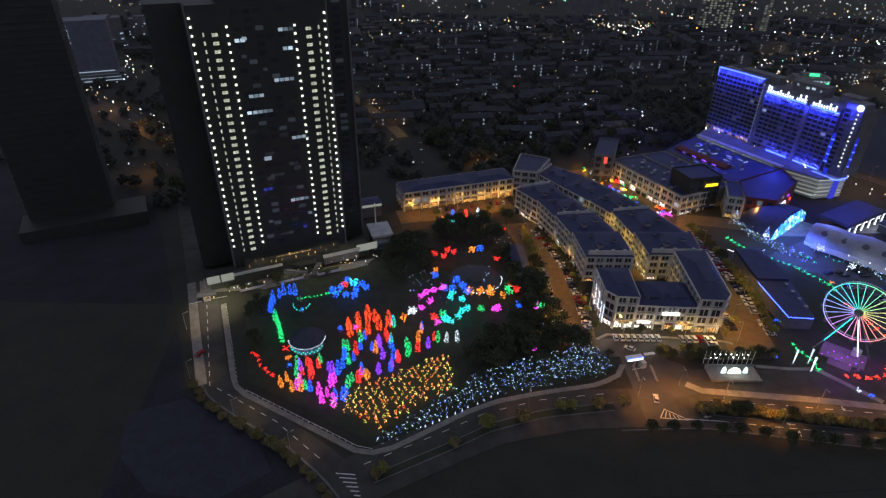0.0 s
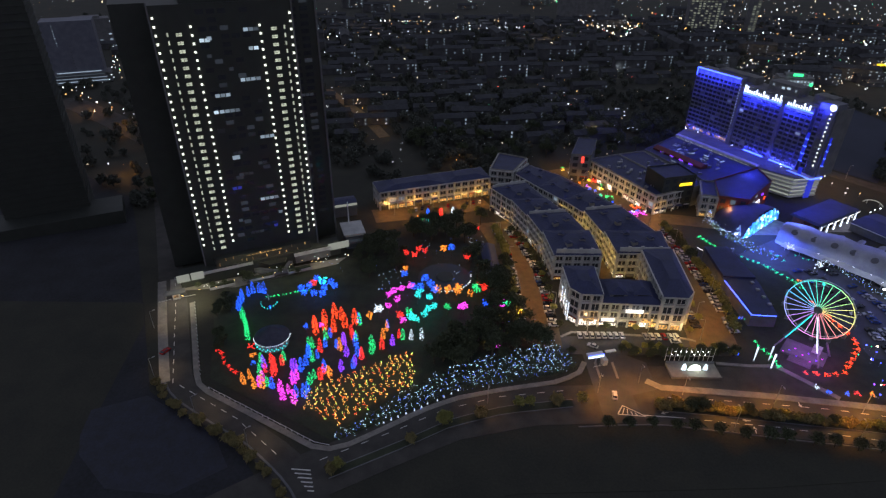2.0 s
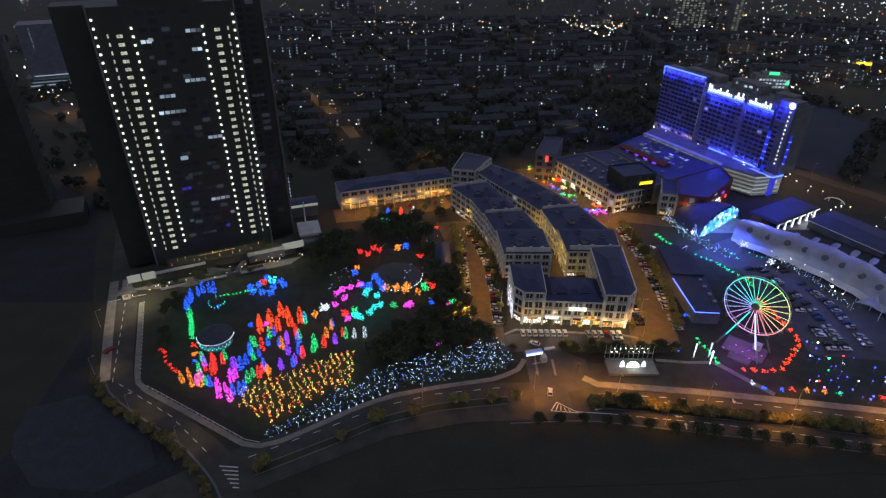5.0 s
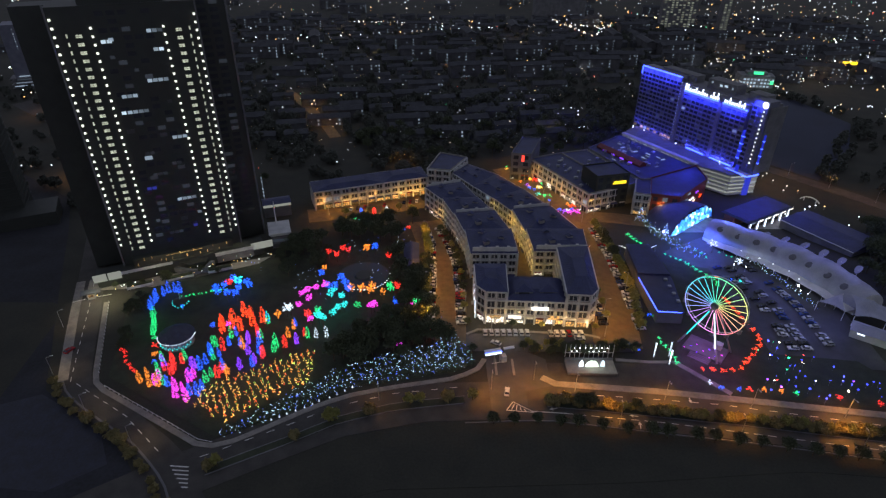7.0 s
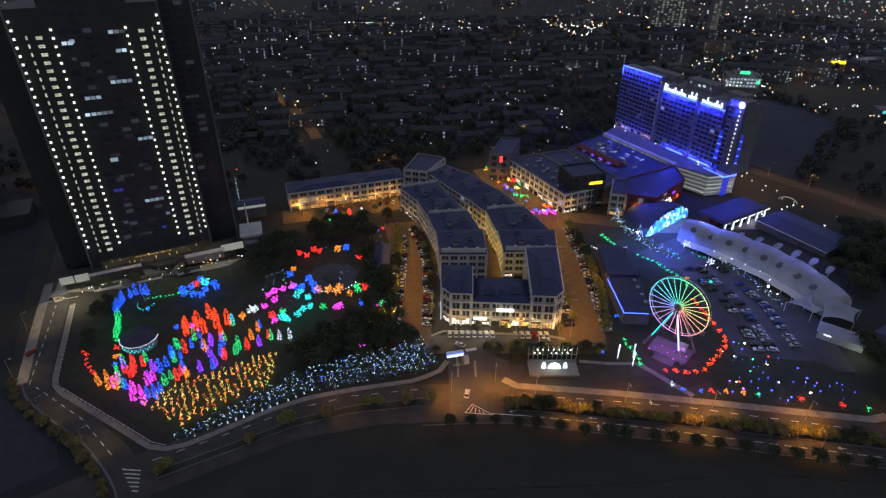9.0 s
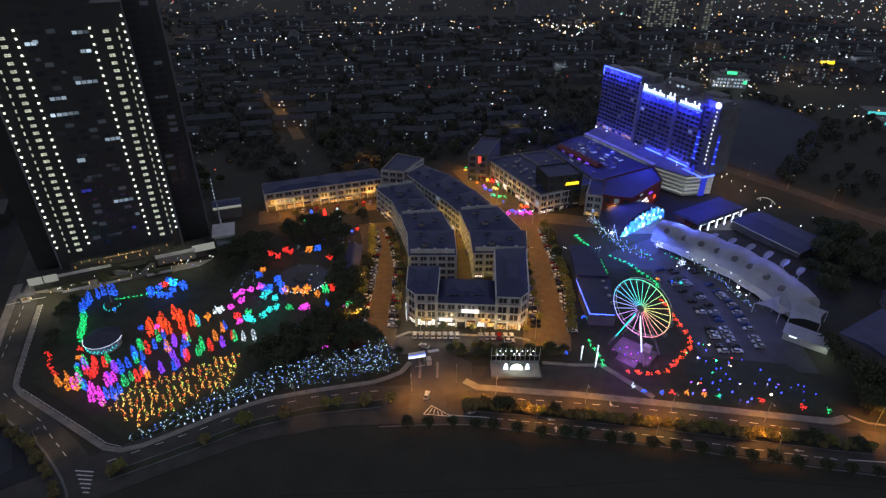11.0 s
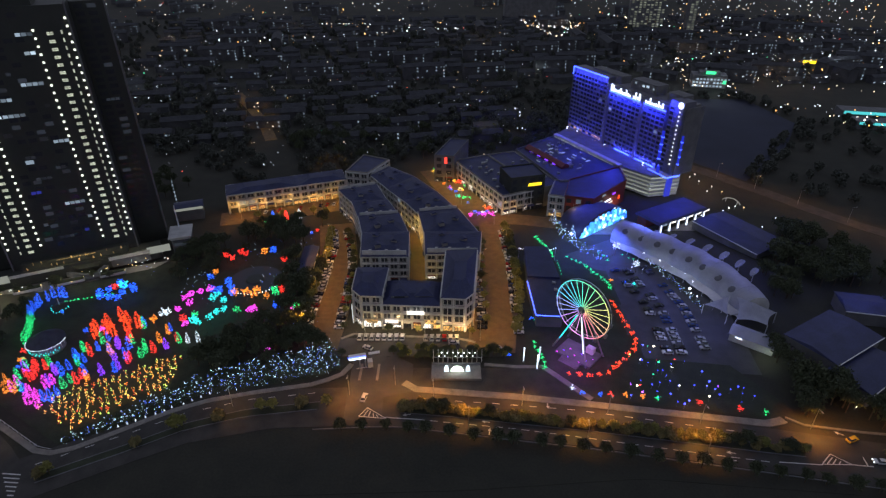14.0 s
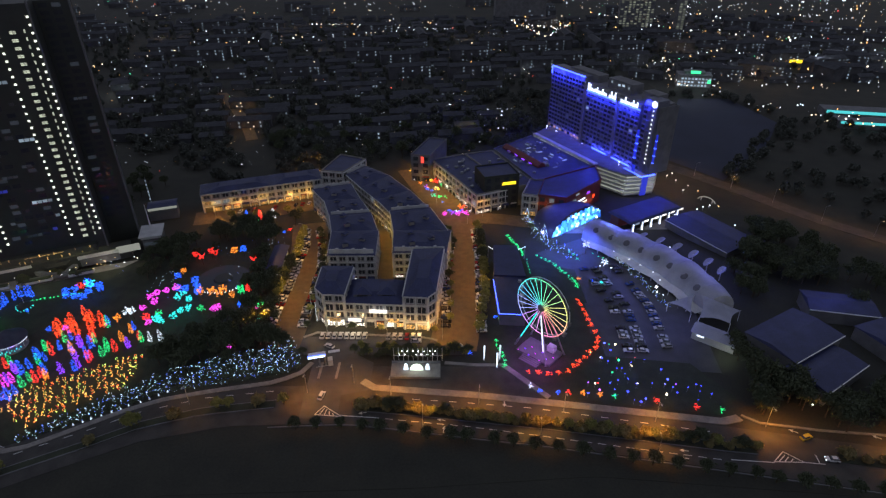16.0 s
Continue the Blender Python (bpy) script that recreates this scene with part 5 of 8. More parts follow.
part("end_gable", Geo().add([vs[-M - 1 + k] for k in range(M + 1)] + [(*vs[-M - 1][:2], -2.2), (*vs[-1][:2], -2.2)], [tuple(range(M + 1)) + (M + 2, M + 1)]), plaster_white, tent)
for i in range(0, len(pts), 4):
    rib = Geo()
    for k in range(M):
        p, q = vs[i * (M + 1) + k], vs[i * (M + 1) + k + 1]
        rib.tube((p[0], p[1], p[2] + 0.02), (q[0], q[1], q[2] + 0.02), 0.08, n=4)
    part("rib", rib, membrane, tent)
gv, gf = [], []
for i in range(2, len(pts)):
    a, a2 = vs[i * (M + 1)], vs[i * (M + 1) + 2]
    out = Vector((a[0] - a2[0], a[1] - a2[1], 0)).normalized() * 4.2
    q = ((a[0], a[1], a[2] + 0.9), (a[0] + out.x, a[1] + out.y, a[2] + 0.1))
    gv += [q[0], q[1], (*q[1][:2], q[1][2] - 0.2), (*q[0][:2], q[0][2] - 0.2)]
    if i % 3 == 0:
        part("gallery_post", Geo().tube((q[1][0], q[1][1], -2.5), q[1], 0.12, n=6), metal_white, tent)
    if i > 2:
        n = len(gv) - 8
        gf += [(n + k, n + (k + 1) % 4, n + 4 + (k + 1) % 4, n + 4 + k) for k in range(4)]
gallery = Geo().add(gv, gf)
part("gallery_roof", gallery, plaster_white, tent)


def sail(name, corners, rise, label):
    """A stretched cloth between corner posts, peaked in the middle."""
    cx, cy = sum(p[0] for p in corners) / len(corners), sum(p[1] for p in corners) / len(corners)
    t = thing(name, cx, cy, label, "canopy", group="sails at the tent's end")
    n, m = len(corners), 6
    vs, fs = [(0, 0, max(p[2] for p in corners) + rise)], []
    ring = [(p[0] + (q[0] - p[0]) * k / m, p[1] + (q[1] - p[1]) * k / m, p[2] + (q[2] - p[2]) * k / m, 4 * (k / m) * (1 - k / m)) for p, q in zip(corners, corners[1:] + corners[:1]) for k in range(m)]
    for f in (0.35, 0.7, 1.0):
        for x, y, z, bow in ring:
            g2 = f * (1 - 0.16 * bow * f)
            vs.append(((x - cx) * g2, (y - cy) * g2, z + rise * (1 - f) ** 1.5 + 0.5 * bow * f))
    N = len(ring)
    fs = [(0, 1 + k, 1 + (k + 1) % N) for k in range(N)]
    for b in (0, 1):
        fs += [(1 + b * N + k, 1 + (b + 1) * N + k, 1 + (b + 1) * N + (k + 1) % N, 1 + b * N + (k + 1) % N) for k in range(N)]
    part("cloth", Geo().add(vs, fs), membrane, t, smooth=True)
    for x, y, z in corners:
        part("post", Geo().tube((x - cx, y - cy, 0), (x - cx, y - cy, z), 0.14, n=6), metal_white, t)


sail("sail_canopy", [(227.5, 203.5, 7.5), (241.0, 194.5, 5.2), (234.0, 187.0, 4.4), (222.5, 190.0, 5.0)], 2.6, "pale peaked sail at the end of the tent")
sail("sail_canopy", [(213.5, 201.0, 4.6), (225.0, 203.5, 6.8), (220.5, 193.5, 4.8)], 1.6, "small pale sail beside the tent")


def petal(x, y, turn, size):
    """A leaning leaf-shaped sunshade on a mast."""
    t = thing("petal_canopy", x, y, "pale leaf-shaped canopy on a mast", "canopy", turn=turn, group="canopies beside the tent")
    part("mast", Geo().tube((0, 0, 0), (0, 0, 5.5), 0.15), metal_white, t)
    g, m = Geo(), 10
    vs = [(size * math.cos(a), size * 0.5 * math.sin(a), 5.5 + 0.28 * size * math.cos(a) + 0.6 * abs(math.sin(a))) for a in [2 * math.pi * k / m for k in range(m)]]
    g.add(vs + [(v[0], v[1], v[2] - 0.12) for v in vs] + [(0, 0, 5.1)], [(k, (k + 1) % m, 2 * m) for k in range(m)] + [((k + 1) % m, k, m + k, m + (k + 1) % m) for k in range(m)])
    part("shade", g, membrane, t)


for x, y, a, s in ((214, 268, 20, 2.6), (221, 263, 25, 2.9), (228, 257, 30, 3.1), (234, 250, 30, 3.4), (239, 242, 35, 3.4), (243, 234, 35, 3.2), (246, 226, 40, 3.0)):
    petal(x, y, a, s)

for nm, x, y, w, d, h, turn, mat, lab in (("warehouse", 253, 176, 30, 20, 8, 31, roof_metal, "low warehouse with a broad dark roof"), ("warehouse", 257, 160, 26, 15, 6, 33, roof_metal, "low shed with a pale gutter"), ("warehouse", 284, 199, 26, 14, 6, -12, roof_metal, "low hall with a blue-lit roof"), ("warehouse", 296, 178, 24, 20, 6, 20, roof_metal, "dark low hall behind the trees"), ("warehouse", 260, 272, 40, 24, 4.5, -62, roof_metal, "low hall with a broad blue roof")):
    t = thing(nm, x, y, lab, "warehouse", turn=turn)
    part("wall", Geo().box(0, 0, -0.2, w, d, h), plaster_grey, t)
    part("roof", Geo().prism([(-w / 2 - 0.5, -d / 2 - 0.5), (w / 2 + 0.5, -d / 2 - 0.5), (w / 2 + 0.5, d / 2 + 0.5), (-w / 2 - 0.5, d / 2 + 0.5)], h, h + 1.3, [(-w / 2, -0.3), (w / 2, -0.3), (w / 2, 0.3), (-w / 2, 0.3)]), mat, t)
    part("gutter", Geo().box(0, -d / 2 - 0.6, h - 0.3, w + 1, 0.3, 0.35), metal_white, t)
# fill lamps added in mid-air to turn the hall roofs blue
point("hall_lamp", 283, 205, 17, 2000, (0.1, 0.16, 1.0))
point("hall_lamp", 262, 184, 18, 450, (0.3, 0.4, 1.0))
# added blue spill on hall, tent and plaza; these lamps have no fixtures
spot("roof_floodlight", (246, 302, 12), (262, 270, 2), 18000, (0.08, 0.14, 1.0), 80)
spot("roof_floodlight", (212, 284, 17), (217, 246, 5), 60000, (0.1, 0.15, 1.0), 85)
spot("roof_floodlight", (250, 240, 22), (226, 222, 6), 22000, (0.16, 0.2, 1.0), 110)
spot("roof_floodlight", (206, 276, 13), (184, 258, 0), 26000, (0.1, 0.16, 1.0), 120)
hut = thing("ticket_hut", 226, 181, "small pale hut with a white strip lamp", "hut", turn=-38)
part("wall", Geo().box(0, 0, 0, 16, 7, 3.6), plaster_white, hut)
part("roof", Geo().prism([(-8.5, -4.2), (8.5, -4.2), (8.5, 4.2), (-8.5, 4.2)], 3.6, 5.4, [(-8.5, -0.2), (8.5, -0.2), (8.5, 0.2), (-8.5, 0.2)]), membrane, hut)
part("strip_lamp", Geo().box(-4.5, -4.5, 3.0, 2.6, 0.25, 0.35), strip_white, hut)
point("hut_lamp", 228, 171, 4.0, 500, (0.85, 1.0, 0.8))

# ---- stage and gate ----
stage = thing("stage", 108.2, 163.2, "small white outdoor stage with a bright screen", "stage", z=0)
part("platform", Geo().box(0, 0, 0, 18.4, 7.6, 0.9), concrete, stage)
part("back_wall", Geo().box(0, 3.7, 0.9, 18.4, 0.4, 1.0), plaster_grey, stage)
part("front_edge", Geo().box(0, -3.9, 0.2, 18.6, 0.4, 0.9), concrete, stage)
g = Geo()
arc = [(2.4 * math.cos(a), 2.6 * math.sin(a)) for a in [math.pi * k / 12 for k in range(13)]]
g.add([(x, -0.2, z) for x, z in arc] + [(x, 0.2, z) for x, z in arc], [tuple(range(13)), tuple(range(25, 12, -1))] + [(k + 1, k, 13 + k, 14 + k) for k in range(12)] + [(0, 12, 25, 13)])
placed("screen", g.mesh("screen", stage_lit), stage, 0.4, 0, 0.9)
for x in (-3.6, 4.4):
    placed("side_screen", g.mesh("side_screen", LED["white"]), stage, x, 0.1, 0.9, 0, (0.36, 1, 1.1))
point("stage_lamp", 108.8, 161.5, 3.6, 350, (0.9, 1.0, 0.9))
fence = thing("lamp_fence", 108.8, 169.4, "row of tall white poles with star lamps", "fence", z=0)
pole = Geo().tube((0, 0, 0), (0, 0, 6.2), 0.1, 0.07, 6).mesh("pole", metal_white)
for k in range(11):
    placed("pole", pole, fence, -9.2 + 1.84 * k, 0, 0)
star = Geo()
for a in range(4):
    d = (math.cos(a * math.pi / 4), math.sin(a * math.pi / 4))
    star.tube((-0.27 * d[0], 0, -0.27 * d[1]), (0.27 * d[0], 0, 0.27 * d[1]), 0.045, n=4)
star = star.mesh("star_lamp", lamp_white)
for k in range(7):
    for z in (3.2, 4.8):
        placed("star_lamp", star, fence, -7.0 + 2.1 * k + (1.0 if z > 4 else 0), -0.3, z)
part("rail", Geo().box(0, 0.1, 2.2, 18.8, 0.1, 0.12), metal_white, fence)

gate = thing("toll_gate", 72.5, 166, "toll gate with a long blue-white lit canopy", "gate", turn=14, z=0)
part("canopy", Geo().box(-1.2, 0, 5.6, 6.4, 2.2, 0.5), metal_white, gate)
part("sign_strip", Geo().box(-1.4, -1.2, 5.3, 6.2, 0.25, 0.9), strip_white, gate)
part("sign_edge", Geo().box(-1.4, -1.25, 6.2, 6.6, 0.25, 0.25), strip_blue, gate)
part("canopy", Geo().box(5.2, 0.4, 5.8, 4.2, 1.2, 0.3), metal_white, gate)
for x in (-0.5, 1.6):
    part("post", Geo().tube((x, 0, 0), (x, 0, 5.6), 0.22), metal_grey, gate)
part("booth", Geo().box(3.4, 0.5, 0, 1.8, 2.4, 2.6), plaster_white, gate)
part("barrier", Geo().tube((2.4, -1.2, 1.0), (-2.0, -1.4, 1.1), 0.07), metal_white, gate)
for x in (79, 72.5):
    k = thing("traffic_island", x, 163.5, "narrow kerbed island in the entrance", "traffic island", z=0)
    part("island_kerb", Geo().box(0, 0, 0, 0.9, 9, 0.2), concrete, k)

# ---- lamps that light the streets ----
def lamp_post(x, y, turn=0.0, h=8.0, head=lamp_sodium, label="tall street lamp with an amber head"):
    p = thing("street_lamp", x, y, label, "street lamp", turn=turn, group="street lamps")
    part("pole", Geo().tube((0, 0, 0), (0, 0, h), 0.11, 0.07), metal_grey, p)
    part("arm", Geo().tube((0, 0, h), (1.6, 0, h + 0.35), 0.06, 0.05, 6), metal_grey, p)
    hood = part("lamp_head", Geo().prism([(1.3, -0.2), (2.1, -0.16), (2.1, 0.16), (1.3, 0.2)], h + 0.25, h + 0.4), metal_grey, p)
    part("lens", Geo().box(1.7, 0, h + 0.2, 0.6, 0.24, 0.05), head, hood)
    return p


STREET = 2600
for x, y, w in ((46, 188, 1), (46.5, 214, 1), (46, 240, 1), (44, 268, 1.0), (62, 200, 0.7), (120, 194, 1), (135, 215, 0.9), (121.5, 240, 0.7), (135, 262, 0.9), (131, 290, 0.9), (72, 182.5, 0.6), (96, 181.5, 0.5), (118, 182, 0.8),
                (-14, 297, 0.9), (8, 303, 0.9), (30, 310, 0.9), (42, 318, 0.7), (113, 318, 1.3), (104, 342, 1.4), (99, 366, 1.3), (140, 300, 0.6), (176, 296, 0.5)):
    lamp_post(x, y, rng.choice((0, 180)), 10)
    point("street_light", x, y, 9.8, STREET * w * 2.5, SODIUM)
for x, y, w in ((78, 232, 0.0), (90.4, 216, 0.35), (90.6, 234, 0.35), (88.5, 252, 0.4), (84, 270, 0.45), (76, 287, 0.45), (66, 305, 0.4)):
    if w:
        spot("alley_light", (x - 3.0, y, gz(y) + 12.5), (x + 4.5, y + 2.0, gz(y) + 6.0), STREET * w * 7.0, (1.0, 0.56, 0.1), 115)
for x, y, w in ((100, 151, 0.55), (131, 147, 0.55), (160, 143.5, 0.6), (190, 139, 0.55), (70, 152, 0.4), (226, 137, 0.6), (262, 125, 0.6), (30, 146, 0.12), (86, 157, 0.4), (112, 135.4, 0.4), (150, 129.8, 0.4), (186, 124, 0.45)):
    lamp_post(x, y, 90 if w in (0.4, 0.45) and x > 100 else 270, 9)
    point("street_light", x, y + (6.0 if w in (0.4, 0.45) and x > 100 else -1.5), 8.5, STREET * w * 7.0, (1.0, 0.36, 0.045), 0.3, 142)
for x, y in ((-104, 186), (-92, 158), (-70, 139.5), (-48, 126)):
    lamp_post(x, y, 30, 8, lamp_white, "street lamp on the road outside the park")
    point("street_light", x + 4, y + 2, 7.5, 1000, (1.0, 0.66, 0.3), 0.3, 140)
point("gate_light", -96, 204, 7, 4600, (1.0, 0.85, 0.6))
for x, y in ((250, 404), (268, 378), (284, 360), (300, 340), (316, 318), (332, 294), (348, 273), (372, 244)):
    lamp_post(x, y, 0, 9)
    point("street_light", x, y, 9, 2600, (1.0, 0.42, 0.1))
point("street_light", 262, 343, 9, 2600, (1.0, 0.45, 0.16))
point("street_light", 258, 322, 9, 1500, (1.0, 0.5, 0.2))
for x, y in ((-100, 216), (-72, 222), (-44, 238)):
    point("forecourt_light", x, y, 5, 330, (1.0, 0.9, 0.7))
point("pavement_light", 66, 186, 3.5, 500, (0.95, 0.95, 1.0))
point("shopfront_light", 84, 182, 7.0, 1500, (1.0, 0.9, 0.75))
point("shopfront_light", 108, 185.5, 3.6, 900, (1.0, 0.68, 0.25))
point("pavilion_light", 224, 281, 5, 1200, (0.7, 0.75, 1.0))
point("pavilion_light", 242, 291, 5, 1200, (0.7, 0.75, 1.0))
point("festival_light", 122, 302, 3, 900, (0.9, 0.1, 0.9))

# lamps that wash the shop fronts
for x, y in ((-17, 300), (-3, 305), (11, 310), (26, 315), (37, 319)):
    spot("front_wash", (x - 0.8, y + 2.2, gz(y) + 2.6), (x - 3, y + 9, gz(y) + 5), 3600, (1.0, 0.52, 0.12), 120)
for x, y in ((60, 234), (58.5, 246), (54.5, 262), (50, 276), (44, 290)):
    spot("front_wash", (x, y, gz(y) + 3.5), (x + 8, y + 2.5, gz(y) + 3), 3000, (1.0, 0.48, 0.1), 130)
for x, y in ((122, 310), (115, 325), (107, 342)):
    spot("front_wash", (x, y, gz(y) + 8.0), (x + 8, y + 4, gz(y) + 4), 3600, (1.0, 0.52, 0.14), 140)
for x in (74, 84, 94, 104, 112):
    spot("front_wash", (x, 186.0, 2.4), (x, 190, 3.4), 1100, (1.0, 0.66, 0.3), 150)
spot("front_wash", (119, 194, 6), (115, 200, 7), 900, SODIUM, 150)
spot("front_wash", (62, 198, 6), (67, 201, 6), 1500, (0.9, 0.9, 1.0), 150)

# uplights in the street planting
for x, y in ((45, 190), (44.6, 203), (44.5, 222), (45, 238), (44.6, 252), (61.3, 208), (60, 236), (133.6, 192), (135.4, 204), (136.8, 222), (137.2, 240), (137, 256), (136.5, 274), (10, 296.5), (26, 303.5), (90, 172), (97, 173.6), (119, 172), (62.6, 186), (93.5, 175), (87, 174.6), (121, 175.6), (127, 171.6), (45, 214), (44.8, 230), (43.5, 262), (42, 274), (61, 222), (58.5, 250), (54, 268), (134.2, 198), (136.2, 213), (137, 231), (137.3, 248), (136.8, 265), (136, 283), (-4, 295.5), (34, 299)):
    spot("tree_uplight", (x, y - 0.8, gz(y) + 0.4), (x, y + 0.6, gz(y) + 5), 2300, (1.0, 0.64, 0.09), 75, 0.15)
for x, y, w in ((240, 137, 1500), (268, 130, 1500), (88, 152, 1700), (72, 148, 1500), (50, 148, 500)):
    point("street_light", x, y, 9.0, w, SODIUM)
# blue fill added over the car park, with no lamp posts of its own
for x, y in ((196, 186), (203, 208), (204, 228), (214, 190), (186, 240)):
    point("car_park_lamp", x, y, 10.0, 1700, (0.22, 0.28, 1.0))
for n, (x, y) in enumerate(((268.8, 359), (263.8, 354.7), (267.3, 347.6), (272.2, 339.2), (275.7, 331.8), (266.8, 332.5), (275, 310.7), (270.4, 308.7), (265.5, 305.2), (263, 299.4), (251.4, 303.6), (250.5, 298.1), (251.8, 293.8), (239.3, 294.2), (278.1, 283.2), (291.2, 294.8), (261.8, 258.5), (233, 256), (279.6, 309.2))):
    l = thing("globe_lamp", x, y, "white globe lamp on a short post", "globe lamp", group="forecourt lamps")
    part("post", Geo().tube((0, 0, 0), (0, 0, 1.8), 0.07), metal_grey, l)
    part("globe", Geo().octa(0, 0, 2.1, 0.75 if n == 13 else 0.4), lamp_sodium if n in (4, 18) else LED["cyan"] if n == 9 else lamp_white, l)
arch = thing("arched_canopy", 277, 320, "white arched canopy over the entrance drive", "canopy", turn=-46)
for k in range(8):
    a0, a1 = math.pi * (0.14 + 0.09 * k), math.pi * (0.14 + 0.09 * (k + 1))
    part("arch_panel", Geo().tube((-6 * math.cos(a0), 0, 4.5 * math.sin(a0) - 1.5), (-6 * math.cos(a1), 0, 4.5 * math.sin(a1) - 1.5), 0.3, n=6), billboard_lit, arch)
for x in (-3.4, 3.4):
    part("arch_post", Geo().tube((x, 0, 0), (x, 0, 2.2), 0.2), metal_white, arch)
for x, y in ((246, 146), (256, 143.5), (268, 142), (281, 140)):
    l = thing("garden_lamp", x, y, "small bright garden lamp among the shrubs", "garden lamp", group="garden lamps")
    part("post", Geo().tube((0, 0, 0), (0, 0, 0.9), 0.08), metal_grey, l)
    part("lamp_head", Geo().octa(0, 0, 1.1, 0.3), lamp_white, l)

# ---- trees ----
WOOD = {}


def tree_meshes(seed, h, wide, mat, clumps=38, per=15):
    r = random.Random(seed)
    t = Geo().tube((0, 0, -0.2), (0.1, 0, h * 0.5), 0.22, 0.13, 7)
    tips = []
    for k in range(7):
        a, z = k * 0.9 + r.uniform(-0.3, 0.3), h * r.uniform(0.32, 0.5)
        tip = (wide * 0.45 * math.cos(a) * r.uniform(0.6, 1), wide * 0.45 * math.sin(a) * r.uniform(0.6, 1), h * r.uniform(0.55, 0.85))
        t.tube((0.05, 0, z), tip, 0.09, 0.03, 5)
        tips.append(tip)
    c = Geo()
    for k in range(clumps):
        a, e = r.uniform(0, 6.3), r.uniform(-0.25, 1.5)
        rr = r.uniform(0.3, 1.0)
        cx, cy, cz = wide * rr * math.cos(a) * math.cos(e), wide * rr * math.sin(a) * math.cos(e), h * 0.66 + h * 0.3 * rr * math.sin(e)
        for _ in range(per):
            c.leaf((cx + r.gauss(0, wide * 0.17), cy + r.gauss(0, wide * 0.17), cz + r.gauss(0, wide * 0.15)), r.uniform(0.35, 0.72), r)
    WOOD[seed] = (t, c)
    return t.mesh("trunk", bark), c.mesh("crown", mat)


TREES = {}
for kind, args in {"broad": (5, 7.5, 3.2, leaves), "round": (6, 6.0, 2.6, leaves), "tall": (8, 9.5, 3.4, leaves), "pale": (9, 5.0, 2.1, leaves_lamplit), "shrub": (10, 2.4, 1.5, hedge_dry)}.items():
    TREES[kind] = tree_meshes(*args)
TREE_LABEL = {"broad": "broad dark-leaved street tree", "round": "small round dark-leaved tree", "tall": "tall dark park tree", "pale": "small tree with lamp light put into its pale leaf colour", "shrub": "low dry shrub on the median strip"}


def tree(kind, x, y, size=1.0, group="", z=None):
    t = thing("shrub" if kind == "shrub" else "tree", x, y, TREE_LABEL[kind], "shrub" if kind == "shrub" else "tree", turn=rng.uniform(0, 360), group=group, z=z)
    part("trunk", TREES[kind][0], bark, t)
    part("crown", TREES[kind][1], leaves, t)
    t.scale = (size, size, size * rng.uniform(0.9, 1.1))
    return t


def scatter(kinds, n, ring, group, lo=0.8, hi=1.25, seed=1):
    """Trees at random inside a ring of corners."""
    r = random.Random(seed)
    x0, x1, y0, y1 = min(p[0] for p in ring), max(p[0] for p in ring), min(p[1] for p in ring), max(p[1] for p in ring)
    done = 0
    while done < n:
        x, y = r.uniform(x0, x1), r.uniform(y0, y1)
        inside = False
        for (ax, ay), (bx, by) in zip(ring, ring[1:] + ring[:1]):
            if (ay > y) != (by > y) and x < (bx - ax) * (y - ay) / (by - ay) + ax:
                inside = not inside
        if inside and not (abs(x - 36.8) < 6.5 and 226 < y < 256):
            tree(r.choice(kinds), x, y, r.uniform(lo, hi), group)
            done += 1


def woods(n, ring, label, seed, kinds=(5, 6, 8), mat=None):
    """Trees too far off to count, joined."""
    r, g, t = random.Random(seed), Geo(), Geo()
    x0, x1, y0, y1 = min(p[0] for p in ring), max(p[0] for p in ring), min(p[1] for p in ring), max(p[1] for p in ring)
    while n:
        x, y = r.uniform(x0, x1), r.uniform(y0, y1)
        inside = False
        for (ax, ay), (bx, by) in zip(ring, ring[1:] + ring[:1]):
            if (ay > y) != (by > y) and x < (bx - ax) * (y - ay) / (by - ay) + ax:
                inside = not inside
        if inside and abs(x + 104 - (596 - y) * 0.427) > 13:
            n -= 1
            m = pose(x, y, gz(y), 0, 0, r.uniform(0, 360)) @ Matrix.Scale(r.uniform(0.9, 1.4) * (0.82 if "far" in kinds else 1.0), 4)
            for into, src in zip((t, g), WOOD[r.choice(kinds)]):
                into.add([m @ Vector(v) for v in src.v], src.f)
    w = tagged(part("woods", g, mat or leaves), label, "trees", kind="stuff")
    tagged(part("trunks", t, bark, w), kind="stuff")


scatter(["broad", "tall", "round"], 46, [(8, 166), (22, 188), (45, 200), (50, 184), (60, 174), (40, 168), (20, 163)], "park trees", seed=2)
scatter(["broad", "tall"], 20, [(30, 198), (43, 196), (43, 236), (32, 244), (24, 250), (30, 225)], "park trees", seed=3)
scatter(["round", "broad"], 26, [(-30, 240), (-20, 222), (-5, 228), (0, 250), (10, 262), (-22, 262)], "park trees", seed=4)
scatter(["broad", "tall"], 22, [(-6, 262), (30, 262), (38, 288), (0, 288)], "park trees", seed=5)
scatter(["round"], 12, [(-84, 206), (-74, 168), (-70, 170), (-76, 212)], "park trees", 0.6, 0.9, seed=6)
scatter(["round", "broad"], 24, [(85, 169.5), (128, 170), (128, 175.5), (84, 176.5)], "trees behind the plaza", 0.45, 0.75, seed=12)
scatter(["round"], 14, [(-100, 219), (-40, 240), (-42, 232), (-96, 212)], "forecourt trees", 0.5, 0.8, seed=7)
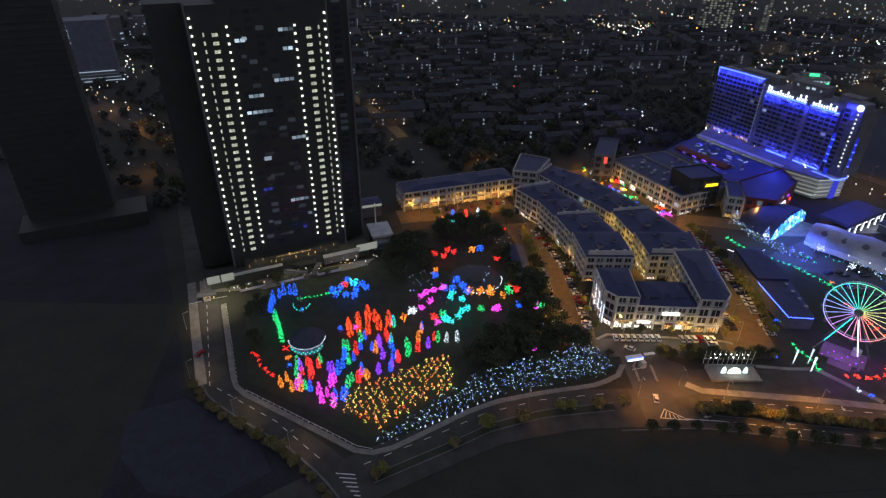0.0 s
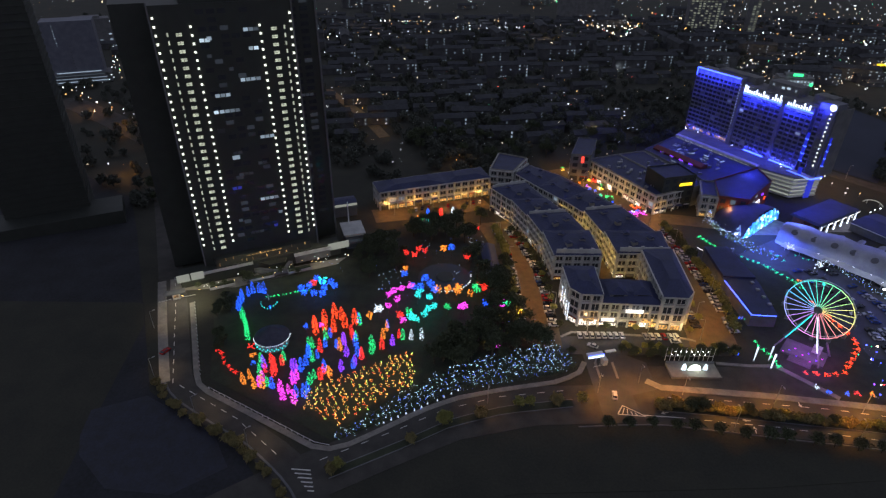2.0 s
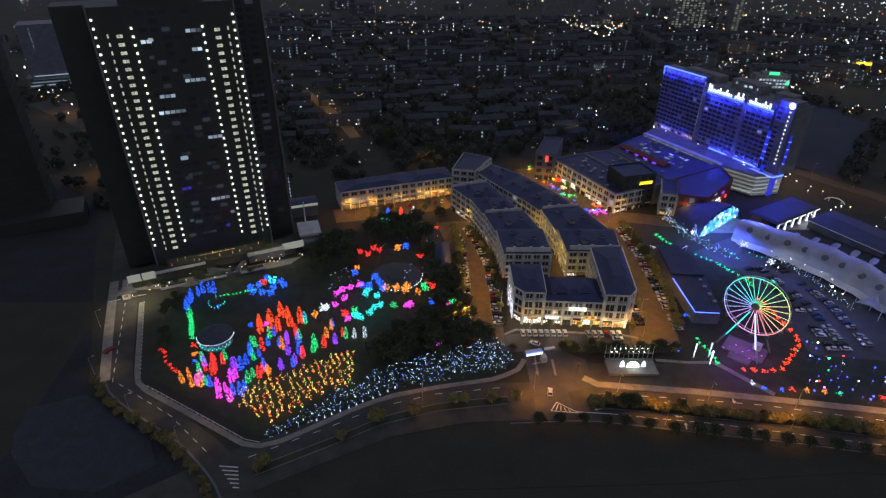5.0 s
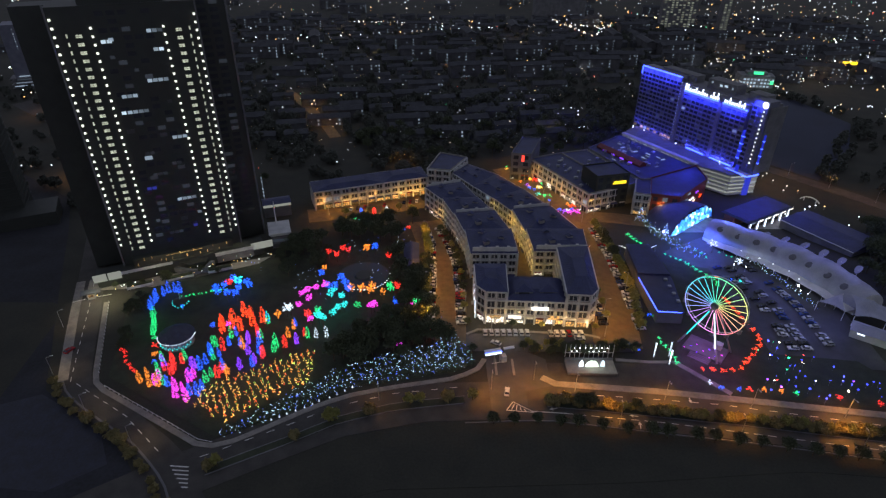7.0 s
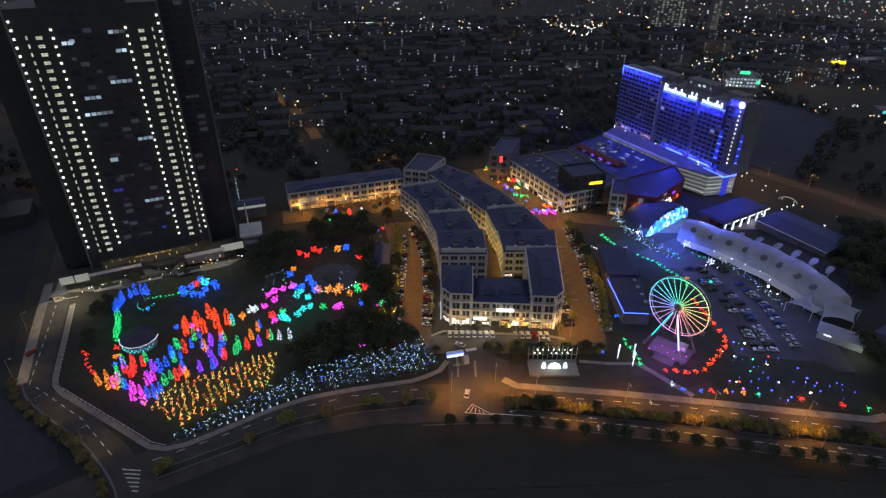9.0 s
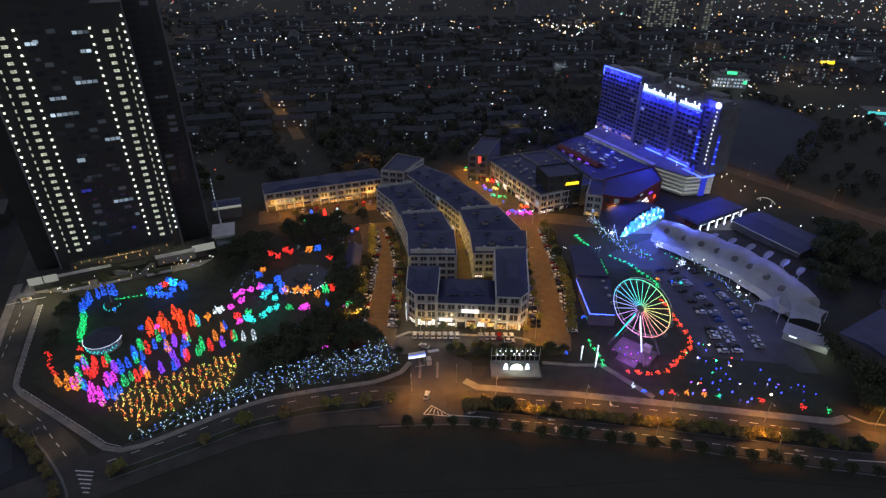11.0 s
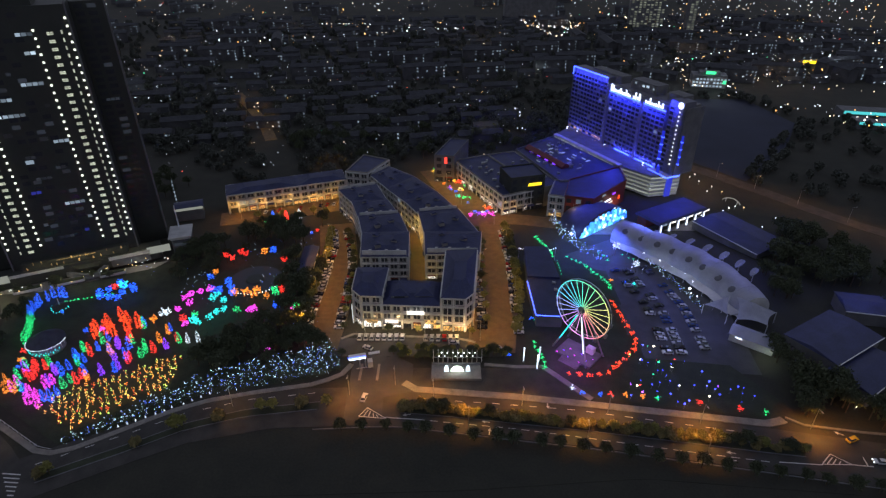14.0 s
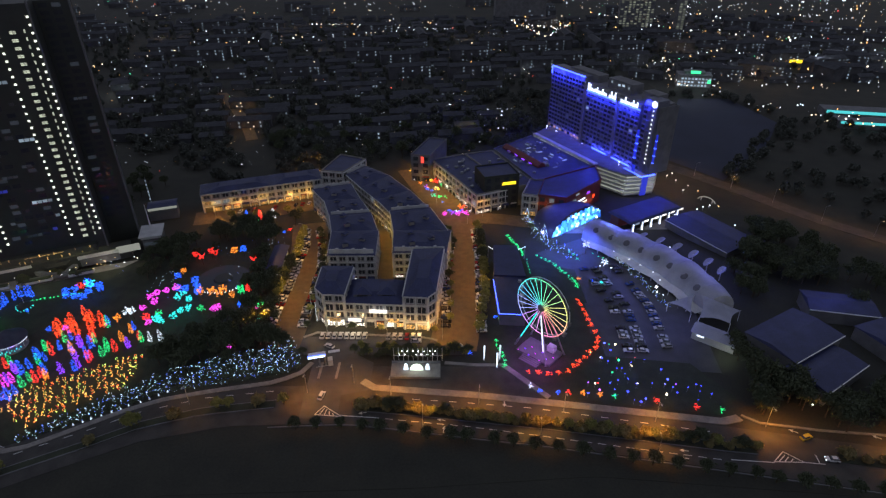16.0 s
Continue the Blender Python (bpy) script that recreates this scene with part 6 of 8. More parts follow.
scatter(["broad", "round", "tall"], 40, [(226, 172), (236, 184), (242, 158), (262, 146), (290, 150), (286, 136), (222, 143)], "trees by the side road", 0.9, 1.3, seed=8)
woods(60, [(250, 210), (266, 214), (310, 236), (305, 275), (286, 280), (262, 246), (250, 236)], "dark trees behind the canopies", 9)
woods(50, [(-30, 350), (100, 372), (180, 420), (170, 470), (-40, 440)], "dark trees behind the shops", 10)
woods(40, [(-180, 330), (-110, 262), (-70, 290), (-60, 350), (-150, 400)], "dark trees behind the tower", 11)
for x, y, _ in along([(45, 186), (44.5, 215), (45, 250), (41, 276)], 6.0):
    tree(rng.choice(("pale", "pale", "round")), x + rng.uniform(-1, 1), y, 1.1, "street trees")
for x, y, _ in along([(61.5, 200), (61, 225), (58, 250), (50, 280)], 7.0):
    tree(rng.choice(("pale", "round")), x, y, 0.75, "street trees")
for x, y, _ in along([(133, 186), (136.5, 210), (137.5, 250), (136, 284)], 6.0):
    tree(rng.choice(("pale", "pale", "round")), x, y, 1.1, "street trees")
for x, y, _ in along([(121.5, 194), (121, 228), (122.5, 262), (119, 286)], 8.5):
    tree(rng.choice(("pale", "round")), x + rng.uniform(-0.6, 0.6), y, 0.8, "street trees")
for x, y in ((81, 187.2), (93, 187), (115, 186), (62.5, 189), (86, 177), (90, 172.5), (97, 174), (101, 172), (119, 172.5), (124, 174), (64, 172), (113, 173), (84, 173.5), (87, 175), (93.5, 175.5), (99, 176), (104, 172.4), (107, 175), (110, 172.6), (116, 175.6), (121, 176), (127, 172)):
    tree("round" if x < 85 else "pale", x, y, 0.62, "parade trees")
for line, gap in ((MEDIAN_E, 3.6), (MEDIAN_W, 27.0), ([(245, 123.8), (300, 113.5)], 5.0)):
    for x, y, _ in along(line, gap):
        tree("shrub", x + rng.uniform(-0.8, 0.8), y + rng.uniform(-1, 1), rng.uniform(0.8, 1.5), "median shrubs")
for x, y, _ in along(MEDIAN_E, 5.2):
    tree(rng.choice(("pale", "pale", "round")), x + rng.uniform(-1.5, 1.5), y + rng.uniform(-0.7, 0.7), rng.uniform(0.6, 0.95), "median trees")
for x, y, q in ((14.3, 135.6, 1.15), (16.2, 136.4, 0.9), (-17.5, 117.6, 0.9), (41.0, 144.0, 1.0), (44.6, 144.4, 0.9), (63.0, 146.4, 0.9)):
    tree("pale", x, y, q, "median trees")
for x, y, _ in along([(70, 135.6), (88, 135.6), (108, 132.8), (126, 130), (152, 126.6), (197, 119), (250, 109.6)], 7.2):
    tree("round", x + rng.uniform(-1, 1), y + rng.uniform(-0.4, 0.3), 0.72 + 0.22 * rng.random(), "roadside trees")
for x, y in ((10, 297), (26, 304), (-4, 296), (34, 300)):
    tree("pale", x, y, 1.0, "court trees")

# ---- light park ----
def led_leaf(g, p, out, size, r):
    """A pointed, lobed leaf of lamps, thick in the middle, that leans outwards."""
    turn = Matrix.Rotation(out, 3, "Z") @ Matrix.Rotation(r.uniform(-0.9, 0.5), 3, "Y") @ Matrix.Rotation(r.uniform(-0.5, 0.5), 3, "X")
    ring = ((-0.5, 0.0), (-0.15, -0.5), (0.15, -0.25), (0.35, -0.5), (0.9, 0.0), (0.35, 0.5), (0.15, 0.25), (-0.15, 0.5))
    vs = [Vector(p) + turn @ Vector((x * size, y * size, 0)) for x, y in ring]
    n = len(vs)
    vs += [Vector(p) + turn @ Vector((0.1 * size, 0, 0.22 * size)), Vector(p) + turn @ Vector((0.1 * size, 0, -0.22 * size))]
    g.add(vs, [(k, (k + 1) % n, n) for k in range(n)] + [((k + 1) % n, k, n + 1) for k in range(n)])


def led_tree_mesh(shape, seed):
    """Tiers of leaves made of lamps: an upright column, a round crown, a small clump or a low bush."""
    r, g = random.Random(seed), Geo()
    n = {"column": 49, "round": 40, "clump": 20, "low": 13}[shape]
    for k in range(n):
        u, a = (k + 0.5) / n, k * 2.4 + r.uniform(-0.5, 0.5)
        if shape == "column":
            tier = k // 7
            z, w, s = 0.8 + 0.8 * tier + r.uniform(-0.1, 0.1), (0.5, 0.62, 0.55, 0.58, 0.46, 0.36, 0.12)[tier] * r.uniform(0.7, 1.3), 0.42 - 0.03 * tier
        elif shape == "round":
            e = math.acos(2 * u - 1)
            z, w, s = 3.4 + 1.7 * math.cos(e), 1.7 * math.sin(e), 0.6
        elif shape == "clump":
            z, w, s = 2.1 + 1.3 * u, 0.85 * r.uniform(0.3, 1), 0.4
        else:
            z, w, s = 0.4 + 0.7 * u, 0.85 * r.random(), 0.36
        led_leaf(g, (w * math.cos(a), w * math.sin(a), z), a, s * r.uniform(0.7, 1.2), r)
    return g


led_cache = {}
led_words = {"column": "tall column tree of {} lamps", "round": "round tree hung with {} lamps", "clump": "small stem with a clump of {} lamps", "low": "low bush of {} lamps"}


def led_tree(x, y, colour, shape="column", size=1.0, group="light trees in the park"):
    key = (shape, colour, rng.randrange(2))
    if key not in led_cache:
        led_cache[key] = led_tree_mesh(shape, len(led_cache)).mesh("lamp_crown", LED[colour])
    t = thing("light_tree", x, y, led_words[shape].format(colour), "light tree", turn=rng.uniform(0, 360), group=group)
    stem = led_cache.setdefault(shape, Geo().tube((0, 0, 0), (0, 0, {"column": 4.6, "round": 3.4, "clump": 2.4, "low": 0.6}[shape]), 0.09, 0.04, 6).mesh("stem", bark))
    part("stem", stem, bark, t)
    tagged(part("lamp_crown", led_cache[key], LED[colour], t), kind="stuff")
    t.scale = (size * 1.2, size * 1.2, size * 1.04) if shape == "column" else (size,) * 3
    return t


def led_row(points, colour, step, shape, size=1.0, group="light trees in the park", wobble=0.4):
    for x, y, _ in along(points, step):
        led_tree(x + rng.uniform(-wobble, wobble), y + rng.uniform(-wobble, wobble), colour, shape, size * rng.uniform(0.85, 1.15), group)


led_row([(-73, 198), (-73.5, 206), (-70, 211), (-64, 211)], "blue", 2.7, "column", 1.0)
led_row([(-70, 194.5), (-63, 178)], "green", 2.1, "column", 0.85)
led_row([(-63.5, 207.5), (-45, 214)], "green", 1.7, "low", 0.8)
for x, y, c, s, k in ((-60.4, 173.7, "red", "low", 1.6), (-58.4, 168.6, "amber", "low", 1.6), (-57, 164.6, "blue", "low", 1.4)):
    led_tree(x, y, c, s, k)
MIXED = {
    "purple": [(-52.5, 163), (-40.3, 161.6), (-23.4, 161.7), (-24.5, 176.6), (-5.6, 176.7), (-40, 156.4), (-22.6, 169.8)],
    "red": [(-47.9, 158.5), (-46.1, 164.7), (-33.2, 172.4), (-30.3, 157.1), (-16.7, 168.2), (-9.5, 174.3), (-21.7, 180.1), (-48.7, 163.1)],
    "magenta": [(-37.3, 145.6), (-51.5, 153.4), (-43.2, 150.6), (-39.7, 154.6), (-41.6, 146.8)],
    "blue": [(-46.7, 152.5), (-34.4, 148.4), (-38.2, 161.6), (-19.2, 163.3), (-20.1, 176.6), (-37.1, 169.6), (-29.7, 161.7), (-18.6, 170.5)],
    "green": [(-53, 159.3), (-33.6, 154.7), (-35.2, 167), (-13.2, 171.5), (-1.8, 180.3), (-32.4, 180), (-20.1, 189.4), (-36.7, 174.7), (-14, 176.7)],
    "amber": [(-27.1, 158.6), (-9.7, 180.2), (-57.6, 154.5), (-53.2, 152.5), (-50.1, 152.5), (-8.7, 185.7), (-25.7, 173.1)],
    "white": [(1.6, 180.3), (5.7, 180.4)],
}
for colour, spots in MIXED.items():
    for x, y in spots:
        led_tree(x, y - 0.6, colour, "column", rng.uniform(0.9, 1.15))
        if rng.random() < 0.75 and colour != "white":
            led_tree(x + rng.uniform(-1.8, 1.8), y + rng.uniform(0.5, 2.5), rng.choice((colour, colour, "purple", "blue", "red", "green")), "column", rng.uniform(0.75, 0.95))
for x, y in ((-37, 183.5), (-34.5, 190), (-28, 193), (-22, 190), (-30, 185), (-34, 186.5), (-26, 188), (-38, 187), (-31, 194)):
    led_tree(x, y - 1, "orange", "column", rng.uniform(1.15, 1.45))
led_tree(-35, 185, "magenta", "clump", 1.2)
led_tree(-41, 184, "blue", "clump", 1.2)
led_row([(-73, 172), (-65, 161.5), (-61, 158.5)], "red", 2.8, "low", 1.0)
for x, y in ((-46, 206), (-42, 205), (-38, 209), (-45, 211), (-40, 214), (-36, 214), (-48, 209), (-34, 211), (-43, 217), (-38, 205)):
    led_tree(x, y, "blue", "clump", 1.75)
led_tree(-43.5, 213, "red", "clump", 1.8)
led_tree(-39.5, 213.5, "cyan", "clump", 2.1)
CLUMPS = {
    "cyan": [(4.1, 208), (3.1, 204.6), (8.2, 203.8), (10.4, 197.6), (7.8, 195.5), (6.5, 191.6), (1.2, 188.5), (3, 187.5)],
    "blue": [(8.6, 212.7), (10.5, 208.2), (6.1, 217.5), (0.7, 211.7), (4.2, 211), (31.9, 199.8), (18.3, 248.1), (-3.5, 222)],
    "magenta": [(-4.1, 210.3), (-7.4, 208), (-9.5, 205.8), (-5.4, 201.5), (-8.9, 197.4), (-0.1, 211.7), (21.8, 196.5), (-2.1, 187.7), (23, 197.5)],
    "red": [(-4.2, 243.5), (0.2, 240.5), (1.9, 247.9), (5, 246), (25.6, 239.1), (30, 215.3), (34, 213), (32.4, 210.7), (-3.5, 189.6)],
    "amber": [(11.8, 208.2), (16.2, 209.2), (20.1, 207.4), (21, 210.6), (25.9, 207), (14.2, 246.8), (-3.5, 227.6), (-16, 190)],
    "green": [(28.4, 211), (29.6, 210), (41.7, 197), (40.9, 200), (16, 197), (0, 193)],
    "white": [(-11.9, 194.6), (-13, 193)],
}
for colour, spots in CLUMPS.items():
    for x, y in spots:
        led_tree(x, y, colour, "clump", rng.uniform(1.5, 1.95))
for x, y, c, k in ((39.7, 198.4, "magenta", 1.3), (41.5, 192.1, "cyan", 1.5), (42.7, 183.2, "magenta", 1.2)):
    led_tree(x, y, c, "clump", k)
led_tree(47.7, 178.9, "red", "clump", 1.5)
led_tree(35.2, 172.9, "magenta", "clump", 1.2)
led_tree(41, 204, "magenta", "clump", 0.9)

for x, y, w, c in ((-30, 184, 420, (1.0, 0.16, 0.03)), (-40, 209, 300, (0.05, 0.15, 1.0)), (5, 201, 300, (0.05, 0.6, 0.7)), (-42, 153, 300, (0.8, 0.1, 0.9)), (-20, 166, 260, (0.4, 0.15, 0.8)), (-7, 203, 160, (0.8, 0.1, 0.7)), (0, 243, 150, (1.0, 0.1, 0.05)), (-18, 148, 30, (1.0, 0.5, 0.1)), (-68, 206, 120, (0.05, 0.15, 1.0)), (-66, 186, 120, (0.05, 0.7, 0.2)), (40, 163, 60, (0.6, 0.75, 1.0)), (164, 166, 220, (1.0, 0.18, 0.04))):
    point("light_tree_glow", x, y, 4.5, w, c, 1.0)

# lit flower field, bounded by the light trees and the frosted hedge
flower_stem = Geo().tube((0, 0, 0), (0, 0, 1.0), 0.04, 0.03, 5).mesh("stem", bark)
petals = []
for s in range(5):
    r, g = random.Random(40 + s), Geo()
    for k in range(5):
        a = k * 1.26 + r.uniform(-0.4, 0.4)
        g.octa(0.36 * math.cos(a), 0.36 * math.sin(a), 1.1 + 0.6 * math.sin(a * 2 + s) + r.uniform(-0.15, 0.2), r.choice((0.12, 0.14, 0.17, 0.22)))
    petals.append(g.mesh("petals", flower_glow))
r = random.Random(11)
made = 0
for i in range(40):
    for j in range(22):
        x, y = -42 + i * 2.45 + 1.22 * (j % 2) + r.uniform(-0.5, 0.5), 131 + j * 2.2 + r.uniform(-0.5, 0.5)
        north = 146 + (x + 42) * 0.62
        south = 146.5 - (x + 42) * 0.62 if x < -20 else 133 + (x + 20) * 0.86
        if south + 1 < y < min(north, 172) and -41 < x < 4 and r.random() < 0.9 and made < 290:
            f = thing("light_flower", x, y, "small yellow and orange lit flower", "light flower", group="lit flower field", z=0.05, turn=r.uniform(0, 360))
            part("stem", flower_stem, bark, f)
            tagged(part("petals", petals[made % 5], flower_glow, f), kind="stuff")
            made += 1

# shrubs frosted with white and blue lamps
frost_leaf, frost_bulbs = [], []
for s in range(4):
    r, g, h = random.Random(60 + s), Geo(), Geo()
    for k in range(60):
        a, e, q = r.uniform(0, 6.3), math.acos(r.random()), r.random() ** 0.33
        p = (1.5 * q * math.sin(e) * math.cos(a), 1.5 * q * math.sin(e) * math.sin(a), 0.2 + 1.3 * q * math.cos(e))
        g.leaf(p, 0.3, r)
    for k in range(7):
        a, e = r.uniform(0, 6.3), math.acos(1 - r.random())
        h.octa(1.75 * math.sin(e) * math.cos(a), 1.75 * math.sin(e) * math.sin(a), 0.35 + 1.4 * math.cos(e), r.choice((0.07, 0.09, 0.11, 0.14, 0.18)))
    frost_leaf.append(g.mesh("foliage", leaves))
    frost_bulbs.append(h.mesh("lamp_net", frost_glow))
r = random.Random(12)
edge = [(-19, 129), (-8, 134.5), (3, 142), (17, 151), (35, 155.5), (55, 160), (65, 165)]
for row in range(8):
    for x, y, a in along(edge, 2.6):
        s = 1.4 + 2.3 * row + r.uniform(-0.7, 0.7)
        depth = 3.6 + max(0, x + 19) * 0.2
        if s < depth:
            px, py = x - math.sin(radians(a)) * s * 0.8 + r.uniform(-0.7, 0.7), y + math.cos(radians(a)) * s + r.uniform(-0.4, 0.4)
            b = thing("light_shrub", px, py, "dark shrub frosted with white and blue lamps", "light shrub", group="frosted shrubs", z=0.05, turn=r.uniform(0, 360))
            k = r.randrange(4)
            part("foliage", frost_leaf[k], leaves, b)
            tagged(part("lamp_net", frost_bulbs[k], frost_glow, b), kind="stuff")

# small white cone lamps along the kerb
cone_base = Geo().tube((0, 0, 0), (0, 0, 0.12), 0.4, n=8).mesh("base", metal_grey)
cone_me = Geo().tube((0, 0, 0), (0, 0, 0.9), 0.22, 0.04, 8).mesh("lamp_cone", LED["white"])
for k in range(11):
    u = k / 10
    c = thing("kerb_lamp", -5.5 + 25.0 * u + r.uniform(-0.5, 0.5), 136.4 + 15.6 * u - 2.2 * u * (1 - u), "small white lamp cone at the foot of the shrubs", "lamp", group="kerb lamps", z=0.05)
    part("base", cone_base, metal_grey, c)
    placed("lamp_cone", cone_me, c, 0, 0, 0.1)

# carousel, round pool, pavilion
car = thing("carousel", -52.8, 176.8, "round carousel with a dark tent roof and lit rim", "carousel", z=0.05)
part("floor", Geo().tube((0, 0, 0), (0, 0, 0.5), 6.0, n=24), concrete, car)
g = Geo()
g.tube((0, 0, 4.2), (0, 0, 5.4), 6.9, 4.6, 24)
g.tube((0, 0, 5.4), (0, 0, 8.2), 4.6, 0.3, 24)
part("canopy", g, surface("blue_tent_cloth", (0.02, 0.024, 0.045), (0.04, 0.045, 0.075), 2, 0.6), car)
for k in range(12):
    a = math.pi * k / 6
    part("post", Geo().tube((5.4 * math.cos(a), 5.4 * math.sin(a), 0.5), (5.4 * math.cos(a), 5.4 * math.sin(a), 4.2), 0.1, n=6), metal_white, car)
for k in range(30):
    a = math.radians(196 + 6.0 * k)
    placed("rim_lamp", led_cache.setdefault("rim", Geo().octa(0, 0, 0, 0.24).mesh("rim_lamp", LED["white"])), car, 7.0 * math.cos(a), 7.0 * math.sin(a), 4.1)
for k in range(20):
    a = math.radians(205 + 7.0 * k)
    placed("skirt_lamp", led_cache.setdefault("skirt", Geo().octa(0, 0, 0, 0.2, 0.5).mesh("skirt_lamp", LED["cyan"])), car, 6.6 * math.cos(a), 6.6 * math.sin(a), 1.5 + 0.7 * (k % 2))
part("core", Geo().tube((0, 0, 0.5), (0, 0, 4.2), 1.2, n=12), LED["purple"], car)
ride = thing("swing_ride", -59.6, 198.6, "small ride with a drooping ring of blue lamps", "ride", z=0.05)
part("mast", Geo().tube((0, 0, 0), (0, 0, 5), 0.25), metal_grey, ride)
part("sweep", Geo().tube((0, 0, 4.6), (0, 0, 5.4), 3.2, 0.4, 16), plaster_dark, ride)
part("finial", Geo().tube((0, 0, 5.4), (0, 0, 8.4), 0.12, 0.08), metal_white, ride)
for k in range(16):
    a = math.pi * k / 8
    if math.sin(a) < 0.3:
        placed("sweep_lamp", led_cache["skirt"], ride, 3.4 * math.cos(a), 3.4 * math.sin(a), 3.4 + 0.9 * abs(math.cos(a)))
part("core_lamp", Geo().tube((0, 0, 1.2), (0, 0, 2.4), 0.5, n=8), LED["blue"], ride)
pool = thing("round_pool", 15, 226, "dark round pool with a ring of white lamps", "pool", z=gz(226) + 0.05)
part("rim", Geo().tube((0, 0, 0), (0, 0, 0.5), 12.5, n=36), plaster_dark, pool)
part("water", Geo().tube((0, 0, 0.5), (0, 0, 0.56), 11.8, n=36), water, pool)
part("island", Geo().tube((0, 0, 0.56), (0, 0, 1.3), 4.5, 3.8, n=20), plaster_dark, pool)
for k in range(17):
    a = math.radians(248 + 7.5 * k)
    placed("rim_lamp", led_cache.setdefault("white_dot", Geo().octa(0, 0, 0, 0.2).mesh("rim_lamp", lamp_white)), pool, 12.2 * math.cos(a), 12.2 * math.sin(a), 0.9)
pav = thing("pavilion", 36.8, 241, "long park pavilion with a blue metal roof", "pavilion", turn=3)
part("wall", Geo().box(0, 0, 0, 5.6, 22, 3.6), plaster_white, pav)
part("roof", Geo().prism([(-3.8, -12.5), (3.8, -12.5), (3.8, 12.5), (-3.8, 12.5)], 3.6, 5.4, [(-0.4, -11), (0.4, -11), (0.4, 11), (-0.4, 11)]), roof_metal, pav)
part("front_band", Geo().box(0, -11.2, 2.2, 5.0, 0.3, 0.8), room_cool, pav)
for x, y, n in ((8, 252, 14), (-8, 226, 16), (28, 262, 14), (-40, 236, 12), (20, 224, 18), (-8, 212, 12), (45, 190, 14)):
    s = thing("string_lights", x, y, "scattered small white and blue tree lamps", "string lights", group="small park lamps")
    g = Geo()
    for _ in range(n):
        g.octa(rng.gauss(0, 5), rng.gauss(0, 5), rng.uniform(0.6, 5.0), rng.uniform(0.09, 0.2))
    tagged(part("lamp_string", g, frost_glow, s), kind="stuff")

# lit figures in the court and the festival street
def lit_figure(x, y, colour, h=5.0, wide=1.2, label="tall lit figure", group="court figures"):
    f = thing("light_figure", x, y, label, "light figure", group=group)
    part("base", Geo().tube((0, 0, 0), (0, 0, 0.4), wide, n=10), plaster_grey, f)
    part("body", Geo().tube((0, 0, 0.4), (0, 0, h * 0.75), wide * 0.75, wide * 0.6, 8), LED[colour], f)
    part("tip", Geo().tube((0, 0, h * 0.75), (0, 0, h), wide * 0.6, 0.1, 8), LED[colour], f)


for x, y, c in ((5.1, 294.7, "blue"), (12.6, 295, "red"), (19.5, 297.3, "white")):
    lit_figure(x, y, c, 6.5, 1.5, f"tall {c} lit figure in the court")
for x, y, c in ((2, 291, "green"), (5.5, 290.5, "cyan"), (12.5, 291.5, "green"), (0, 294, "amber"), (33, 280, "red"), (31, 277, "blue")):
    led_tree(x, y, c, "low", 1.5, "court lamps")
for x, y, c, s in ((112, 326, "green", 1.6), (115.5, 325, "green", 1.5), (95.5, 371, "green", 1.3), (99.5, 358, "amber", 1.5), (103, 354.5, "amber", 1.6), (106, 351, "amber", 1.6), (109.5, 349, "amber", 1.4), (112, 347, "red", 2.0), (107, 339, "amber", 1.2), (110, 334, "blue", 1.4), (113, 337, "white", 1.8), (99, 362, "white", 1.8),
                   (102, 346, "amber", 1.3), (127, 312, "amber", 1.6), (129, 309, "orange", 2.2), (117, 318, "blue", 1.2)):
    led_tree(x, y, c, "low", s * 1.1, "festival lamps")
for x, y, c, s in ((126, 300, "magenta", 2.4), (130, 301, "magenta", 2.6), (121, 305, "blue", 1.8), (125, 304, "white", 1.8), (128, 305, "blue", 2), (118, 303, "magenta", 1.4), (133, 305, "white", 1.2), (123, 302, "purple", 2.0)):
    led_tree(x, y, c, "low", s, "festival lamps")

for x, y, c, k in ((100.2, 357.2, "cyan", 2.2), (94.7, 366.1, "yellow", 1.7), (104.1, 354.1, "yellow", 1.6), (108.7, 350.2, "yellow", 1.9), (115.4, 342.7, "green", 1.6), (112.5, 348.3, "red", 2.0), (113.5, 335.4, "yellow", 2.4), (106.7, 336.1, "blue", 1.8), (110.9, 326.6, "cyan", 1.8), (114.5, 324.2, "green", 1.9), (118.2, 324.9, "green", 1.7), (106, 341, "purple", 1.5), (98, 352, "white", 1.5), (118.1, 300, "magenta", 1.7)):
    led_tree(x, y, c, "low", k, "festival lamps")

# fairground lamps
led_row([(151.8, 272), (155.9, 260.4), (157.5, 251.7), (158.4, 247)], "green", 2.9, "low", 1.3, "green star lamps")
led_row([(165, 249), (171.8, 240.2), (175, 232.5), (178.1, 225.5), (179.1, 218.5)], "green", 2.6, "low", 1.25, "green star lamps")
led_row([(177.1, 208.5), (178.7, 192.6), (180.7, 182.2), (178, 177), (171.3, 169.4), (163.1, 161.8), (147.4, 162)], "orange", 3.7, "low", 1.25, "orange flower lamps")
led_row([(139.3, 180.6), (140.1, 176), (141.7, 171), (141.8, 165.7)], "green", 2.5, "low", 1.2, "green star lamps")
led_row([(159, 246), (159.4, 232.8)], "green", 2.6, "low", 0.6, "green star lamps")
led_row([(181.7, 253.9), (184.8, 245.6)], "green", 4, "low", 1.1, "green star lamps")
led_row([(193.5, 251.9), (195.9, 247.7), (200.4, 246.7)], "green", 3.2, "low", 0.9, "green star lamps")
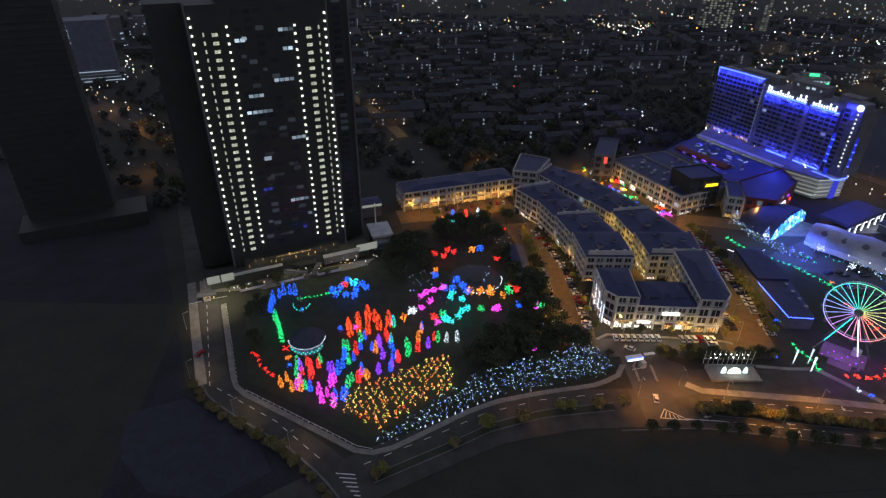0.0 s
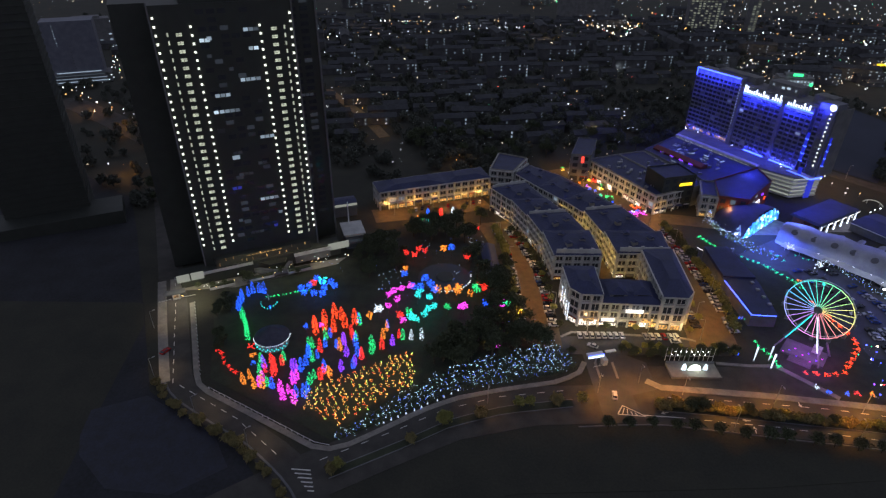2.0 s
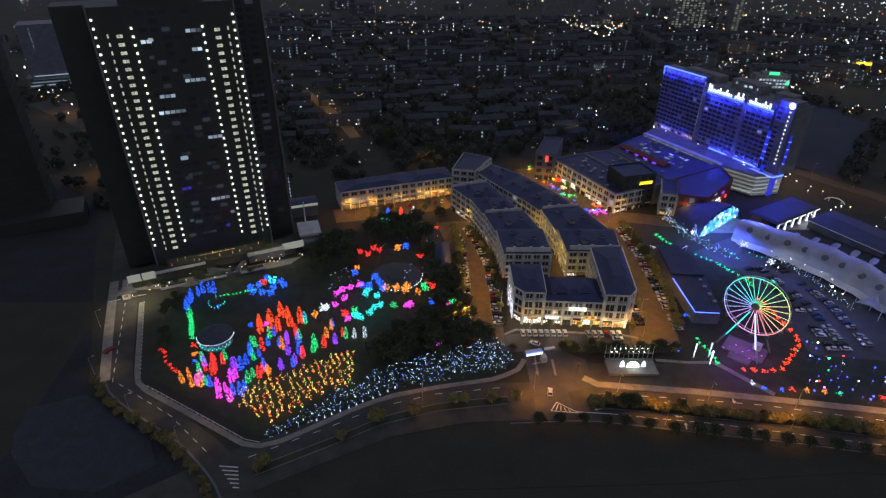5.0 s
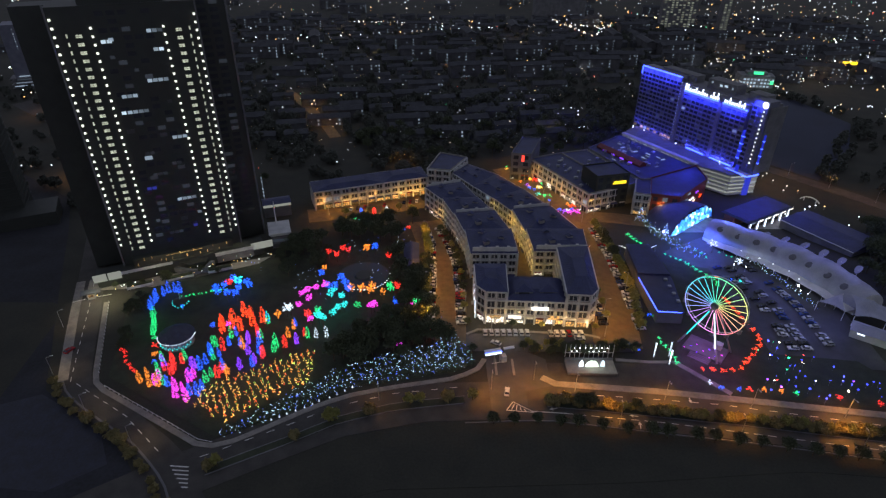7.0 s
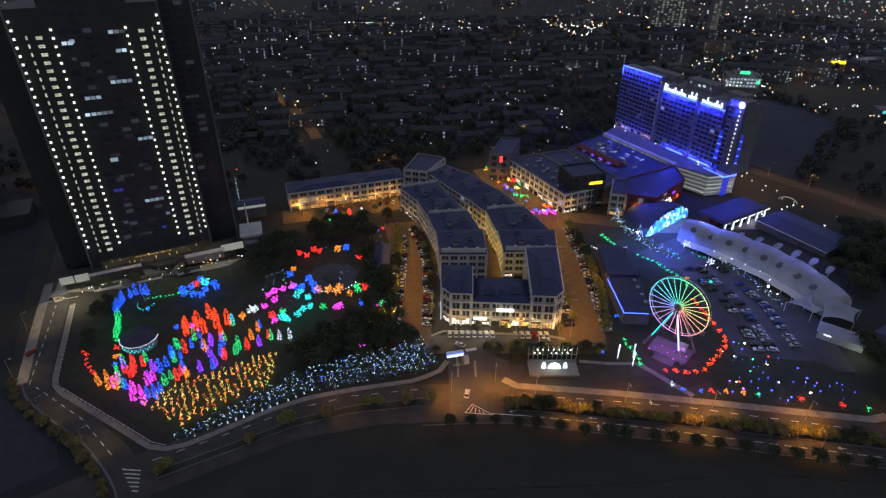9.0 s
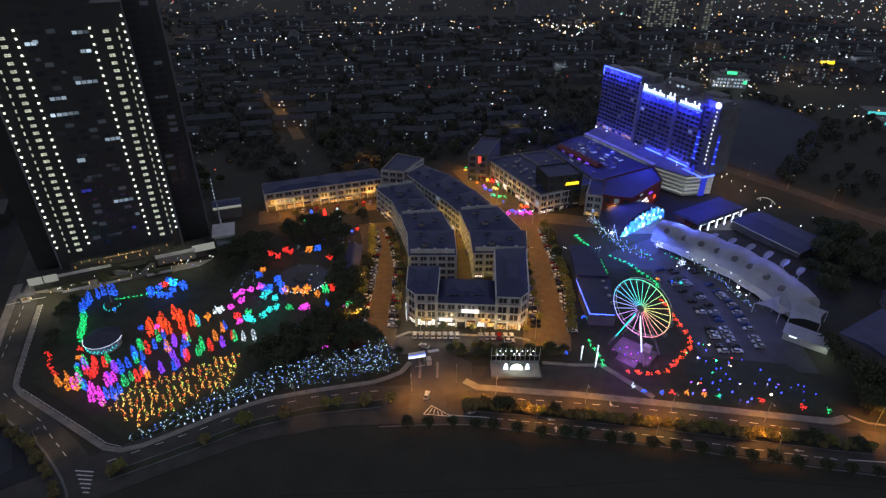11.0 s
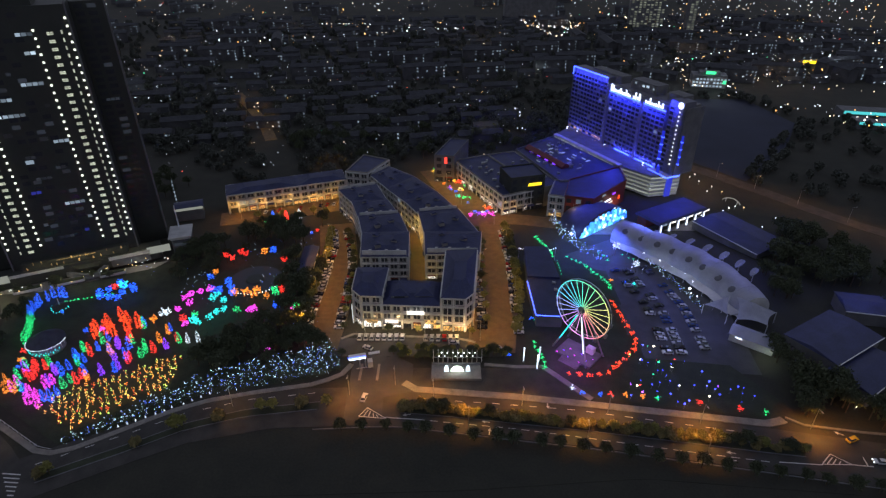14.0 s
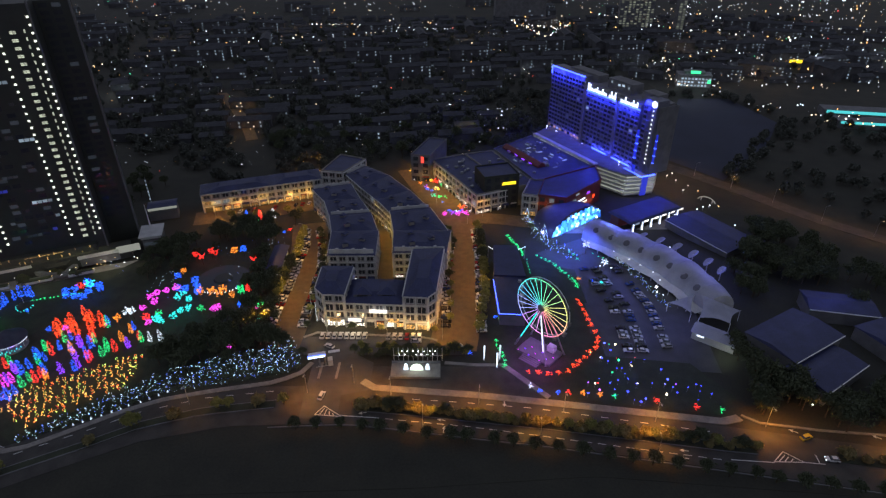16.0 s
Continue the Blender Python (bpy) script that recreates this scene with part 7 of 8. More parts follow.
for x, y, c in ((150, 154.6, "white"), (153, 152.6, "blue"), (159, 151.8, "blue"), (163, 152, "red"), (168, 151.6, "amber"), (174, 151, "amber"), (179, 150, "green"), (190.6, 222.7, "cyan"), (187, 224, "blue"), (181, 226, "amber"), (140, 196, "blue"), (142, 195, "green"), (128.6, 172.8, "blue"), (214, 143.5, "green"), (206, 145, "red"), (193, 148, "red")):
    led_tree(x, y, c, "low", 1.3, "fairground lamps")
led_tree(189.5, 252.3, "white", "clump", 2.0, "fairground lamps")
led_tree(194.7, 234.7, "white", "clump", 1.8, "fairground lamps")
for x, y in ((134, 169.6), (138.6, 165.4), (140, 170)):
    p = thing("light_post", x, y, "slim tapering post glowing white", "light post", group="glowing posts", z=0)
    part("base", Geo().tube((0, 0, 0), (0, 0, 0.5), 0.3, n=8), metal_grey, p)
    part("shaft", Geo().tube((0, 0, 0.5), (0, 0, 7.0), 0.16, 0.34, 8), LED["white"], p)
r = random.Random(21)
bulb_me = [Geo().octa(0, 0, 0, s).mesh("bulb", bulb_glow) for s in (0.2, 0.28, 0.4)]
stake = Geo().tube((0, 0, 0), (0, 0, 2.2), 0.02, n=5).mesh("stake", metal_grey)
GLOBES = [(181.4, 177.1), (178.3, 169), (182.8, 172.9), (184, 168.3), (180.4, 166.8), (184.5, 162.8), (180.4, 160.5), (170.7, 155.3), (178.4, 155.1), (187.7, 154.7), (185, 159.9), (193.4, 154.9), (200.1, 153), (205.5, 153), (210.3, 153.6), (199.5, 156.9), (186.9, 145.8), (188.9, 147.3), (208.9, 150.9)]
for k in range(52):
    x = r.triangular(168, 218, 182)
    y = r.uniform(147 - (x - 176) * 0.12, 177 - max(0, x - 185) * 0.9)
    if k < len(GLOBES):
        x, y = GLOBES[k]
    b = thing("globe_lamp", x, y, "coloured globe lamp on a thin stake", "globe lamp", group="globe lamps on the lawn", z=0.04)
    part("stake", stake, metal_grey, b)
    placed("bulb", bulb_me[r.randrange(3)], b, 0, 0, 2.3)
for line, n, spread, size in (([(168, 272), (176, 258), (184, 248)], 130, 3.6, 0.15), ([(166, 292), (168, 282), (170, 272)], 90, 2.6, 0.16), ([(203, 244), (209, 228), (213, 212), (216, 203)], 110, 1.5, 0.15)):
    s = thing("frosted_hedge", line[1][0], line[1][1], "dark hedge strung with white and blue lamps", "hedge", group="lamp hedges")
    g, h = Geo(), Geo()
    pts = along(line, 0.4)
    for _ in range(n):
        x, y, _a = r.choice(pts)
        g.octa(x + r.gauss(0, spread * 0.5) - line[1][0], y + r.gauss(0, spread * 0.5) - line[1][1], r.uniform(0.4, 2.2), size * r.uniform(0.6, 1.6))
    for _ in range(n * 3):
        x, y, _a = r.choice(pts)
        h.leaf((x + r.gauss(0, spread * 0.5) - line[1][0], y + r.gauss(0, spread * 0.5) - line[1][1], r.uniform(0.1, 1.9)), 0.5, r)
    part("foliage", h, leaves, s)
    tagged(part("lamp_string", g, frost_glow, s), kind="stuff")
for x, y in ((164.5, 292), (171, 270)):
    t = thing("light_cone", x, y, "tall cone tree of white lamps", "light tree", group="fairground lamps")
    g = Geo()
    for _ in range(85):
        u, a = r.random(), r.uniform(0, 6.3)
        g.octa(2.6 * (1 - u) * math.cos(a), 2.6 * (1 - u) * math.sin(a), 0.4 + 8.5 * u, r.uniform(0.08, 0.2))
    part("trunk", Geo().tube((0, 0, 0), (0, 0, 8.6), 0.12, 0.05), metal_grey, t)
    tagged(part("lamp_string", g, frost_glow, t), kind="stuff")

# bollards and gate on the west road
bollards = thing("bollard_row", -85, 179, "row of short white posts along the kerb", "bollards", z=0.16)
post = Geo().tube((0, 0, 0), (0, 0, 0.9), 0.13, 0.1, 6).mesh("bollard", metal_white)
for x, y, _ in along([(-93.5, 203), (-74.2, 156.5)], 2.4):
    placed("bollard", post, bollards, x + 85, y - 179, 0)
rail = thing("guard_rail", -50, 141, "low white guard rail beside the pavement", "guard rail", z=0.16)
for (ax, ay), (bx, by) in zip(WEST_IN[2:6], WEST_IN[3:7]):
    part("rail", Geo().tube((ax + 50.6, ay - 140, 0.8), (bx + 50.6, by - 140, 0.8), 0.08, n=6), metal_white, rail)
for x, y, _ in along(WEST_IN[2:6], 2.6):
    placed("rail_post", post, rail, x + 50.6, y - 140, 0)
barrier = thing("gatehouse", -103, 207, "small lit gatehouse with a white barrier frame", "gatehouse", turn=24, z=0.05)
part("wall", Geo().box(0, 0, 0, 3, 3, 2.8), plaster_white, barrier)
part("roof", Geo().box(0, 0, 2.8, 8, 4, 0.35), plaster_grey, barrier)
part("barrier_arm", Geo().tube((2, -2, 1.1), (8, -2.5, 1.2), 0.1), metal_white, barrier)
part("barrier_arm", Geo().tube((-2, -2, 1.1), (-7, -2.5, 1.2), 0.1), metal_white, barrier)
placed("window", window_mesh(2.0, 1.2, shop_warm), barrier, 0, -1.55, 1.1)

# ---- cars ----
def car_template(paint, name, van=False, lamps=None):
    c = new(name)
    body = Geo()
    side = [(-2.1, 0.35), (2.1, 0.35), (2.15, 0.62), (1.9, 0.86), (0.95, 0.95), (-1.95, 1.0), (-2.15, 0.7)]
    top = [(0.9, 0.95), (0.35, 1.42), (-1.3, 1.46), (-1.9, 0.98)] if not van else [(1.3, 0.95), (0.9, 1.75), (-1.9, 1.8), (-2.05, 0.98)]
    for prof, w, tw in ((side, 0.86, 0.8),):
        n = len(prof)
        body.add([(x, -w, z) for x, z in prof] + [(x, w, z) for x, z in prof], [tuple(range(n)), tuple(range(2 * n - 1, n - 1, -1))] + [((k + 1) % n, k, n + k, n + (k + 1) % n) for k in range(n)])
    part("body", body, paint, c)
    cab = Geo()
    cab.add([(x, s * (0.78 if z < 1.2 else 0.62), z) for s in (-1, 1) for x, z in top], [(0, 1, 2, 3), (7, 6, 5, 4), (1, 0, 4, 5), (2, 1, 5, 6), (3, 2, 6, 7)])
    part("cabin_glass", cab, glass_dark, c)
    part("roof", Geo().box((top[1][0] + top[2][0]) / 2, 0, top[2][1] - 0.02, top[1][0] - top[2][0] - 0.1, 1.22, 0.06), paint, c)
    wheel_me = Geo().tube((0, -0.1, 0), (0, 0.1, 0), 0.32, n=12).mesh("wheel", rubber)
    for x in (-1.3, 1.35):
        for y in (-0.82, 0.82):
            placed("wheel", wheel_me, c, x, y, 0.32)
    if van or lamps:
        for y in (-0.6, 0.6):
            part("headlight", Geo().box(2.08, y, 0.62, 0.12, 0.34, 0.2), lamps or metal_white, c)
            part("tail_light", Geo().box(-2.1, y, 0.72, 0.1, 0.34, 0.16), tail_red, c)
    return c


paints = {"white": (0.7, 0.7, 0.7), "silver": (0.42, 0.43, 0.45), "black": (0.02, 0.02, 0.022), "red": (0.35, 0.02, 0.02), "blue": (0.03, 0.06, 0.2)}
cars = {}
for name, rgb in paints.items():
    m = surface(name + "_car_paint", tuple(v * 0.9 for v in rgb), rgb, 3, 0.25, metal=0.1)
    cars[name] = tagged(car_template(m, "car"), f"{name} car parked on dark asphalt", "car", "parked cars")
first = dict.fromkeys(cars, True)


def park(x, y, turn, colour=None):
    colour = colour or rng.choices(list(cars), (5, 4, 2, 1, 1))[0]
    m = pose(x, y, gz(y) + 0.06, 0, 0, turn)
    if first[colour]:
        cars[colour].matrix_basis, first[colour] = m, False
        return
    copy_thing(cars[colour], m)


for k in range(8):
    park(69.6 + 2.45 * k, 183.6, 90 + rng.uniform(-2, 2), "white" if k < 6 else None)
for k, c in enumerate(("silver", "white", None, "red", "white", "white")):
    park(96.2 + 2.5 * k, 183.2, 90, c)
park(107.5, 180.2, 4, "white")
park(125.5, 176.5, 120, "silver")
park(73.5, 177.0, 150, "white")
for line, step, lo, hi in (([(134, 187), (134.6, 210), (135.5, 245), (134.5, 282)], 2.9, 160, 200), ([(119.3, 232), (121.5, 262), (119, 285)], 2.9, -20, 20), ([(59.8, 190), (59.8, 212), (59, 235), (55, 260), (48, 284)], 3.0, 160, 200), ([(47, 190), (47.2, 225), (46, 262), (42, 282)], 3.0, -20, 20), ([(119.5, 190), (119, 226)], 3.0, -20, 20)):
    for x, y, a in along(line, step):
        if rng.random() < 0.9:
            park(x + rng.uniform(-0.3, 0.3), y, rng.choice((0, 180)) + rng.uniform(-6, 6))
for s in (188.5, 194, 204):
    for x, y, a in along([(s + 2, 172), (s + 3, 205), (s - 4, 240)], 2.8):
        if rng.random() < 0.7 and y > 172 + (s - 188) * 0.2:
            park(x, y, a + 90 + rng.choice((0, 180)) + rng.uniform(-3, 3), rng.choice(("silver", "black", "black", "blue", "silver", "white")))
for x, y, a in along([(-10, 303), (36, 317)], 4.0):
    if rng.random() < 0.5:
        park(x, y, a + 70)
for x, y, a in along([(250, 300), (262, 285)], 3.0):
    park(x, y, a + 90)
park(75.5, 150, 80, "white")
park(-93, 171, 66, "red")
yellow = tagged(car_template(surface("yellow_car_paint", (0.6, 0.4, 0.03), (0.7, 0.48, 0.04), 3, 0.25, metal=0.1), "car"), "yellow car waiting at the junction", "car")
yellow.matrix_basis = pose(236.6, 132.0, gz(132) + 0.06, 0, 0, 22)
lit_car = tagged(car_template(surface("lit_white_car_paint", (0.6, 0.6, 0.6), (0.7, 0.7, 0.7), 3, 0.25, metal=0.1), "car", lamps=lamp_white), "white car with its headlights on", "car")
lit_car.matrix_basis = pose(240.1, 123.2, gz(123) + 0.06, 0, 0, 172)

# ---- town in the distance ----
house_meshes = []
for s in range(5):
    r = random.Random(80 + s)
    L, D, H = (34, 9, 6.5) if s < 3 else (44, 11, 13)
    w, rf, wi = Geo(), Geo(), Geo()
    w.box(0, 0, -1, L, D, H + 1)
    rf.prism([(-L / 2 - 0.6, -D / 2 - 0.8), (L / 2 + 0.6, -D / 2 - 0.8), (L / 2 + 0.6, D / 2 + 0.8), (-L / 2 - 0.6, D / 2 + 0.8)], H, H + 2.6, [(-L / 2, -0.2), (L / 2, -0.2), (L / 2, 0.2), (-L / 2, 0.2)])
    fl = int(H / 3.2)
    for f in range(fl):
        for k in range(int(L / 5)):
            if r.random() < 0.15:
                wi.box(-L / 2 + 5 * k + 5, -D / 2 - 0.1, 1.0 + 3.2 * f, 1.5, 0.3, 1.2)
    for x in (-L / 4, L / 4) if s % 2 else (L / 2 - 1,):
        for f in range(fl):
            wi.box(x, -D / 2 - 0.6, 0.8 + 3.2 * f, 1.1, 0.3, 1.5)
    house_meshes.append((w.mesh("wall", wall_far), rf.mesh("roof", roof_far), wi.mesh("window_band", room_cool)))


TERRACES = []


def terrace(x, y, turn, kind):
    t = thing("terrace", x, y, "distant row of terraced houses with few lit windows" if kind < 3 else "distant low apartment slab with stairwell lights", "terrace" if kind < 3 else "apartment block", turn=turn, group="distant town")
    TERRACES.append(t)
    part("wall", house_meshes[kind][0], wall_far, t)
    part("roof", house_meshes[kind][1], roof_far, t)
    tagged(part("window_band", house_meshes[kind][2], room_cool, t), kind="stuff")


r = random.Random(31)
for j in range(17):
    for i in range(-8, 10):
        x, y = -60 + i * 62 + (j % 3) * 14 + r.uniform(-9, 9), 432 + j * 27 + r.uniform(-5, 5)
        if x > 165 + (y - 430) * 0.12 and y < 600:
            continue
        if (x > 120 and 430 < y < 560) or abs(x + 72 + (y - 450) * 0.42) < 33 and y < 600 or r.random() < 0.3 + j * 0.02 or x < -150 - (y - 430) * 0.2 and y < 700:
            continue
        terrace(x, y, 8 + r.uniform(-7, 7) + (90 if r.random() < 0.15 else 0), r.randrange(3) if y < 600 else r.randrange(5))
for j in range(7):
    for i in range(9):
        x, y = -500 + i * 130 + r.uniform(-40, 40), 900 + j * 45 + r.uniform(-15, 15)
        if r.random() < 0.5:
            terrace(x, y, r.uniform(-20, 30), r.randrange(5))
for j in range(5):
    for i in range(8):
        x, y = 330 + i * 60 + r.uniform(-12, 12), 620 + j * 60 + r.uniform(-12, 12)
        terrace(x, y, -20 + r.uniform(-10, 10), r.randrange(5))


def far_block(x, y, w, d, h, turn, label, lit, mat=plaster_grey, cols=8, glass=None):
    t = thing("apartment_block", x, y, label, "apartment block", turn=turn, group="distant blocks")
    part("wall", Geo().box(0, 0, -1, w, d, h + 1), mat, t)
    part("roof", Geo().box(0, 0, h, w * 0.6, d * 0.6, 2.5), mat, t)
    g = Geo()
    rr = random.Random(int(x + y))
    for f in range(int(h / 3.2)):
        for k in range(cols):
            if rr.random() < lit:
                g.box(-w / 2 + w * (k + 0.5) / cols, -d / 2 - 0.1, 1 + 3.2 * f, w / cols * 0.6, 0.3, 1.6)
    tagged(part("window_band", g, glass or (window_far if lit > 0.5 else room_cool), t), kind="stuff")


far_block(392, 905, 48, 20, 46, -8, "distant tower block with greenish lit windows", 0.62, cols=9)
far_block(440, 860, 10, 20, 60, -8, "distant slim tower with a lit edge", 0.75, cols=2)
far_block(364, 588, 32, 16, 12, -12, "distant lit showroom building", 0.85, cols=10, glass=room_bright)
far_block(232, 980, 80, 18, 42, 4, "distant dark tower slab", 0.03, cols=20)
far_block(-430, 760, 50, 20, 30, 30, "distant dark slab on the hill", 0.08, cols=9)
far_block(-395, 800, 30, 16, 24, 20, "distant low block with a bright top", 0.1, cols=9)
FT = (-345, 580)
gt = thing("glass_tower", FT[0], FT[1], "distant dark glass tower over bright parking decks", "tower", turn=24)
part("shaft", Geo().box(0, 4, 0, 44, 24, 58), hotel_clad, gt)
for f in range(4):
    part("deck_light", Geo().box(0, -9, 2.0 + 3 * f, 50 - 4 * f, 0.5, 0.7), room_cool, gt)
    part("deck", Geo().box(0, -1, 0.4 + 3 * f, 54, 18, 0.6), plaster_grey, gt)
for k in range(9):
    placed("edge_lamp", Geo().box(0, 0, 0, 0.6, 0.4, 1.1).mesh("edge_lamp", room_dim), gt, -2, -8.3, 14 + 2.6 * k)
    placed("edge_lamp", Geo().box(0, 0, 0, 0.6, 0.4, 1.1).mesh("edge_lamp", room_cool), gt, -12, -8.3, 36 + 2.2 * k)
for x, y, w, h, mat, lab in ((360, 600, 8, 3.5, sign_green, "distant green lit roof sign"), (400, 645, 40, 1.2, sign_teal, "distant green lit roof edge"), (520, 670, 34, 4, sign_yellow, "distant yellow lit shop"), (565, 690, 12, 10, sign_yellow, "distant yellow lit tower sign"), (470, 480, 60, 3.0, sign_teal, "distant teal lit mall front"), (455, 452, 40, 2.5, sign_teal, "distant teal lit shop front")):
    t = thing("shop_building", x, y, lab, "building", turn=-12, group="distant shops")
    part("wall", Geo().box(0, 8, -1, w + 4, 15, max(h, 6) + 1), plaster_grey, t)
    part("lit_front", Geo().box(0, 0.2, max(h, 6) - min(h, 8) * 0.9, w, 0.4, min(h, 8) * 0.8), mat, t)

WOOD["far"] = (Geo().tube((0, 0, -0.2), (0, 0, 4), 0.25, 0.15, 5), Geo())
rr = random.Random(77)
for k in range(80):
    a, e, q = rr.uniform(0, 6.3), rr.uniform(-1.0, 1.5), rr.uniform(0.35, 1.0)
    WOOD["far"][1].leaf((4.2 * q * math.cos(a) * math.cos(e), 4.2 * q * math.sin(a) * math.cos(e), 4.0 + 3.2 * q * math.sin(e)), rr.uniform(1.0, 1.9), rr)
rs = thing("roof_sign", 362, 579.5, "green lit sign on the showroom roof", "sign", z=gz(580) + 13.5, turn=-12)
part("sign_box", Geo().box(0, 0, 0, 9, 0.6, 2.6), sign_green, rs)
part("sign_edge", Geo().box(14, 0, -9, 3, 0.6, 3), sign_green, rs)
woods(1500, [(-150, 425), (-30, 345), (60, 362), (96, 392), (190, 425), (240, 470), (300, 640), (560, 640), (700, 950), (-560, 950), (-330, 640), (-240, 520)], "dark trees crowding the distant town", 50, ("far",), hazed_leaves)
woods(90, [(232, 132), (300, 118), (350, 150), (345, 215), (300, 245), (270, 226), (292, 190), (270, 150)], "dark trees round the low halls", 52)
slab("field", [(272, 392), (300, 352), (352, 405), (392, 470), (380, 540), (335, 540), (300, 470)], 0.1, surface("bluish_ground", (0.016, 0.02, 0.042), (0.026, 0.032, 0.062), 30, 0.8), "smooth bluish bare ground beyond the highway", "field", z=gz(400))
woods(640, [(-150, 430), (-30, 345), (60, 362), (96, 392), (190, 425), (240, 470), (250, 560), (-180, 560)], "dark trees close behind the shops", 54, ("far",), hazed_leaves)
woods(170, [(-330, 380), (-200, 300), (-150, 290), (-120, 350), (-150, 440), (-240, 560), (-420, 620)], "dark trees along the amber highway", 56, ("far",), hazed_leaves)
woods(60, [(296, 350), (304, 344), (400, 455), (398, 545), (330, 550), (290, 470), (300, 470), (335, 535), (376, 535), (388, 470)], "dark trees round the bare ground", 55, ("far",), hazed_leaves)
woods(90, [(315, 350), (360, 285), (430, 240), (520, 330), (470, 480), (400, 470), (365, 405)], "dark trees beyond the highway", 53, ("far",), hazed_leaves)
# countless small houses between the terraces
r = random.Random(91)
hw, hr, hl = Geo(), Geo(), Geo()
for j in range(23):
    for i in range(-14, 20):
        x, y = i * 29 + (j % 2) * 11 + j * 5.0 + r.uniform(-3, 3), 425 + j * 25 + r.uniform(-2.5, 2.5)
        if x > 150 + (y - 430) * 0.12 and y < 600 or r.random() < 0.1 or abs(x + 104 - (596 - y) * 0.427) < 11 or x < -170 - (y - 430) * 0.3:
            continue
        if any(abs(o.location.x - x) < 27 and abs(o.location.y - y) < 13 for o in TERRACES):
            continue
        z, turn, w, d, h = gz(y), 10 + r.uniform(-4, 4), r.uniform(15, 23), r.uniform(8, 10), r.choice((4.0, 6.2, 6.2))
        hw.box(x, y, z - 0.5, w, d, h + 0.5, turn)
        c, sn = math.cos(radians(turn)), math.sin(radians(turn))
        put = lambda a, b: (x + c * a - sn * b, y + sn * a + c * b)
        hr.prism([put(a, b) for a, b in ((-w / 2 - 0.5, -d / 2 - 0.7), (w / 2 + 0.5, -d / 2 - 0.7), (w / 2 + 0.5, d / 2 + 0.7), (-w / 2 - 0.5, d / 2 + 0.7))], z + h, z + h + 2.1, [put(a, b) for a, b in ((-w / 2, -0.2), (w / 2, -0.2), (w / 2, 0.2), (-w / 2, 0.2))])
        for k in range(int(w / 4)):
            if r.random() < 0.15:
                px, py = put(-w / 2 + 2 + 4 * k, -d / 2 - 0.15)
                hl.box(px, py, z + r.choice((0.9, 3.6)) * (1 if h > 5 else 0.3), r.choice((0.9, 1.4, 2.2)), 0.25, 1.0, turn)
houses = tagged(part("small_houses", hw, wall_house), "countless small dark houses of the distant town", "houses", kind="stuff")
tagged(part("roofs", hr, roof_far, houses), kind="stuff")
tagged(part("lit_windows", hl, room_cool, houses), kind="stuff")
# the lamps of the distant streets
BRIGHT = [(470, 682), (489, 682), (500, 685), (559, 790), (566, 756), (463, 693), (413, 597), (437, 610), (501, 666), (422, 500), (402, 495), (428, 467), (434, 461), (440, 456), (448, 449), (383, 491), (348, 573), (348, 592), (350, 624), (363, 691), (383, 691), (360, 534), (510, 651), (545, 676), (452, 486), (121, 540), (128, 529), (136, 521), (163, 482), (150, 474), (167, 443), (126, 496)]
g = Geo()
r = random.Random(33)
for _ in range(1250):
    y = 380 + 1100 * r.random() ** 0.8
    x = r.uniform(-0.62, 0.78) * (y + 60)
    if (150 < x < 420 and 330 < y < 560) or (x < 40 and y < 430) or (-140 < x < 120 and y < 640 and r.random() < 0.8):
        continue
    d = math.hypot(x - 60, y)
    g.octa(x, y, gz(y) + r.uniform(4, 9), d * 0.00062 * r.choice((0.3, 0.4, 0.5, 0.7, 1.4)))
for line, step in (([(-89, 542), (-66, 504), (-48, 469), (-33, 432)], 15), ([(-82, 904), (43, 894)], 6), ([(-60, 880), (120, 860)], 16), ([(-240, 760), (-60, 830)], 18), ([(-270, 640), (-180, 760), (60, 850), (190, 880)], 14), ([(350, 1000), (420, 870), (520, 800), (700, 760)], 10), ([(214, 930), (300, 905), (248, 803), (214, 930)], 7), ([(230, 900), (280, 850)], 8), ([(222, 880), (300, 880)], 7), ([(-320, 512), (-250, 470), (-200, 416)], 14), ([(-350, 660), (-300, 560), (-330, 520)], 9),
                   ([(400, 600), (480, 620), (640, 640)], 9), ([(440, 560), (520, 520), (640, 480)], 12), ([(330, 640), (420, 700), (500, 760)], 11), ([(-240, 352), (-180, 354)], 12), ([(-335, 530), (-262, 472), (-192, 408), (-152, 354)], 17), ([(-420, 620), (-300, 600), (-200, 640)], 15)):
    for x, y, _ in along(line, step):
        x, y = x + r.uniform(-4, 4), y + r.uniform(-4, 4)
        g.octa(x, y, gz(y) + 8, math.hypot(x - 60, y) * 0.00075 * r.uniform(0.6, 1.5))
for _ in range(330):
    y = 980 + 420 * r.random()
    x = r.uniform(-0.75, 0.85) * y
    g.octa(x, y, gz(y) + r.uniform(4, 9), math.hypot(x - 60, y) * 0.00062 * r.choice((0.35, 0.5, 0.7, 1.2)))
for _ in range(520):
    y = 560 + 600 * r.random()
    x = 330 + (y * 0.85 - 250) * r.random()
    g.octa(x, y, gz(y) + r.uniform(4, 9), math.hypot(x - 60, y) * 0.0007 * r.choice((0.35, 0.5, 0.7, 1.3)))
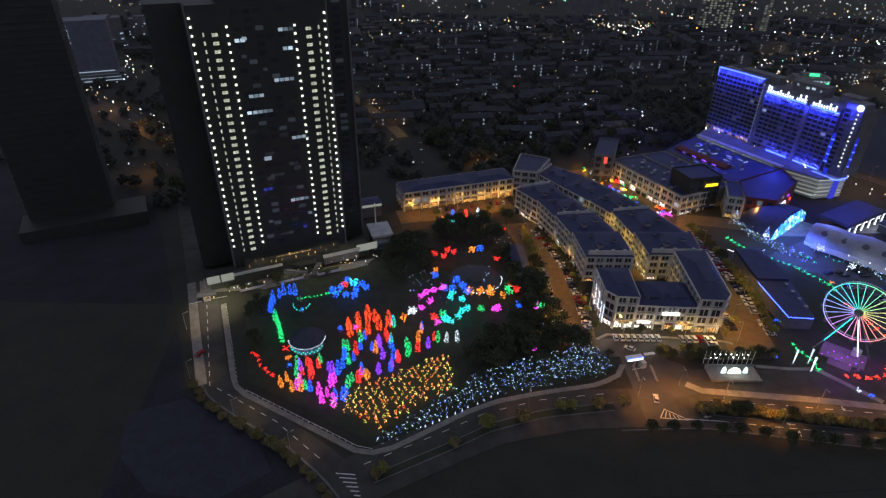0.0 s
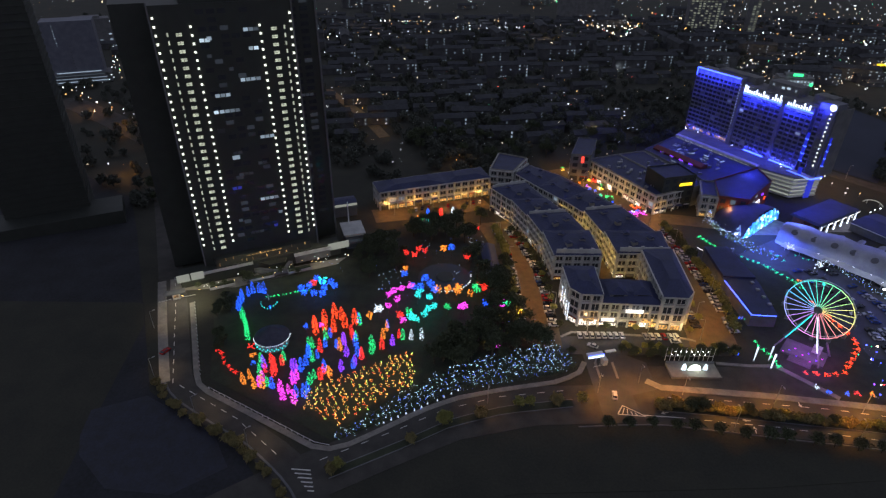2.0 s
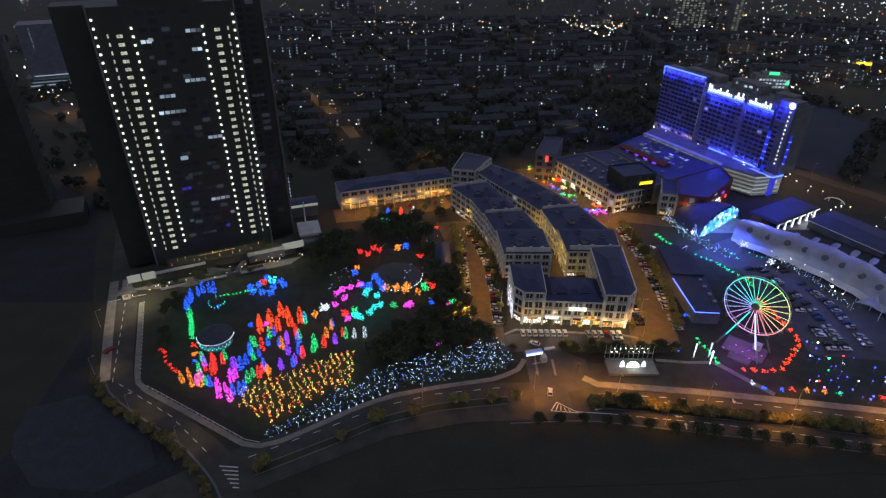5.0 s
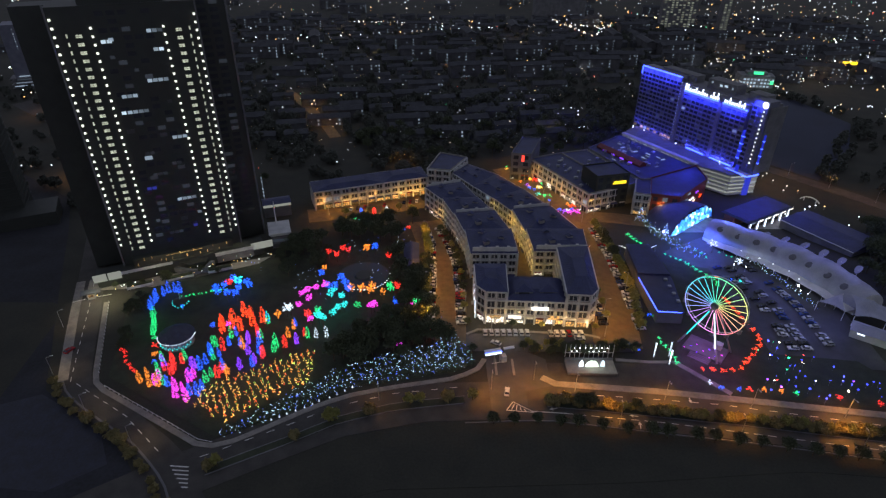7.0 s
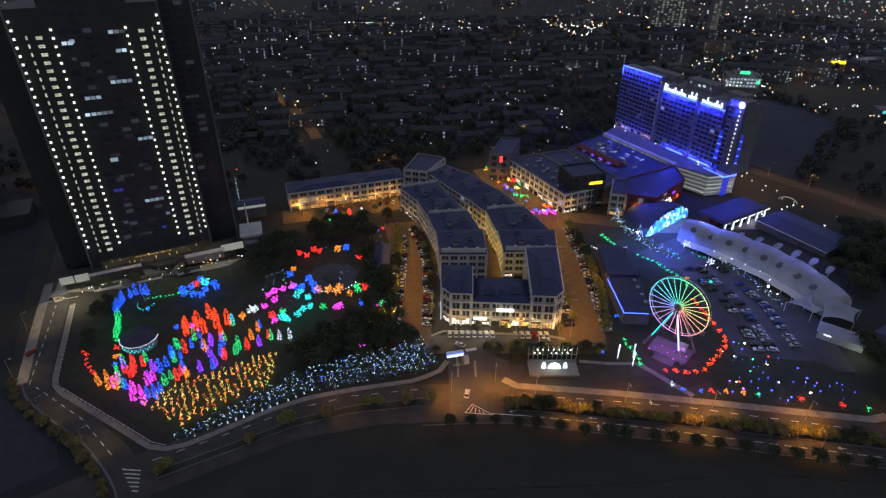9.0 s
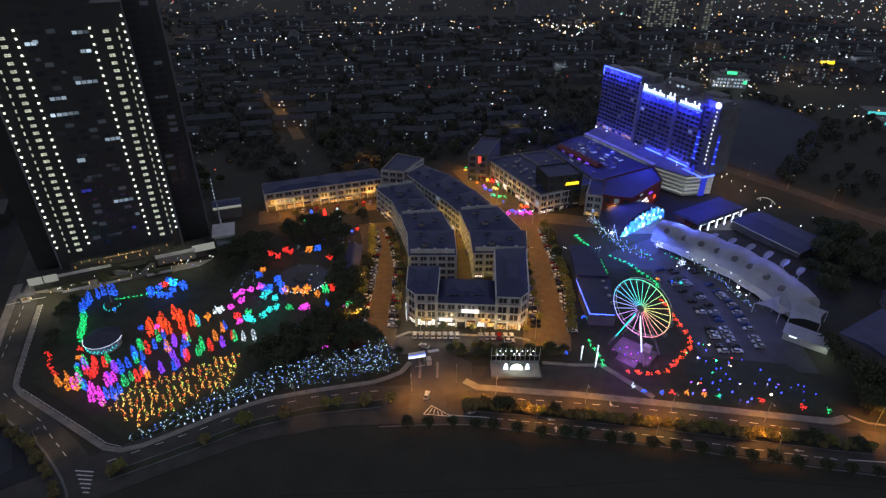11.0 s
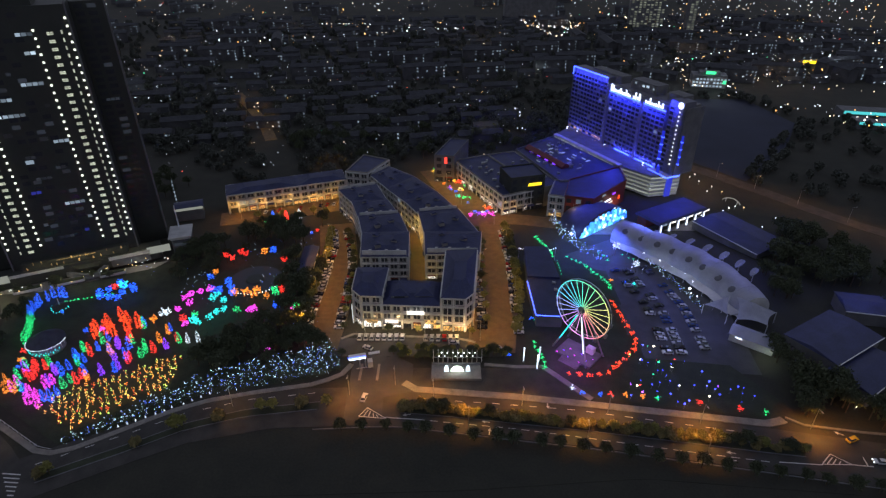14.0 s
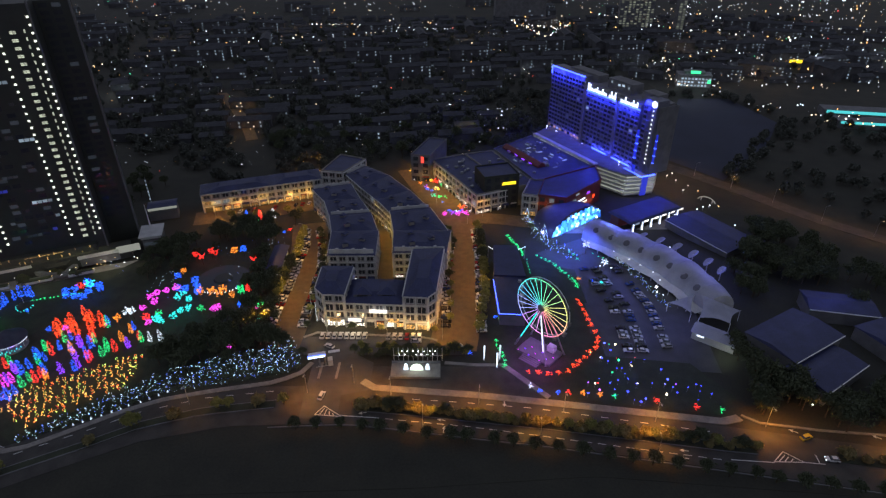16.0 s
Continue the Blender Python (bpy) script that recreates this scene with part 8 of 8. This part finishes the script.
for _ in range(330):
    y = 365 + 280 * r.random()
    x = r.uniform(-0.5, 0.5) * y + 20
    if x < 150 or y > 480:
        g.octa(x, y, gz(y) + r.uniform(4, 8), math.hypot(x - 60, y) * 0.00062 * r.choice((0.3, 0.4, 0.5, 0.9)))
for _ in range(150):
    y = 350 + 260 * r.random()
    x = r.uniform(-0.42, 0.36) * y
    g.octa(x, y, gz(y) + r.uniform(2, 7), r.choice((0.14, 0.18, 0.22, 0.36)))
for x, y in BRIGHT:
    for _ in range(5):
        px, py = x + r.gauss(0, 5), y + r.gauss(0, 7)
        g.octa(px, py, gz(py) + r.uniform(4, 8), math.hypot(px - 60, py) * 0.00062 * r.choice((0.8, 1.2, 1.8)))
far = part("distant_street_lamps", g, far_glow)
tagged(far, "countless amber and white lamps of the distant town", "street lamps", kind="stuff")
far_glow.cycles.emission_sampling = "NONE"
ribbon("road", [(-100, 562), (-87, 539), (-66, 503), (-48, 468), (-32, 430)], 9, 0.1, brick_paving, "distant amber-lit street between the terraces", "street", step=20)
ribbon("road", [(-330, 520), (-262, 466), (-190, 405), (-150, 352)], 22, 0.1, asphalt_old, "distant amber-lit highway", "road", step=20)
for x, y in ((26, 372), (136, 440), (60, 640), (200, 640), (-30, 720), (330, 700), (430, 640), (300, 800), (-200, 560)):
    point("street_light", x, y, 10, 3000, rng.choice((SODIUM, (1.0, 0.7, 0.2), (0.8, 0.9, 1.0))))
# high fill lamps added to brighten the far ground, not street lamps
for x, y, c in ((360, 560, 1), (440, 600, 0), (520, 640, 1), (400, 720, 0), (330, 640, 1), (500, 780, 0), (620, 700, 1), (280, 900, 0), (450, 900, 0), (150, 800, 0), (60, 900, 1), (-100, 860, 0), (-260, 800, 0), (560, 520, 1), (640, 900, 0)):
    point("street_light", x, y, 22, 6000, (0.75, 0.85, 1.0) if c else (1.0, 0.6, 0.25))
for x, y in ((-88, 540), (-77, 521), (-66, 503), (-57, 485), (-48, 468), (-38, 446)):
    point("street_light", x, y, 9, 2300, SODIUM)
for x, y in ((-290, 486), (-235, 440), (-195, 402)):
    point("street_light", x, y, 9, 5000, SODIUM)
for x, y in ((-255, 352), (-195, 352)):
    point("street_light", x, y, 9, 3500, SODIUM)

# scrub along the kerb outside the bend
for x, y, _ in along(WEST_OUT[2:], 4.2):
    tree("shrub", x - 2.2 + rng.uniform(-0.8, 0.8), y - 1.6 + rng.uniform(-0.8, 0.8), rng.uniform(0.8, 1.4), "roadside scrub")
